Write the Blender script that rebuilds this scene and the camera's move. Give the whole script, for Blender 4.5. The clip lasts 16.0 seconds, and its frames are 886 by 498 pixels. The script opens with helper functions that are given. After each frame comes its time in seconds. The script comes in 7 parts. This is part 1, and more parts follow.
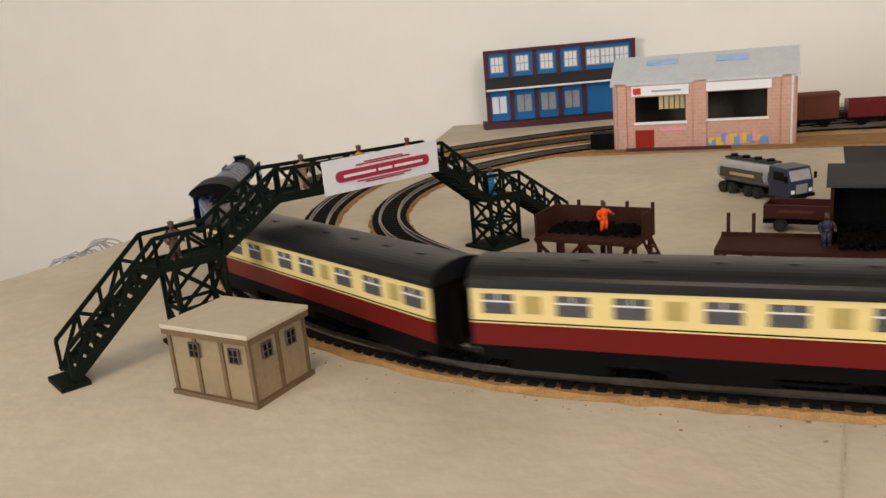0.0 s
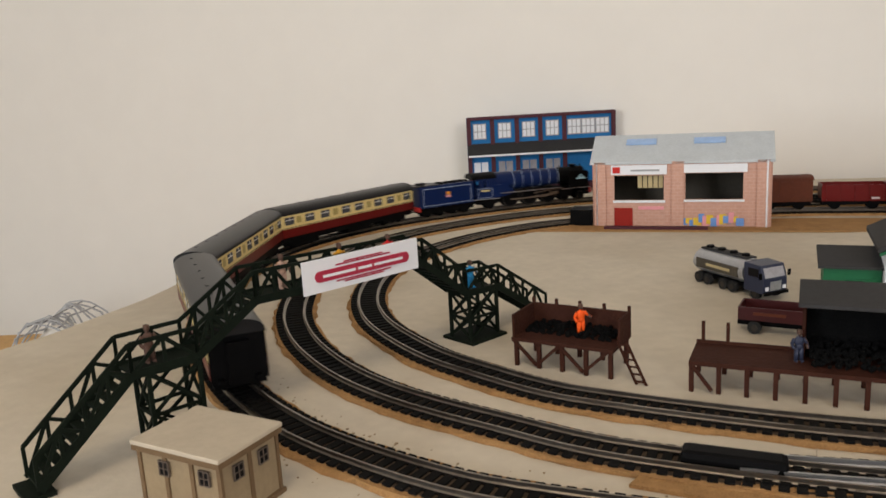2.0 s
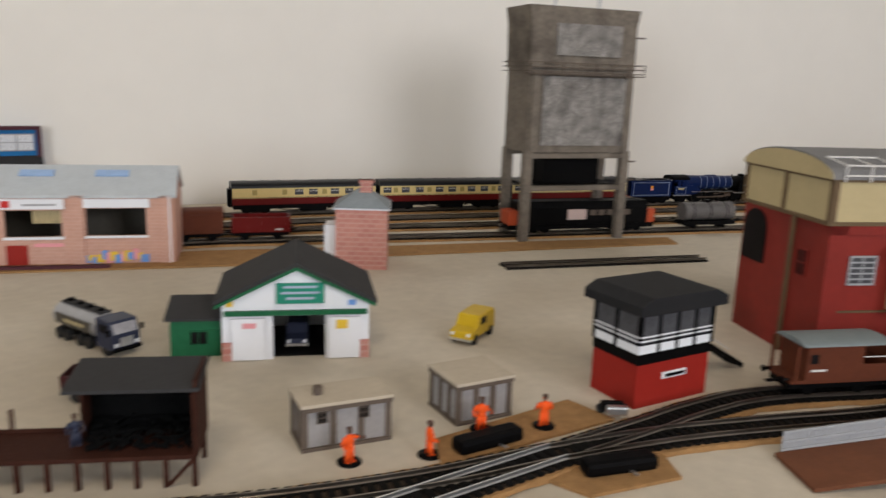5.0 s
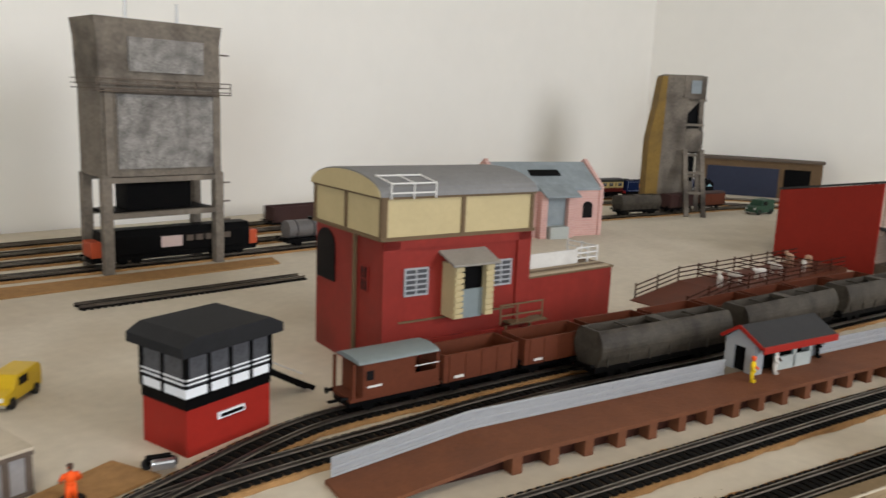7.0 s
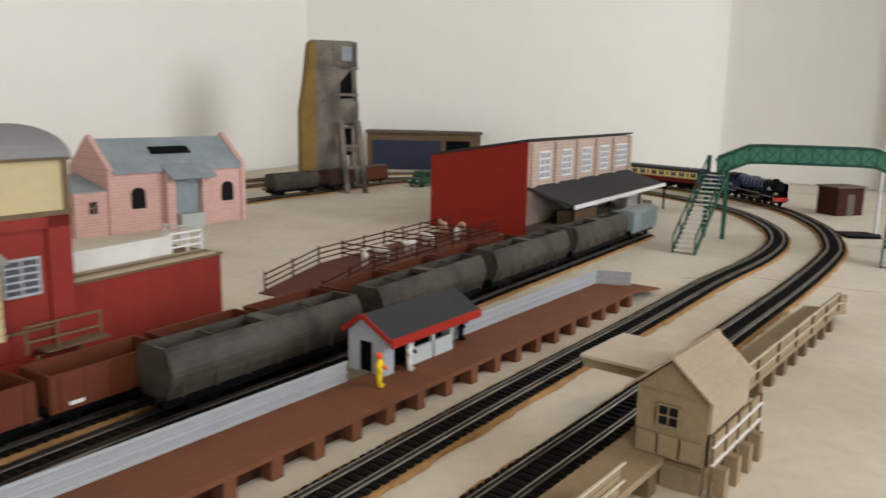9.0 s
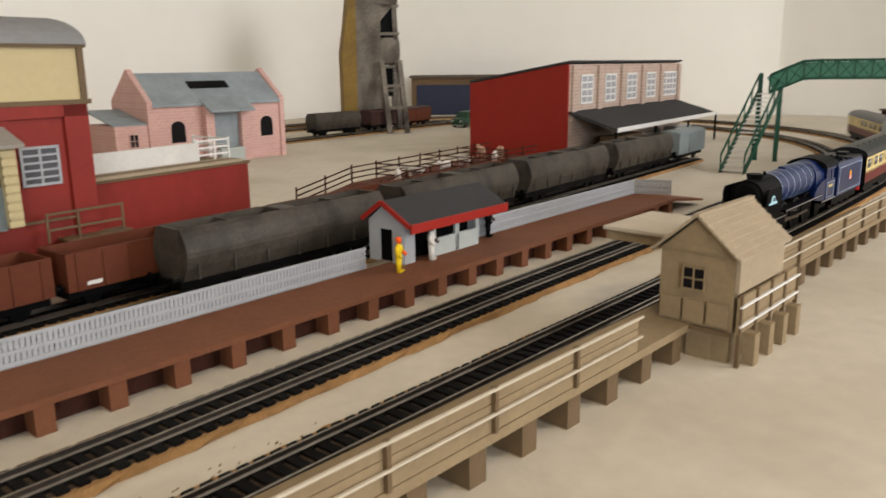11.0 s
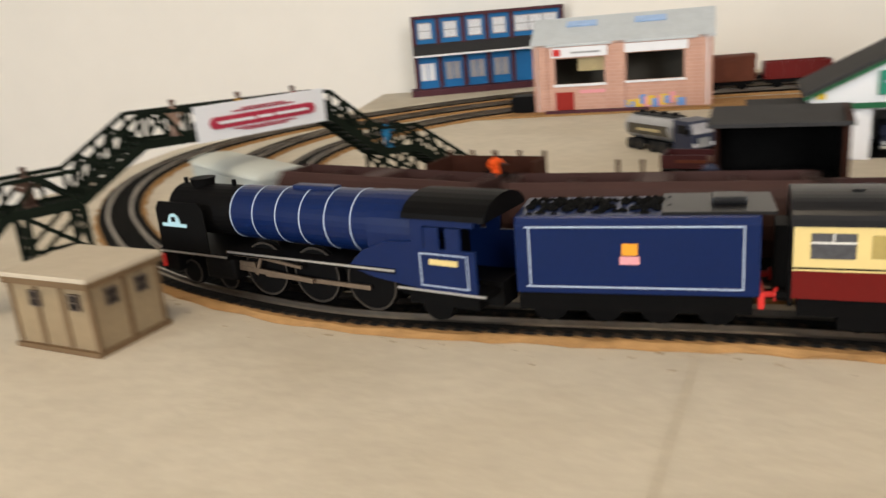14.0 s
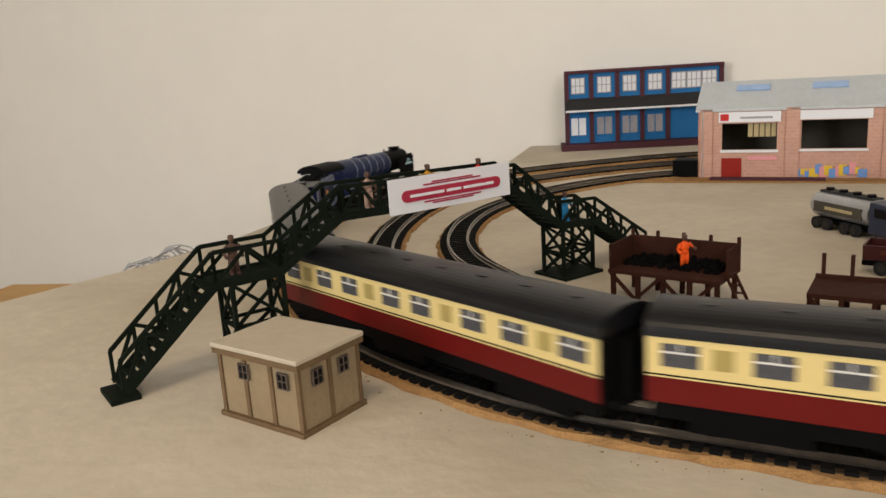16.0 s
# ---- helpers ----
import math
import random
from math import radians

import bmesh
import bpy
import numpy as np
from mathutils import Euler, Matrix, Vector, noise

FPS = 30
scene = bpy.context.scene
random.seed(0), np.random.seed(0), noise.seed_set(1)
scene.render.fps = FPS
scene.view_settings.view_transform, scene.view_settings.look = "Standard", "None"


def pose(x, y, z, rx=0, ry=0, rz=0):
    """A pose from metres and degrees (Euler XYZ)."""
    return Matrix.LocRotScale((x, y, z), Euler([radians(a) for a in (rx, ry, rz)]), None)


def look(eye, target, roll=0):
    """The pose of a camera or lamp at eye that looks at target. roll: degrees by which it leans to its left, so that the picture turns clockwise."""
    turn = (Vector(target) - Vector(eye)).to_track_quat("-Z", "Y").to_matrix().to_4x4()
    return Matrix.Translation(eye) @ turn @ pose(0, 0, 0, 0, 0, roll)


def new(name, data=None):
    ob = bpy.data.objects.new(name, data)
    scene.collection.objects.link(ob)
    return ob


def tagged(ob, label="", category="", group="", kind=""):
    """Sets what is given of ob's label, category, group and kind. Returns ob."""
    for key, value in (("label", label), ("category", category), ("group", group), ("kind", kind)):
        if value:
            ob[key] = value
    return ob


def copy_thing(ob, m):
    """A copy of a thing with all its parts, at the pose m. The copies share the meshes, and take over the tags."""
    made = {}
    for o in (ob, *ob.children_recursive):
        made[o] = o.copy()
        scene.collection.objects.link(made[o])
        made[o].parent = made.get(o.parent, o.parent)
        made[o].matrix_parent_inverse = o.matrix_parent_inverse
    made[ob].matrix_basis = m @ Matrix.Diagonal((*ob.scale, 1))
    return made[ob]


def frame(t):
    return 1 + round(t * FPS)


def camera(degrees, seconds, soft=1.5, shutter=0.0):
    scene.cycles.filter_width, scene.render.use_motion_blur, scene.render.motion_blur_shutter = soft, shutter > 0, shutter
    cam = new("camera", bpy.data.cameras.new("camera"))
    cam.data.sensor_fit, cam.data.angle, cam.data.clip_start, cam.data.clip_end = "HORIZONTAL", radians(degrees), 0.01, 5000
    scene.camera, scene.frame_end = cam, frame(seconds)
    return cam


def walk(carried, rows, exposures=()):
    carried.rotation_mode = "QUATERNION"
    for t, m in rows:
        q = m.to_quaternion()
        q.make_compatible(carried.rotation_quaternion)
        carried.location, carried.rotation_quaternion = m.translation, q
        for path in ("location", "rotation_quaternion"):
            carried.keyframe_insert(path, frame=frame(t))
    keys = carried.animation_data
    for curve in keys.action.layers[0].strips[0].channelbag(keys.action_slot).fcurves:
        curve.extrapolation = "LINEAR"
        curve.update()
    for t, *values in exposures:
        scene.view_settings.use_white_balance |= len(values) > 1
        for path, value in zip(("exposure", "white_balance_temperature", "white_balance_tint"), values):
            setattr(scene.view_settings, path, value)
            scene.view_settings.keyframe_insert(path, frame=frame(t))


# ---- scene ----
cam = camera(59.2, 16.0, soft=1.5, shutter=0.45)
PATH = [
    (0, (0.058, -0.012, 0.149), (-0.128, 1.913, -0.362), -5.2),
    (0.5, (0.056, -0.009, 0.15), (-0.125, 1.916, -0.362), -4.8),
    (0.8, (0.068, 0.0, 0.155), (-0.156, 1.924, -0.341), -5.5),
    (1, (0.061, -0.007, 0.161), (-0.102, 1.928, -0.317), -4.4),
    (1.5, (0.06, -0.007, 0.172), (-0.093, 1.936, -0.277), -3.9),
    (2, (0.061, -0.005, 0.185), (-0.068, 1.948, -0.226), -3.3),
    (2.5, (0.064, -0.004, 0.19), (-0.024, 1.953, -0.212), -2.6),
    (3, (0.087, 0.003, 0.195), (0.159, 1.96, -0.209), -1.9),
    (3.5, (0.108, 0.008, 0.207), (0.38, 1.947, -0.2), -1.3),
    (4, (0.136, 0.002, 0.213), (0.631, 1.899, -0.181), 0.4),
    (4.3, (0.161, -0.01, 0.218), (0.818, 1.834, -0.192), 0.7),
    (4.5, (0.17, -0.008, 0.215), (0.926, 1.792, -0.217), 0.9),
    (5, (0.202, -0.013, 0.225), (1.195, 1.669, -0.208), 2.0),
    (5.2, (0.211, -0.009, 0.228), (1.313, 1.605, -0.196), 1.8),
    (7.3, (0.307, -0.041, 0.233), (1.986, 0.982, -0.134), 2.5),
    (7.5, (0.328, -0.04, 0.229), (2.044, 0.918, -0.14), 2.6),
    (8, (0.386, -0.037, 0.214), (2.213, 0.699, -0.132), 3.0),
    (8.3, (0.422, -0.04, 0.203), (2.284, 0.603, -0.141), 3.0),
    (8.5, (0.439, -0.036, 0.203), (2.329, 0.528, -0.131), 2.3),
    (9, (0.486, -0.043, 0.195), (2.409, 0.364, -0.174), 1.1),
    (9.2, (0.502, -0.045, 0.192), (2.439, 0.294, -0.176), 1.2),
    (11.5, (0.491, -0.065, 0.126), (2.291, 0.638, -0.391), -1.6),
    (12, (0.41, -0.055, 0.117), (2.025, 1.014, -0.384), -0.9),
    (12.5, (0.307, -0.053, 0.134), (1.533, 1.406, -0.465), -1.1),
    (13, (0.234, -0.045, 0.125), (0.997, 1.718, -0.43), -1.9),
    (13.5, (0.162, -0.035, 0.116), (0.437, 1.867, -0.439), -3.3),
    (13.7, (0.14, -0.021, 0.114), (0.255, 1.893, -0.454), -3.9),
    (14, (0.097, -0.001, 0.124), (0.023, 1.915, -0.445), -5.0),
    (14.5, (0.065, 0.015, 0.131), (-0.232, 1.918, -0.409), -5.7),
    (15, (0.06, 0.02, 0.14), (-0.314, 1.92, -0.359), -5.1),
    (16, (0.059, 0.011, 0.148), (-0.309, 1.924, -0.306), -3.7),
]
walk(cam, [(t, look(eye, target, roll)) for t, eye, target, roll in PATH],
     exposures=[(0, -0.84, 6900, 15), (2, -0.90, 6600, 15), (3, -1.02, 6500, 14), (3.8, -1.03, 6450, 14), (5, -1.02, 6350, 15), (7.5, -0.72, 6220, 11.5), (9.2, -0.70, 6220, 11.5), (11.3, -0.64, 6700, 13), (12.5, -0.36, 6750, 13), (13.2, -0.48, 6800, 13), (13.7, -0.58, 6800, 13), (14.5, -0.60, 6850, 14), (15.5, -0.88, 6980, 15), (16, -0.94, 6980, 15)])

# ---- light: a window to the right, an added low fill from the west, a warm lamp over the left end, and the bounce of the room ----
world = bpy.data.worlds.new("world")
scene.world = world
world.use_nodes = True
wn = world.node_tree.nodes
wn["Background"].inputs[0].default_value = (0.9, 0.95, 1.0, 1)
wn["Background"].inputs[1].default_value = 0.3


def area(name, eye, target, size, power, colour):
    data = bpy.data.lights.new(name, "AREA")
    data.shape, data.size, data.size_y, data.energy, data.color = "RECTANGLE", size[0], size[1], power, colour
    ob = new(name, data)
    ob.matrix_world = look(eye, target)
    return ob


area("window_and_fill_light", (1.0, -2.42, 0.95), (1.3, 1.2, 0.50), (1.05, 1.25), 72, (0.95, 0.97, 1.0))
# added low fill from the west, lifts the east wall more than the board
area("window_and_fill_light", (-2.12, -1.6, 0.50), (2.98, -0.1, 0.6), (1.1, 1.1), 84, (0.85, 0.94, 1.0))
area("ceiling_lamp_light", (-0.2, -0.5, 1.52), (-0.2, -0.45, 0), (0.5, 0.5), 15, (1.0, 0.84, 0.60))


# ---- materials ----
def mat(name, colour, rough=0.6, metal=0.0, vary=0.12, scale=60.0, bump=0.0, stain=None, amount=0.0, per_object=0.0, spec=0.2):
    """A surface with grain and larger stains; scale is in cells a metre."""
    m = bpy.data.materials.new(name)
    m.use_nodes = True
    nt = m.node_tree
    n, l = nt.nodes, nt.links
    b = n["Principled BSDF"]
    b.inputs["Roughness"].default_value, b.inputs["Metallic"].default_value = rough, metal
    b.inputs["Specular IOR Level"].default_value = spec
    geo = n.new("ShaderNodeTexCoord")
    fine = n.new("ShaderNodeTexNoise")
    fine.inputs["Scale"].default_value, fine.inputs["Detail"].default_value = scale * 6, 4
    wide = n.new("ShaderNodeTexNoise")
    wide.inputs["Scale"].default_value, wide.inputs["Detail"].default_value = scale, 5
    l.new(geo.outputs["Object"], fine.inputs["Vector"])
    l.new(geo.outputs["Object"], wide.inputs["Vector"])
    ramp = n.new("ShaderNodeMapRange")
    ramp.inputs[1].default_value, ramp.inputs[2].default_value = 0.25, 0.75
    ramp.inputs[3].default_value, ramp.inputs[4].default_value = 1 - vary, 1 + vary
    add = n.new("ShaderNodeMath")
    add.operation = "ADD"
    half = n.new("ShaderNodeMath")
    half.operation = "MULTIPLY"
    half.inputs[1].default_value = 0.5
    l.new(fine.outputs[0], add.inputs[0])
    l.new(wide.outputs[0], add.inputs[1])
    l.new(add.outputs[0], half.inputs[0])
    l.new(half.outputs[0], ramp.inputs[0])
    hue = n.new("ShaderNodeHueSaturation")
    hue.inputs["Color"].default_value = (*colour, 1)
    value = ramp.outputs[0]
    if per_object:
        info = n.new("ShaderNodeObjectInfo")
        rnd = n.new("ShaderNodeMapRange")
        rnd.inputs[3].default_value, rnd.inputs[4].default_value = 1 - per_object, 1 + per_object
        l.new(info.outputs["Random"], rnd.inputs[0])
        mul = n.new("ShaderNodeMath")
        mul.operation = "MULTIPLY"
        l.new(value, mul.inputs[0])
        l.new(rnd.outputs[0], mul.inputs[1])
        value = mul.outputs[0]
    l.new(value, hue.inputs["Value"])
    out = hue.outputs[0]
    if stain:
        mix = n.new("ShaderNodeMix")
        mix.data_type = "RGBA"
        cut = n.new("ShaderNodeMapRange")
        cut.inputs[1].default_value, cut.inputs[2].default_value = 0.48, 0.72
        cut.inputs[3].default_value, cut.inputs[4].default_value = 0.0, amount
        spot = n.new("ShaderNodeTexNoise")
        spot.inputs["Scale"].default_value, spot.inputs["Detail"].default_value = scale * 0.37, 7
        l.new(geo.outputs["Object"], spot.inputs["Vector"])
        l.new(spot.outputs[0], cut.inputs[0])
        l.new(cut.outputs[0], mix.inputs["Factor"])
        l.new(out, mix.inputs["A"])
        mix.inputs["B"].default_value = (*stain, 1)
        out = mix.outputs["Result"]
    l.new(out, b.inputs["Base Color"])
    if bump:
        bp = n.new("ShaderNodeBump")
        bp.inputs["Strength"].default_value, bp.inputs["Distance"].default_value = bump, 0.001
        l.new(fine.outputs[0], bp.inputs["Height"])
        l.new(bp.outputs[0], b.inputs["Normal"])
    return m


M_BOARD = mat("painted_board", (0.585, 0.52, 0.415), 0.75, vary=0.12, scale=14, bump=0.6, stain=(0.40, 0.33, 0.23), amount=0.6)
M_WALL = mat("wall_paint", (0.85, 0.81, 0.735), 0.85, vary=0.025, scale=3, bump=0.1)
# the unseen ceiling is kept grey so that less light bounces down
M_CEIL = mat("ceiling_paint", (0.50, 0.48, 0.45), 0.9, vary=0.02, scale=3)
M_CARPET = mat("carpet", (0.25, 0.22, 0.2), 0.95, vary=0.2, scale=40)
M_CORK = mat("cork", (0.36, 0.20, 0.08), 0.95, vary=0.35, scale=160, bump=1.0, stain=(0.25, 0.14, 0.06), amount=0.5)
M_SLEEPER = mat("sleeper_black", (0.007, 0.0065, 0.006), 0.85, vary=0.3, scale=120, per_object=0.25, spec=0.08)
# the shade in the sleeper gaps is put into this bed's dark colour
M_BED = mat("shaded_bed", (0.068, 0.048, 0.032), 0.95, vary=0.5, scale=150, bump=0.6, stain=(0.014, 0.011, 0.009), amount=0.8, spec=0.08)
M_RAIL = mat("rail_steel", (0.30, 0.265, 0.225), 0.36, 1.0, vary=0.25, scale=60, stain=(0.13, 0.095, 0.07), amount=0.7)


# ---- mesh helpers ----
def box(bm, x, y, z, sx, sy, sz, rz=0.0, rx=0.0, ry=0.0):
    """A box whose base centre is at x, y, z."""
    m = Matrix.Translation((x, y, z + sz / 2)) @ Euler((radians(rx), radians(ry), radians(rz))).to_matrix().to_4x4() @ Matrix.Diagonal((sx, sy, sz, 1))
    bmesh.ops.create_cube(bm, size=1, matrix=m)
    return bm


def rod(bm, a, b, r, n=8, r2=None):
    """A round bar from a to b."""
    a, b = Vector(a), Vector(b)
    d = b - a
    m = Matrix.Translation((a + b) / 2) @ d.to_track_quat("Z", "Y").to_matrix().to_4x4()
    bmesh.ops.create_cone(bm, cap_ends=True, segments=n, radius1=r, radius2=r if r2 is None else r2, depth=d.length, matrix=m)
    return bm


def bar(bm, a, b, w, h):
    """A square bar from a to b, w wide and h high."""
    a, b = Vector(a), Vector(b)
    d = b - a
    m = Matrix.Translation((a + b) / 2) @ d.to_track_quat("X", "Z").to_matrix().to_4x4() @ Matrix.Diagonal((d.length, w, h, 1))
    bmesh.ops.create_cube(bm, size=1, matrix=m)
    return bm


def prism(bm, outline, a, b, axis="y"):
    """An outline of (u, v) points drawn out from a to b along an axis; u, v are x, z (axis y), y, z (axis x) or x, y (axis z)."""
    put = {"y": lambda u, v, w: (u, w, v), "x": lambda u, v, w: (w, u, v), "z": lambda u, v, w: (u, v, w)}[axis]
    one = [bm.verts.new(put(u, v, a)) for u, v in outline]
    two = [bm.verts.new(put(u, v, b)) for u, v in outline]
    k = len(outline)
    faces = [bm.faces.new(one), bm.faces.new(two[::-1])]
    faces += [bm.faces.new((one[i], two[i], two[(i + 1) % k], one[(i + 1) % k])) for i in range(k)]
    bmesh.ops.recalc_face_normals(bm, faces=faces)
    return bm


def ball(bm, x, y, z, rx, ry, rz, u=10, v=7):
    bmesh.ops.create_uvsphere(bm, u_segments=u, v_segments=v, radius=1, matrix=Matrix.Translation((x, y, z)) @ Matrix.Diagonal((rx, ry, rz, 1)))
    return bm


def wheel_disc(bm, x, y, z, r, w, n=18):
    """A disc that stands on edge, its axle along y."""
    rod(bm, (x, y - w / 2, z), (x, y + w / 2, z), r, n)
    return bm


def part(name, bm, material, parent=None, label="", smooth=False, bevel=0.0):
    me = bpy.data.meshes.new(name)
    if bevel:
        bmesh.ops.bevel(bm, geom=bm.edges[:], offset=bevel, segments=2, affect="EDGES", profile=0.6)
    bm.to_mesh(me)
    bm.free()
    if smooth:
        me.shade_smooth()
    me.materials.append(material)
    ob = new(name, me)
    if parent is not None:
        ob.parent = parent
    if label:
        ob["label"] = label
    return ob


def plain(name, parent, m, x, y, z, sx, sy, sz, label="", rz=0.0, bevel=0.0):
    bm = B()
    box(bm, 0, 0, 0, sx, sy, sz)
    ob = part(name, bm, m, parent, label, bevel=bevel)
    ob.matrix_basis = pose(x, y, z, 0, 0, rz)
    return ob


def thing(name, m, label, category, group="", kind=""):
    ob = new(name)
    ob.empty_display_size = 0.01
    ob.matrix_basis = m
    return tagged(ob, label, category, group, kind)


def B():
    return bmesh.new()


# ---- the tracks' lines: centre lines in plan ----
OUTER = [(1.90, -0.392), (1.69, -0.366), (1.563, -0.325), (1.376, -0.246), (1.168, -0.150), (0.992, -0.070), (0.884, -0.019), (0.69, 0.072), (0.507, 0.155),
         (0.432, 0.187), (0.269, 0.246), (0.2, 0.272), (0.143, 0.288), (0.08, 0.308), (0.035, 0.326), (-0.025, 0.366), (-0.065, 0.403), (-0.1, 0.446),
         (-0.1285, 0.493), (-0.165, 0.565), (-0.195, 0.66), (-0.205, 0.76), (-0.19, 0.86), (-0.15, 0.945), (-0.09, 1.02), (0.0, 1.085), (0.1, 1.135),
         (0.2, 1.168), (0.4, 1.18), (0.593, 1.165), (0.854, 1.118), (1.2, 1.05), (1.55, 0.98), (1.9, 0.9), (2.2, 0.8), (2.42, 0.66), (2.55, 0.48),
         (2.6, 0.28), (2.58, 0.08), (2.5, -0.1), (2.36, -0.25), (2.15, -0.36)]
MIDDLE = [(1.84, -0.306), (1.69, -0.29), (1.54, -0.238), (1.39, -0.164), (1.2, -0.082), (1.0, 0.008), (0.87, 0.064), (0.7, 0.135), (0.53, 0.208), (0.4, 0.26), (0.29, 0.297), (0.2, 0.323), (0.138, 0.345),
          (0.1, 0.362), (0.063, 0.387), (0.027, 0.411), (-0.007, 0.438), (-0.043, 0.477), (-0.078, 0.533), (-0.1, 0.587), (-0.1125, 0.637), (-0.12, 0.71), (-0.115, 0.79), (-0.095, 0.87),
          (-0.05, 0.95), (0.02, 1.01), (0.1, 1.055), (0.2, 1.085), (0.4, 1.1), (0.593, 1.09), (0.854, 1.047), (1.2, 0.98), (1.55, 0.91), (1.85, 0.83), (2.1, 0.74), (2.3, 0.6), (2.42, 0.43),
          (2.47, 0.26), (2.44, 0.08), (2.36, -0.07), (2.22, -0.19), (2.03, -0.28)]


def line_through(points, closed=True, step=0.01):
    """An even polyline along a smooth curve through the points."""
    p = [Vector(q) for q in points]
    k = len(p)
    fine = []
    for i in range(k if closed else k - 1):
        a, b, c, d = (p[(i + j) % k] if closed else p[min(max(i + j, 0), k - 1)] for j in (-1, 0, 1, 2))
        for s in range(24):
            u = s / 24
            fine.append(0.5 * ((2 * b) + (c - a) * u + (2 * a - 5 * b + 4 * c - d) * u * u + (3 * b - a - 3 * c + d) * u ** 3))
    fine.append(fine[0] if closed else p[-1])
    f = np.array(fine)
    for _ in range(60 if closed else 0):
        g = f[:-1]
        g = 0.5 * g + 0.25 * (np.roll(g, 1, 0) + np.roll(g, -1, 0))
        f = np.r_[g, g[:1]]
    s = np.r_[0, np.cumsum(np.hypot(*np.diff(f, axis=0).T))]
    n = max(2, int(s[-1] / step))
    at = np.linspace(0, s[-1], n + 1)
    return np.c_[np.interp(at, s, f[:, 0]), np.interp(at, s, f[:, 1])], s[-1]


LINE_O, LONG_O = line_through(OUTER)
LINE_M, LONG_M = line_through(MIDDLE)


def on_line(line, long, s, closed=True):
    """The place and heading at s metres along a line."""
    k = len(line) - 1
    u = (s / long * k) % k if closed else min(max(s / long * k, 0), k - 1e-6)
    i = int(u)
    return line[i] + (line[i + 1] - line[i]) * (u - i)


def offset_line(line, d, closed):
    t = np.gradient(line, axis=0)
    if closed:
        t[0] = t[-1] = line[1] - line[-2]
    t /= np.hypot(*t.T)[:, None]
    return line + d * np.c_[-t[:, 1], t[:, 0]]


def ribbon(bm, line, closed, profile, jitter=0.0, rng=None):
    """A closed profile of (across, up) points swept along a line."""
    t = np.gradient(line, axis=0)
    if closed:
        t[0] = t[-1] = line[1] - line[-2]
    t /= np.hypot(*t.T)[:, None]
    rows = []
    pts = line[:-1] if closed else line
    for i, p in enumerate(pts):
        nx, ny = -t[i][1], t[i][0]
        rows.append([bm.verts.new((p[0] + nx * (u + (rng.uniform(-jitter, jitter) if jitter else 0)), p[1] + ny * (u + (rng.uniform(-jitter, jitter) if jitter else 0)), v)) for u, v in profile])
    k = len(profile)
    n = len(rows)
    for i in range(n if closed else n - 1):
        a, b = rows[i], rows[(i + 1) % n]
        for j in range(k):
            bm.faces.new((a[j], b[j], b[(j + 1) % k], a[(j + 1) % k]))
    if not closed:
        bm.faces.new(rows[0])
        bm.faces.new(rows[-1][::-1])
    bmesh.ops.recalc_face_normals(bm, faces=bm.faces[:])


CORK, TIE, RAILTOP = 0.003, 0.0045, 0.0072
SLEEPER_MESH = bpy.data.meshes.new("sleeper")
sbm = bmesh.new()
box(sbm, 0, 0, CORK - 0.0005, 0.0046, 0.030, TIE - CORK + 0.0005)
sbm.to_mesh(SLEEPER_MESH)
sbm.free()
SLEEPER_MESH.materials.append(M_SLEEPER)
TRACKS = []


def track(line, closed, label, cork=0.0180, near=None, raise_by=0.0, rail=M_RAIL):
    """A line of model track: cork strip, sleepers and two rails."""
    ob = thing("railway_track", pose(0, 0, raise_by), label, "railway track", "tracks of the layout")
    rng = random.Random(len(TRACKS))
    bm = B()
    if cork:
        dense = line
        ribbon(bm, dense, closed, [(-cork, 0.0002), (-cork + 0.001, CORK), (cork - 0.001, CORK), (cork, 0.0002)], 0.0017, rng)
        part("cork_underlay", bm, M_CORK, ob, "orange-brown crumbly cork strip")
        bm = B()
        ribbon(bm, line, closed, [(-0.0142, CORK - 0.0005), (-0.0138, CORK + 0.0003), (0.0138, CORK + 0.0003), (0.0142, CORK - 0.0005)])
        part("track_bed", bm, M_BED, ob, "dark bed between the sleepers, with the gaps' shade in its colour")
    else:
        bm.free()
    for side in (-1, 1):
        bm = B()
        off = side * 0.00825
        ribbon(bm, line, closed, [(off - 0.0012, TIE), (off - 0.0004, TIE + 0.0006), (off - 0.00055, RAILTOP), (off + 0.00055, RAILTOP), (off + 0.0004, TIE + 0.0006), (off + 0.0012, TIE)])
        part("rail", bm, rail, ob, "dull steel rail")
        # plastic web, its black also standing in for the rail's shadow
        bm = B()
        ribbon(bm, line, closed, [(off - 0.0021, CORK - 0.0004), (off - 0.0021, TIE - 0.0004), (off + 0.0021, TIE - 0.0004), (off + 0.0021, CORK - 0.0004)])
        part("sleeper_web", bm, M_SLEEPER, ob, "black plastic web between the sleepers")
    step = np.hypot(*(line[1] - line[0]))
    long = step * (len(line) - 1)
    count = int(long / 0.0073)
    TRACKS.append((ob, line, closed, long, count, near))
    return ob


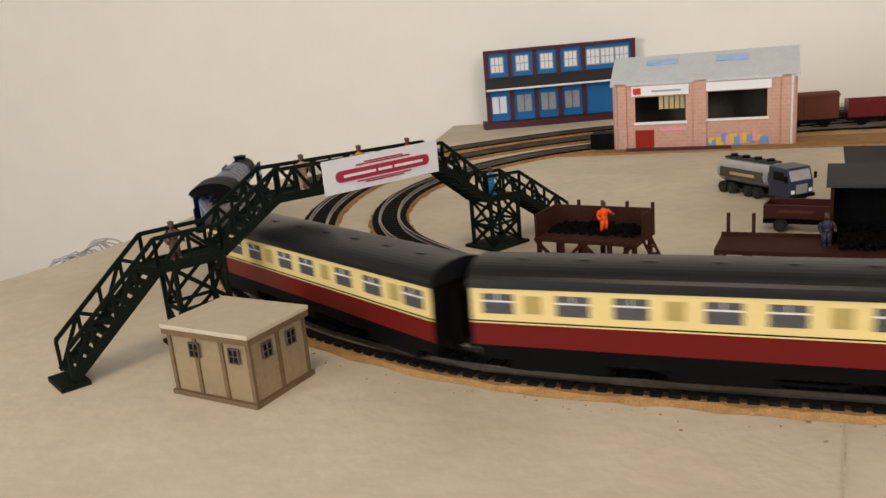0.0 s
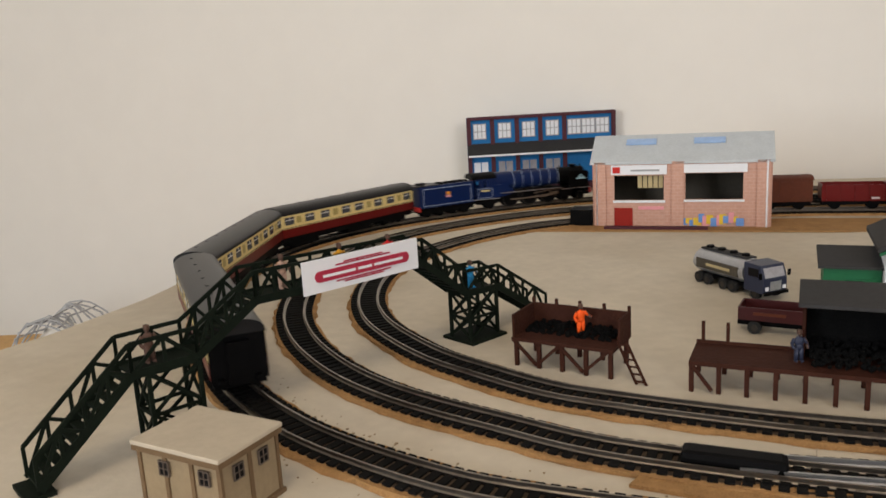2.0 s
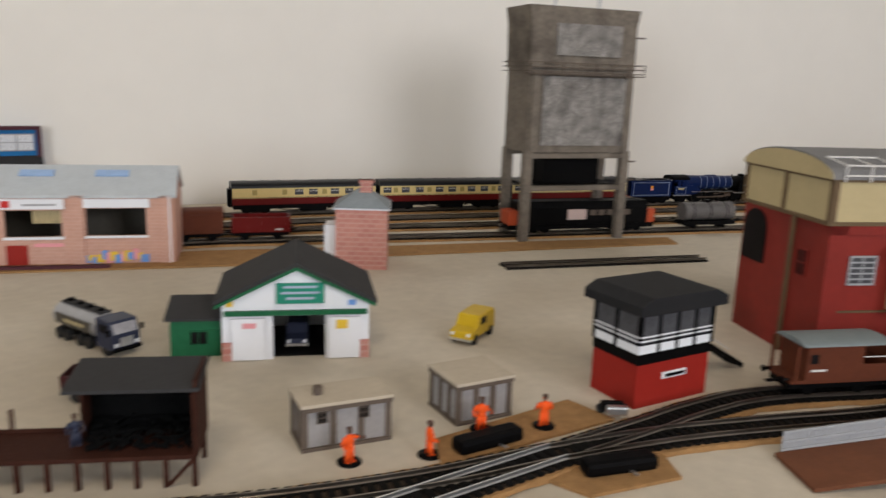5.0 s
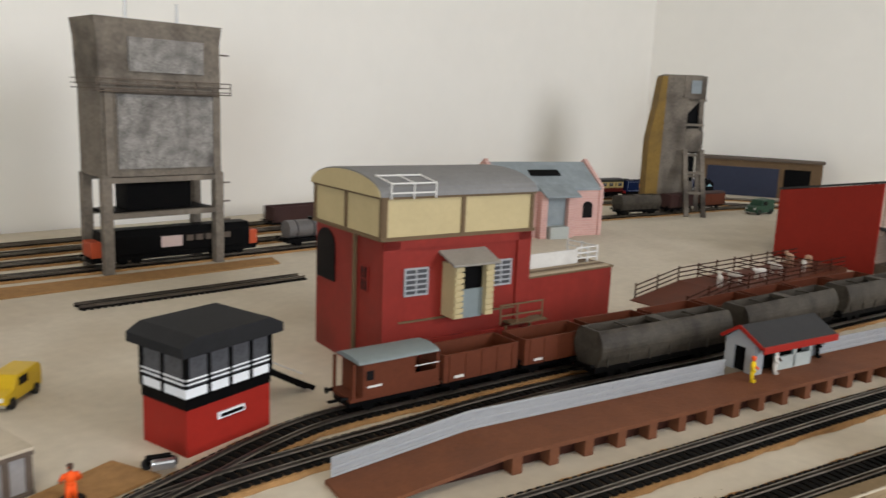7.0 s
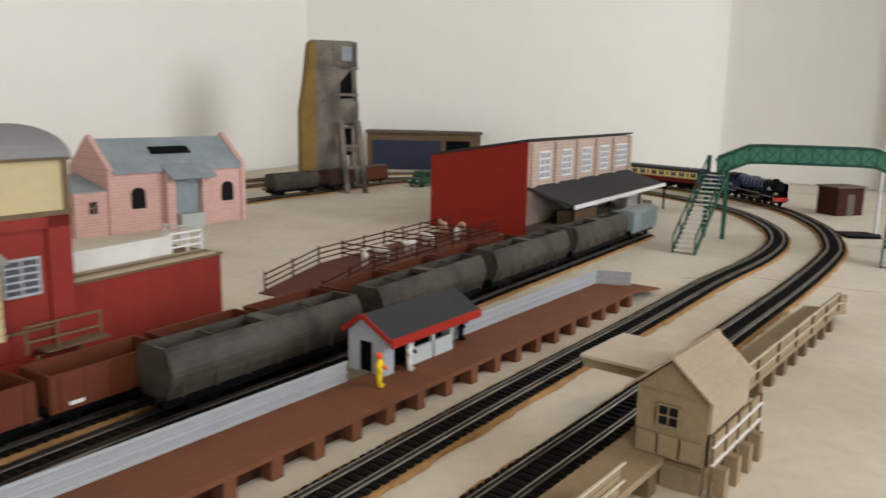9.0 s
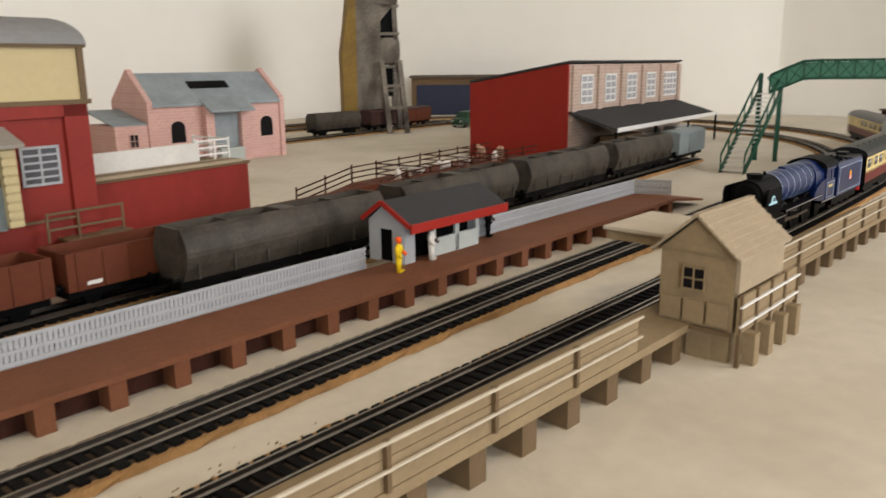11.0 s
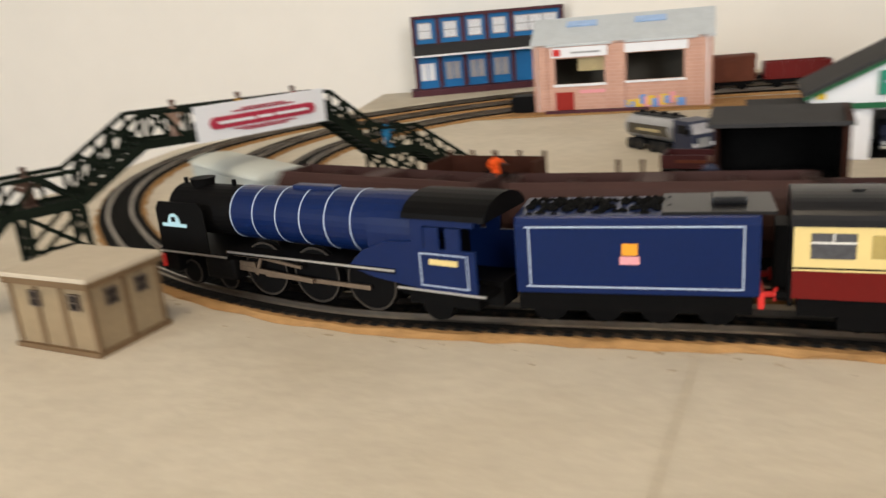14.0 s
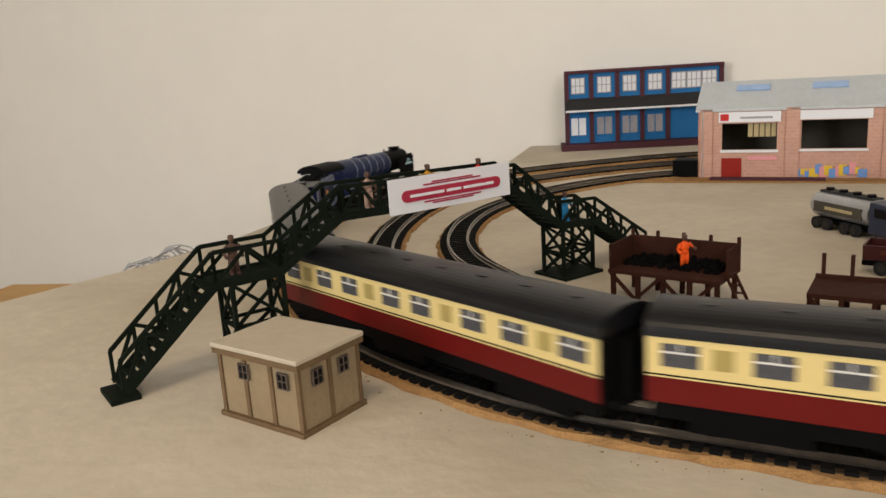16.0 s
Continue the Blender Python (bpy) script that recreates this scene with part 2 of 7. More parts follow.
def lay_sleepers():
    """Sleepers one by one where the camera passes nearest, and the far rest as one piece."""
    for ob, line, closed, long, count, near in TRACKS:
        spots = []
        for i in range(count):
            s = (i + 0.5) * long / count
            p, q = on_line(line, long, s - 0.002, closed), on_line(line, long, s + 0.002, closed)
            spots.append(((p + q) / 2, math.atan2(*(q - p)[::-1])))
        close = set(sorted(range(count), key=lambda i: math.dist(spots[i][0], near))[:290]) if near else set()
        verts, faces = [], []
        base = [(v.co.x, v.co.y, v.co.z) for v in SLEEPER_MESH.vertices]
        polys = [tuple(p.vertices) for p in SLEEPER_MESH.polygons]
        for i, ((x, y), a) in enumerate(spots):
            if i in close:
                one = new("sleeper", SLEEPER_MESH)
                one.parent = ob
                one.matrix_basis = Matrix.Translation((x, y, 0)) @ Matrix.Rotation(a, 4, "Z")
            else:
                c, s = math.cos(a), math.sin(a)
                k = len(verts)
                verts += [(x + u * c - v * s, y + u * s + v * c, w) for u, v, w in base]
                faces += [tuple(k + j for j in f) for f in polys]
        if verts:
            me = bpy.data.meshes.new("sleeper_run")
            me.from_pydata(verts, [], faces)
            me.materials.append(M_SLEEPER)
            rest = new("sleeper_run", me)
            rest.parent = ob
            rest["kind"] = "stuff"

# ---- more materials ----
def brick_mat(name, colour, dark, mortar, size=0.006):
    m = mat(name, colour, 0.8, vary=0.1, scale=40)
    nt = m.node_tree
    n, l = nt.nodes, nt.links
    tex = n.new("ShaderNodeTexBrick")
    tex.inputs["Color1"].default_value, tex.inputs["Color2"].default_value, tex.inputs["Mortar"].default_value = (*colour, 1), (*dark, 1), (*mortar, 1)
    tex.inputs["Scale"].default_value = 0.25 / size
    tex.inputs["Mortar Size"].default_value = 0.03
    co = n.new("ShaderNodeTexCoord")
    turn = n.new("ShaderNodeMapping")
    turn.inputs["Rotation"].default_value = (radians(90), 0, 0)
    l.new(co.outputs["Object"], turn.inputs["Vector"])
    l.new(turn.outputs[0], tex.inputs["Vector"])
    l.new(tex.outputs[0], [x for x in n if x.type == "HUE_SAT"][0].inputs["Color"])
    return m


M_WOODHUT = mat("weathered_wood", (0.28, 0.21, 0.125), 0.85, vary=0.16, scale=50, bump=0.5, stain=(0.21, 0.145, 0.085), amount=0.55)
M_HUTEDGE = mat("worn_wood_edge", (0.15, 0.095, 0.05), 0.85, vary=0.2, scale=60)
M_COACHPANE = mat("coach_glazing", (0.075, 0.075, 0.08), 0.25, vary=0.35, scale=90)
M_HUTROOF = mat("hut_roof_card", (0.49, 0.42, 0.32), 0.8, vary=0.1, scale=40, stain=(0.42, 0.35, 0.26), amount=0.3)
M_GREYHUT = mat("grey_hut_board", (0.29, 0.275, 0.265), 0.8, vary=0.15, scale=60)
M_BATTEN = mat("hut_batten", (0.115, 0.088, 0.068), 0.8, vary=0.2, scale=60)
M_DARKWOOD = mat("dark_stained_wood", (0.045, 0.016, 0.010), 0.75, vary=0.3, scale=80, bump=0.5, spec=0.08)
M_COAL = mat("coal", (0.005, 0.005, 0.005), 0.85, vary=0.5, scale=200, bump=2.0, spec=0.08)
M_IRON = mat("green_black_iron", (0.007, 0.011, 0.007), 0.75, vary=0.25, scale=80, spec=0.08)
M_WHITE = mat("white_card", (0.76, 0.77, 0.79), 0.6, vary=0.03, scale=30)
M_SIGNRED = mat("sign_red", (0.40, 0.03, 0.06), 0.6, vary=0.06, scale=60)
M_BLUELOCO = mat("loco_blue", (0.003, 0.013, 0.066), 0.3, vary=0.1, scale=60, spec=0.2)
M_BLACK = mat("satin_black", (0.0035, 0.0033, 0.0034), 0.5, vary=0.25, scale=80, spec=0.05)
M_COACHROOF = mat("coach_roof_black", (0.007, 0.007, 0.008), 0.34, vary=0.2, scale=60, spec=0.28)
M_MAROON = mat("coach_crimson", (0.118, 0.006, 0.005), 0.35, vary=0.08, scale=50)
M_CREAM = mat("coach_cream", (0.68, 0.53, 0.225), 0.4, vary=0.06, scale=50)
M_SILVER = mat("bright_metal", (0.62, 0.62, 0.62), 0.3, 0.9, vary=0.1, scale=80)
M_LINING = mat("lining_paint", (0.36, 0.43, 0.54), 0.5, vary=0.05, scale=60)
M_RODMETAL = mat("rod_metal", (0.20, 0.15, 0.11), 0.45, 0.8, vary=0.2, scale=80)
M_TYREDARK = mat("worn_wheel_tyre", (0.045, 0.038, 0.032), 0.5, 0.6, vary=0.2, scale=80)
M_PANE = mat("dark_window", (0.010, 0.009, 0.009), 0.45, vary=0.3, scale=30, spec=0.05)
M_PANELIT = mat("pale_window", (0.33, 0.32, 0.33), 0.15, vary=0.25, scale=60)
M_ROOFFELT = mat("grey_roof_card", (0.035, 0.034, 0.034), 0.8, vary=0.15, scale=60)
M_REDWALL = mat("red_wall_paint", (0.215, 0.022, 0.015), 0.5, vary=0.15, scale=30, stain=(0.11, 0.014, 0.009), amount=0.7)
M_BOXRED = mat("signal_box_red", (0.29, 0.017, 0.010), 0.55, vary=0.08, scale=40)
M_CREAMTANK = mat("cream_boarding", (0.47, 0.38, 0.205), 0.6, vary=0.08, scale=40, stain=(0.42, 0.34, 0.18), amount=0.3)
M_BROWNTRIM = mat("brown_trim", (0.13, 0.085, 0.045), 0.6, vary=0.15, scale=60)
M_BLUEWALL = mat("bright_blue_card", (0.010, 0.145, 0.37), 0.55, vary=0.12, scale=40)
M_PLUM = mat("plum_brown_card", (0.075, 0.022, 0.03), 0.6, vary=0.12, scale=60)
M_PINKBRICK = brick_mat("pale_brick_print", (0.56, 0.325, 0.245), (0.53, 0.30, 0.225), (0.565, 0.35, 0.275), 0.004)
M_REDBRICK = brick_mat("red_brick_print", (0.52, 0.24, 0.19), (0.46, 0.19, 0.155), (0.53, 0.31, 0.26), 0.0055)
M_ROSEBRICK = brick_mat("rose_brick_print", (0.58, 0.35, 0.30), (0.54, 0.31, 0.27), (0.58, 0.39, 0.34), 0.0045)
M_SLATE = mat("pale_slate_roof", (0.50, 0.53, 0.54), 0.7, vary=0.12, scale=60)
M_SLATEDARK = mat("grey_slate_roof", (0.25, 0.28, 0.29), 0.75, vary=0.2, scale=70, stain=(0.15, 0.16, 0.16), amount=0.5)
M_ROOFLIGHT = mat("roof_light_blue", (0.33, 0.47, 0.70), 0.3, vary=0.15, scale=40)
M_CONCRETE = mat("weathered_concrete", (0.175, 0.148, 0.118), 0.85, vary=0.45, scale=35, bump=0.8, stain=(0.03, 0.024, 0.02), amount=0.92)
M_RUSTCONC = mat("ochre_stained_concrete", (0.22, 0.135, 0.035), 0.85, vary=0.25, scale=35, stain=(0.10, 0.07, 0.04), amount=0.6)
M_GREEN = mat("dark_green_paint", (0.012, 0.11, 0.045), 0.5, vary=0.12, scale=50)
M_SIGNGREEN = mat("sign_green", (0.02, 0.23, 0.15), 0.5, vary=0.08, scale=60)
M_BRIDGEGREEN = mat("bridge_green", (0.008, 0.055, 0.030), 0.45, vary=0.2, scale=60)
M_BRIDGEPALE = mat("bridge_panel_green", (0.05, 0.16, 0.10), 0.5, vary=0.2, scale=60)
M_YELLOW = mat("van_yellow", (0.58, 0.38, 0.015), 0.35, vary=0.08, scale=60)
M_TYRE = mat("tyre_rubber", (0.02, 0.02, 0.02), 0.8, vary=0.2, scale=80)
M_NAVY = mat("lorry_navy", (0.03, 0.035, 0.06), 0.35, vary=0.15, scale=60)
M_TANKGREY = mat("tank_silver_paint", (0.42, 0.42, 0.43), 0.30, 0.55, vary=0.2, scale=60)
M_TANKDARK = mat("tank_weathered_grey", (0.14, 0.13, 0.125), 0.4, 0.2, vary=0.3, scale=60, stain=(0.05, 0.04, 0.035), amount=0.6)
M_DARKPANEL = mat("dark_olive_panel", (0.07, 0.06, 0.045), 0.5, vary=0.2, scale=60)
M_LORRYRED = mat("lorry_maroon", (0.05, 0.009, 0.009), 0.45, vary=0.15, scale=60)
M_ORANGE = mat("hi_vis_orange", (0.85, 0.10, 0.012), 0.6, vary=0.08, scale=200)
M_FIGBLUE = mat("figure_blue", (0.02, 0.24, 0.50), 0.6, vary=0.1, scale=200)
M_FIGRED = mat("figure_red", (0.55, 0.02, 0.02), 0.6, vary=0.1, scale=200)
M_FIGMUSTARD = mat("figure_mustard", (0.55, 0.26, 0.02), 0.6, vary=0.1, scale=200)
M_FIGTAN = mat("figure_tan", (0.42, 0.27, 0.20), 0.6, vary=0.1, scale=200)
M_FIGBROWN = mat("figure_brown", (0.10, 0.055, 0.04), 0.6, vary=0.2, scale=200)
M_FIGYELLOW = mat("figure_yellow", (0.75, 0.50, 0.01), 0.6, vary=0.1, scale=200)
M_WAGONRED = mat("wagon_bauxite", (0.105, 0.027, 0.011), 0.6, vary=0.2, scale=60, stain=(0.05, 0.017, 0.010), amount=0.4)
M_HOPPER = mat("hopper_grey_brown", (0.056, 0.047, 0.036), 0.5, vary=0.5, scale=70, bump=0.4, stain=(0.014, 0.010, 0.008), amount=0.95)
M_HOPPERBROWN = mat("hopper_brown", (0.046, 0.020, 0.017), 0.6, vary=0.2, scale=45, stain=(0.04, 0.025, 0.02), amount=0.5)
M_VANGREY = mat("van_pale_grey", (0.40, 0.42, 0.39), 0.55, vary=0.1, scale=50)
M_VANROOF = mat("van_roof_grey", (0.19, 0.22, 0.22), 0.6, vary=0.1, scale=50)
M_PLATBROWN = mat("platform_brown", (0.160, 0.060, 0.028), 0.75, vary=0.2, scale=50, bump=0.4, stain=(0.10, 0.045, 0.03), amount=0.4)
M_FENCEGREY = mat("fence_grey", (0.34, 0.345, 0.35), 0.65, vary=0.08, scale=60)
M_PLYWOOD = mat("laser_cut_plywood", (0.255, 0.185, 0.105), 0.8, vary=0.18, scale=45, bump=0.4, stain=(0.20, 0.14, 0.08), amount=0.5)
M_PLYROOF = mat("scribed_plywood_roof", (0.33, 0.26, 0.175), 0.8, vary=0.14, scale=60)
M_WHITERAIL = mat("white_rail", (0.66, 0.64, 0.60), 0.6, vary=0.05, scale=60)
M_PINE = mat("pine_batten", (0.55, 0.33, 0.13), 0.6, vary=0.15, scale=20)
M_MESHBAG = mat("white_netting", (0.40, 0.40, 0.40), 0.7, vary=0.1, scale=60)
M_FRAMEBLUE = mat("blue_grey_frame", (0.30, 0.36, 0.42), 0.5, vary=0.05, scale=10)
M_LIGHTBLUE = mat("pale_blue_plate", (0.42, 0.66, 0.74), 0.5, vary=0.05, scale=60)
M_EMBLEM = mat("emblem_orange", (0.80, 0.32, 0.03), 0.5, vary=0.05, scale=60)
M_BUFFER = mat("buffer_beam_red", (0.55, 0.03, 0.025), 0.45, vary=0.08, scale=60)
M_COWWHITE = mat("cow_white", (0.62, 0.58, 0.52), 0.7, vary=0.1, scale=60, stain=(0.03, 0.03, 0.03), amount=0.9)
M_PIG = mat("sheep_pale_brown", (0.48, 0.30, 0.20), 0.7, vary=0.1, scale=60)
M_GRAFFITI = [mat("graffiti_yellow", (0.75, 0.50, 0.05), 0.6), mat("graffiti_blue", (0.15, 0.30, 0.62), 0.6), mat("graffiti_pink", (0.75, 0.32, 0.34), 0.6)]


def rect(f, r, depth):
    """The pose of a footprint whose front edge runs from f to r, seen from the front, and which goes back by depth."""
    a = math.atan2(r[1] - f[1], r[0] - f[0])
    w = math.dist(f, r)
    return Matrix.Translation((f[0], f[1], 0)) @ Matrix.Rotation(a, 4, "Z") @ Matrix.Translation((w / 2, depth / 2, 0)), w


# ---- the room and the board ----
def slab(name, label, category, outline, low, high, m):
    bm = B()
    prism(bm, outline, low, high, "z")
    return tagged(part(name, bm, m), label, category, kind="structure")


slab("baseboard", "cream-painted flat baseboard with scuffs and dust", "baseboard",
     [(-0.375, 0.48), (-0.30, 0.34), (-0.16, 0.235), (-0.05, 0.195), (0.3, 0.06), (0.5, -0.12), (0.9, -0.62), (2.52, -0.94), (2.80, -0.38), (2.80, 0.87), (-0.04, 1.42), (-0.06, 1.19), (-0.13, 1.10), (-0.20, 1.02), (-0.245, 0.91), (-0.258, 0.80), (-0.275, 0.70), (-0.31, 0.60)], -0.018, 0.0, M_BOARD)
bm = B()
for a, b in (((-0.26, 0.42), (-0.04, 1.2)), ((0.35, 0.1), (2.5, -0.8)), ((0.0, 1.34), (2.7, 0.83))):
    bar(bm, (*a, -0.04), (*b, -0.04), 0.03, 0.044)
for x, y in ((-0.2, 0.5), (0.0, 1.3), (0.6, 0.0), (2.6, 0.8), (2.45, -0.75)):
    box(bm, x, y, -0.85, 0.045, 0.045, 0.80)
part("board_frame", bm, M_PINE, bpy.data.objects["baseboard"], "pine battens and legs under the board")


def wall(name, a, b, low=-0.85, high=1.75, thick=0.1, m=M_WALL):
    bm = B()
    bar(bm, (*a, (low + high) / 2), (*b, (low + high) / 2), thick, high - low)
    return tagged(part(name, bm, m), "plain warm white painted plaster wall", "wall", kind="structure")


wall("wall_north", (-2.2, 1.91), (2.90, 0.915))
wall("wall_east", (2.85, 0.92), (2.85, -0.34))
wall("wall_southeast", (2.89, -0.325), (2.53, -1.02))
wall("wall_east_pier", (2.52, -1.0), (2.52, -2.5))
# unseen wall, opened where the added west fill stands
bm = B()
for a, b, low, high in (((-2.2, 1.96), (-2.2, -1.0), -0.85, 1.75), ((-2.2, -2.2), (-2.2, -2.5), -0.85, 1.75), ((-2.2, -1.0), (-2.2, -2.2), -0.85, -0.05), ((-2.2, -1.0), (-2.2, -2.2), 1.15, 1.75)):
    bar(bm, (*a, (low + high) / 2), (*b, (low + high) / 2), 0.1, high - low)
tagged(part("wall_west", bm, M_WALL), "plain warm white painted wall with a window opening", "wall", kind="structure")
bm = B()
for a, b, low, high in (((-2.2, -2.5), (0.45, -2.5), -0.85, 1.75), ((1.55, -2.5), (0.45, -2.5), -0.85, 0.30), ((1.55, -2.5), (0.45, -2.5), 1.60, 1.75), ((2.6, -2.5), (1.55, -2.5), -0.85, 1.75)):
    bar(bm, (*a, (low + high) / 2), (*b, (low + high) / 2), 0.1, high - low)
tagged(part("wall_south", bm, M_WALL), "plain warm white painted wall with a window opening", "wall", kind="structure")
slab("ceiling", "flat grey ceiling of the room, darkened to cut its bounce", "ceiling", [(-2.3, -2.6), (3.1, -2.6), (3.1, 2.05), (-2.3, 2.05)], 1.75, 1.83, M_CEIL)
slab("floor", "dark brown carpeted floor under the board", "floor", [(-2.3, -2.6), (3.1, -2.6), (3.1, 2.05), (-2.3, 2.05)], -0.93, -0.85, M_CARPET)
win = thing("window_1", pose(1.0, -2.5, 0.30), "white framed window letting in the daylight", "window", kind="structure")
for n, x, z, sx, sz in (("window_frame", -0.53, 0, 0.05, 1.3), ("window_frame", 0.53, 0, 0.05, 1.3), ("window_frame", 0, 0, 1.0, 0.05), ("window_frame", 0, 1.25, 1.0, 0.05), ("glazing_bar", 0, 0.05, 0.03, 1.2)):
    bm = B()
    box(bm, x, 0.0, z, sx, 0.06, sz)
    part(n, bm, M_WHITE, win)
# unseen frame, added to dress the west fill light
win = thing("window_2", pose(-2.2, -1.6, -0.05, 0, 0, 90), "white frame added round the low fill light in the end wall", "window", kind="structure")
for n, x, z, sx, sz in (("window_frame", -0.58, 0, 0.05, 1.2), ("window_frame", 0.58, 0, 0.05, 1.2), ("window_frame", 0, 0, 1.1, 0.05), ("window_frame", 0, 1.15, 1.1, 0.05), ("glazing_bar", 0, 0.05, 0.03, 1.1)):
    bm = B()
    box(bm, x, 0.0, z, sx, 0.06, sz)
    part(n, bm, M_WHITE, win)
door = thing("door_1", pose(2.675, -0.66, -0.85, 0, 0, 62.7), "blue-grey painted door frame beside the board", "door frame", kind="structure")
for x in (-0.3, -0.13):
    bm = B()
    box(bm, x, 0.075, 0, 0.05, 0.05, 2.0)
    part("door_frame", bm, M_FRAMEBLUE, door)
lamp = thing("ceiling_lamp", pose(-0.2, -0.5, 1.53), "round ceiling lamp with a frosted warm shade", "ceiling lamp")
bm = B()
rod(bm, (0, 0, 0.005), (0, 0, 0.06), 0.28, 32)
m_glow = bpy.data.materials.new("lamp_glow")
m_glow.use_nodes = True
m_glow.node_tree.nodes["Principled BSDF"].inputs["Emission Color"].default_value = (1, 0.85, 0.62, 1)
m_glow.node_tree.nodes["Principled BSDF"].inputs["Emission Strength"].default_value = 1.5
part("shade", bm, m_glow, lamp, "frosted warm white shade")
bm = B()
rod(bm, (0, 0, 0.06), (0, 0, 0.22), 0.02, 12)
part("stem", bm, M_SILVER, lamp)

# ---- the other tracks ----
INNER = [(2.40, 0.43), (2.22, 0.50), (2.03, 0.56), (1.9, 0.61), (1.6, 0.705), (1.25, 0.80), (1.08, 0.84), (0.83, 0.898), (0.54, 0.972), (0.417, 0.998), (0.27, 1.005), (0.14, 0.982), (0.06, 0.935), (0.0, 0.87), (-0.037, 0.80), (-0.052, 0.735),
         (-0.053, 0.672), (-0.044, 0.618), (-0.025, 0.567), (0.014, 0.505), (0.052, 0.466), (0.092, 0.432), (0.133, 0.411), (0.172, 0.394), (0.213, 0.378), (0.257, 0.364), (0.33, 0.344), (0.41, 0.330), (0.487, 0.324), (0.571, 0.311), (0.65, 0.290),
         (0.705, 0.273), (0.774, 0.254), (0.866, 0.222), (1.044, 0.149), (1.243, 0.078), (1.44, 0.001), (1.70, -0.10)]
BRANCH = [(0.50, 0.3235), (0.56, 0.327), (0.62, 0.332), (0.68, 0.328), (0.767, 0.299), (0.872, 0.262), (1.044, 0.195), (1.243, 0.124), (1.42, 0.055)]
LINK = [(0.17, 0.335), (0.25, 0.318), (0.33, 0.312), (0.41, 0.318), (0.487, 0.324)]
BACK = [(0.2, 1.045), (0.42, 1.05), (0.6, 1.03), (0.8, 0.985), (1.0, 0.94), (1.2, 0.895), (1.5, 0.815)]
LINE_I, LONG_I = line_through(INNER, False)
LINE_B, LONG_B = line_through(BRANCH, False)
LINE_L, LONG_L = line_through(LINK, False)
LINE_K, LONG_K = line_through(BACK, False)
track(LINE_O, True, "outer oval of model track on a cork strip", near=(0.2, 0.27))
track(LINE_M, True, "middle oval of model track on a cork strip", near=(0.2, 0.33))
track(LINE_I, False, "inner running line of model track on a cork strip", near=(0.2, 0.38))
track(LINE_B, False, "siding of model track beside the red building", near=(0.6, 0.33), raise_by=0.0003)
track(LINE_L, False, "crossover track with bright nickel rails", near=(0.3, 0.31), raise_by=0.0005, rail=M_SILVER)
track(LINE_K, False, "back siding of model track near the wall", near=(0.5, 1.03))
loose = np.c_[np.linspace(0.735, 1.01, 40), np.linspace(0.745, 0.68, 40)]
track(loose, False, "loose length of model track lying on the board", cork=0, near=(0.8, 0.72), raise_by=-0.0025)


def sheet(outline, label):
    bm = B()
    prism(bm, outline, 0.0002, 0.0022, "z")
    return tagged(part("cork_pad", bm, M_CORK), label, "cork pad", "cork pads under the points")


sheet([(0.115, 0.952), (0.446, 0.868), (0.634, 0.848), (1.05, 0.762), (1.07, 0.80), (0.64, 0.90), (0.43, 0.955), (0.14, 0.995)], "long flat orange-brown cork strip before the back sidings")
sheet([(0.418, 0.346), (0.432, 0.378), (0.548, 0.39), (0.556, 0.350)], "flat orange cork pad with a black point motor")
sheet([(0.462, 0.310), (0.475, 0.280), (0.537, 0.272), (0.552, 0.306)], "flat orange cork pad with a black point motor")
sheet([(0.118, 0.325), (0.134, 0.345), (0.195, 0.325), (0.187, 0.296)], "flat orange cork pad with a black point motor")


def point_motor(x, y, rz, long=0.047):
    ob = thing("point_motor", pose(x, y, 0.0022, 0, 0, rz), "black plastic point motor on a cork pad", "point motor", "point motors")
    bm = B()
    box(bm, 0, 0, 0, long, 0.013, 0.009)
    part("cover", bm, M_BLACK, ob, bevel=0.003)
    bm = B()
    rod(bm, (long * 0.1, -0.006, 0.002), (long * 0.13, -0.012, 0.002), 0.0008, 6)
    part("wire", bm, M_SILVER, ob, "bare metal wire end")
    return ob


point_motor(0.457, 0.356, 2)
point_motor(0.509, 0.295, -13)
point_motor(0.168, 0.3355, -20)


# ---- huts ----
def window_pane(parent, x, y, z, w, h, glass, frame, turn=0.0, bars=(1, 1), deep=0.0012):
    """A small framed window standing on a wall that faces -y, turned about z."""
    bm = B()
    box(bm, 0, -deep * 0.2, 0, w, deep * 0.6, h)
    pane = part("window", bm, glass, parent)
    pane.matrix_basis = pose(x, y, z, 0, 0, turn)
    bm = B()
    t = min(w, h) * 0.07
    for sx in (-1, 1):
        box(bm, sx * w / 2, -deep * 0.5, -t / 2, t, deep, h + t)
    for sz in (0, 1):
        box(bm, 0, -deep * 0.5, sz * h - t / 2, w, deep, t)
    for i in range(bars[0]):
        box(bm, -w / 2 + w * (i + 1) / (bars[0] + 1), -deep * 0.5, 0, t * 0.8, deep * 0.9, h)
    for i in range(bars[1]):
        box(bm, 0, -deep * 0.5, h * (i + 1) / (bars[1] + 1) - t / 2, w, deep * 0.9, t * 0.8)
    fr = part("window_frame", bm, frame, pane)
    return pane


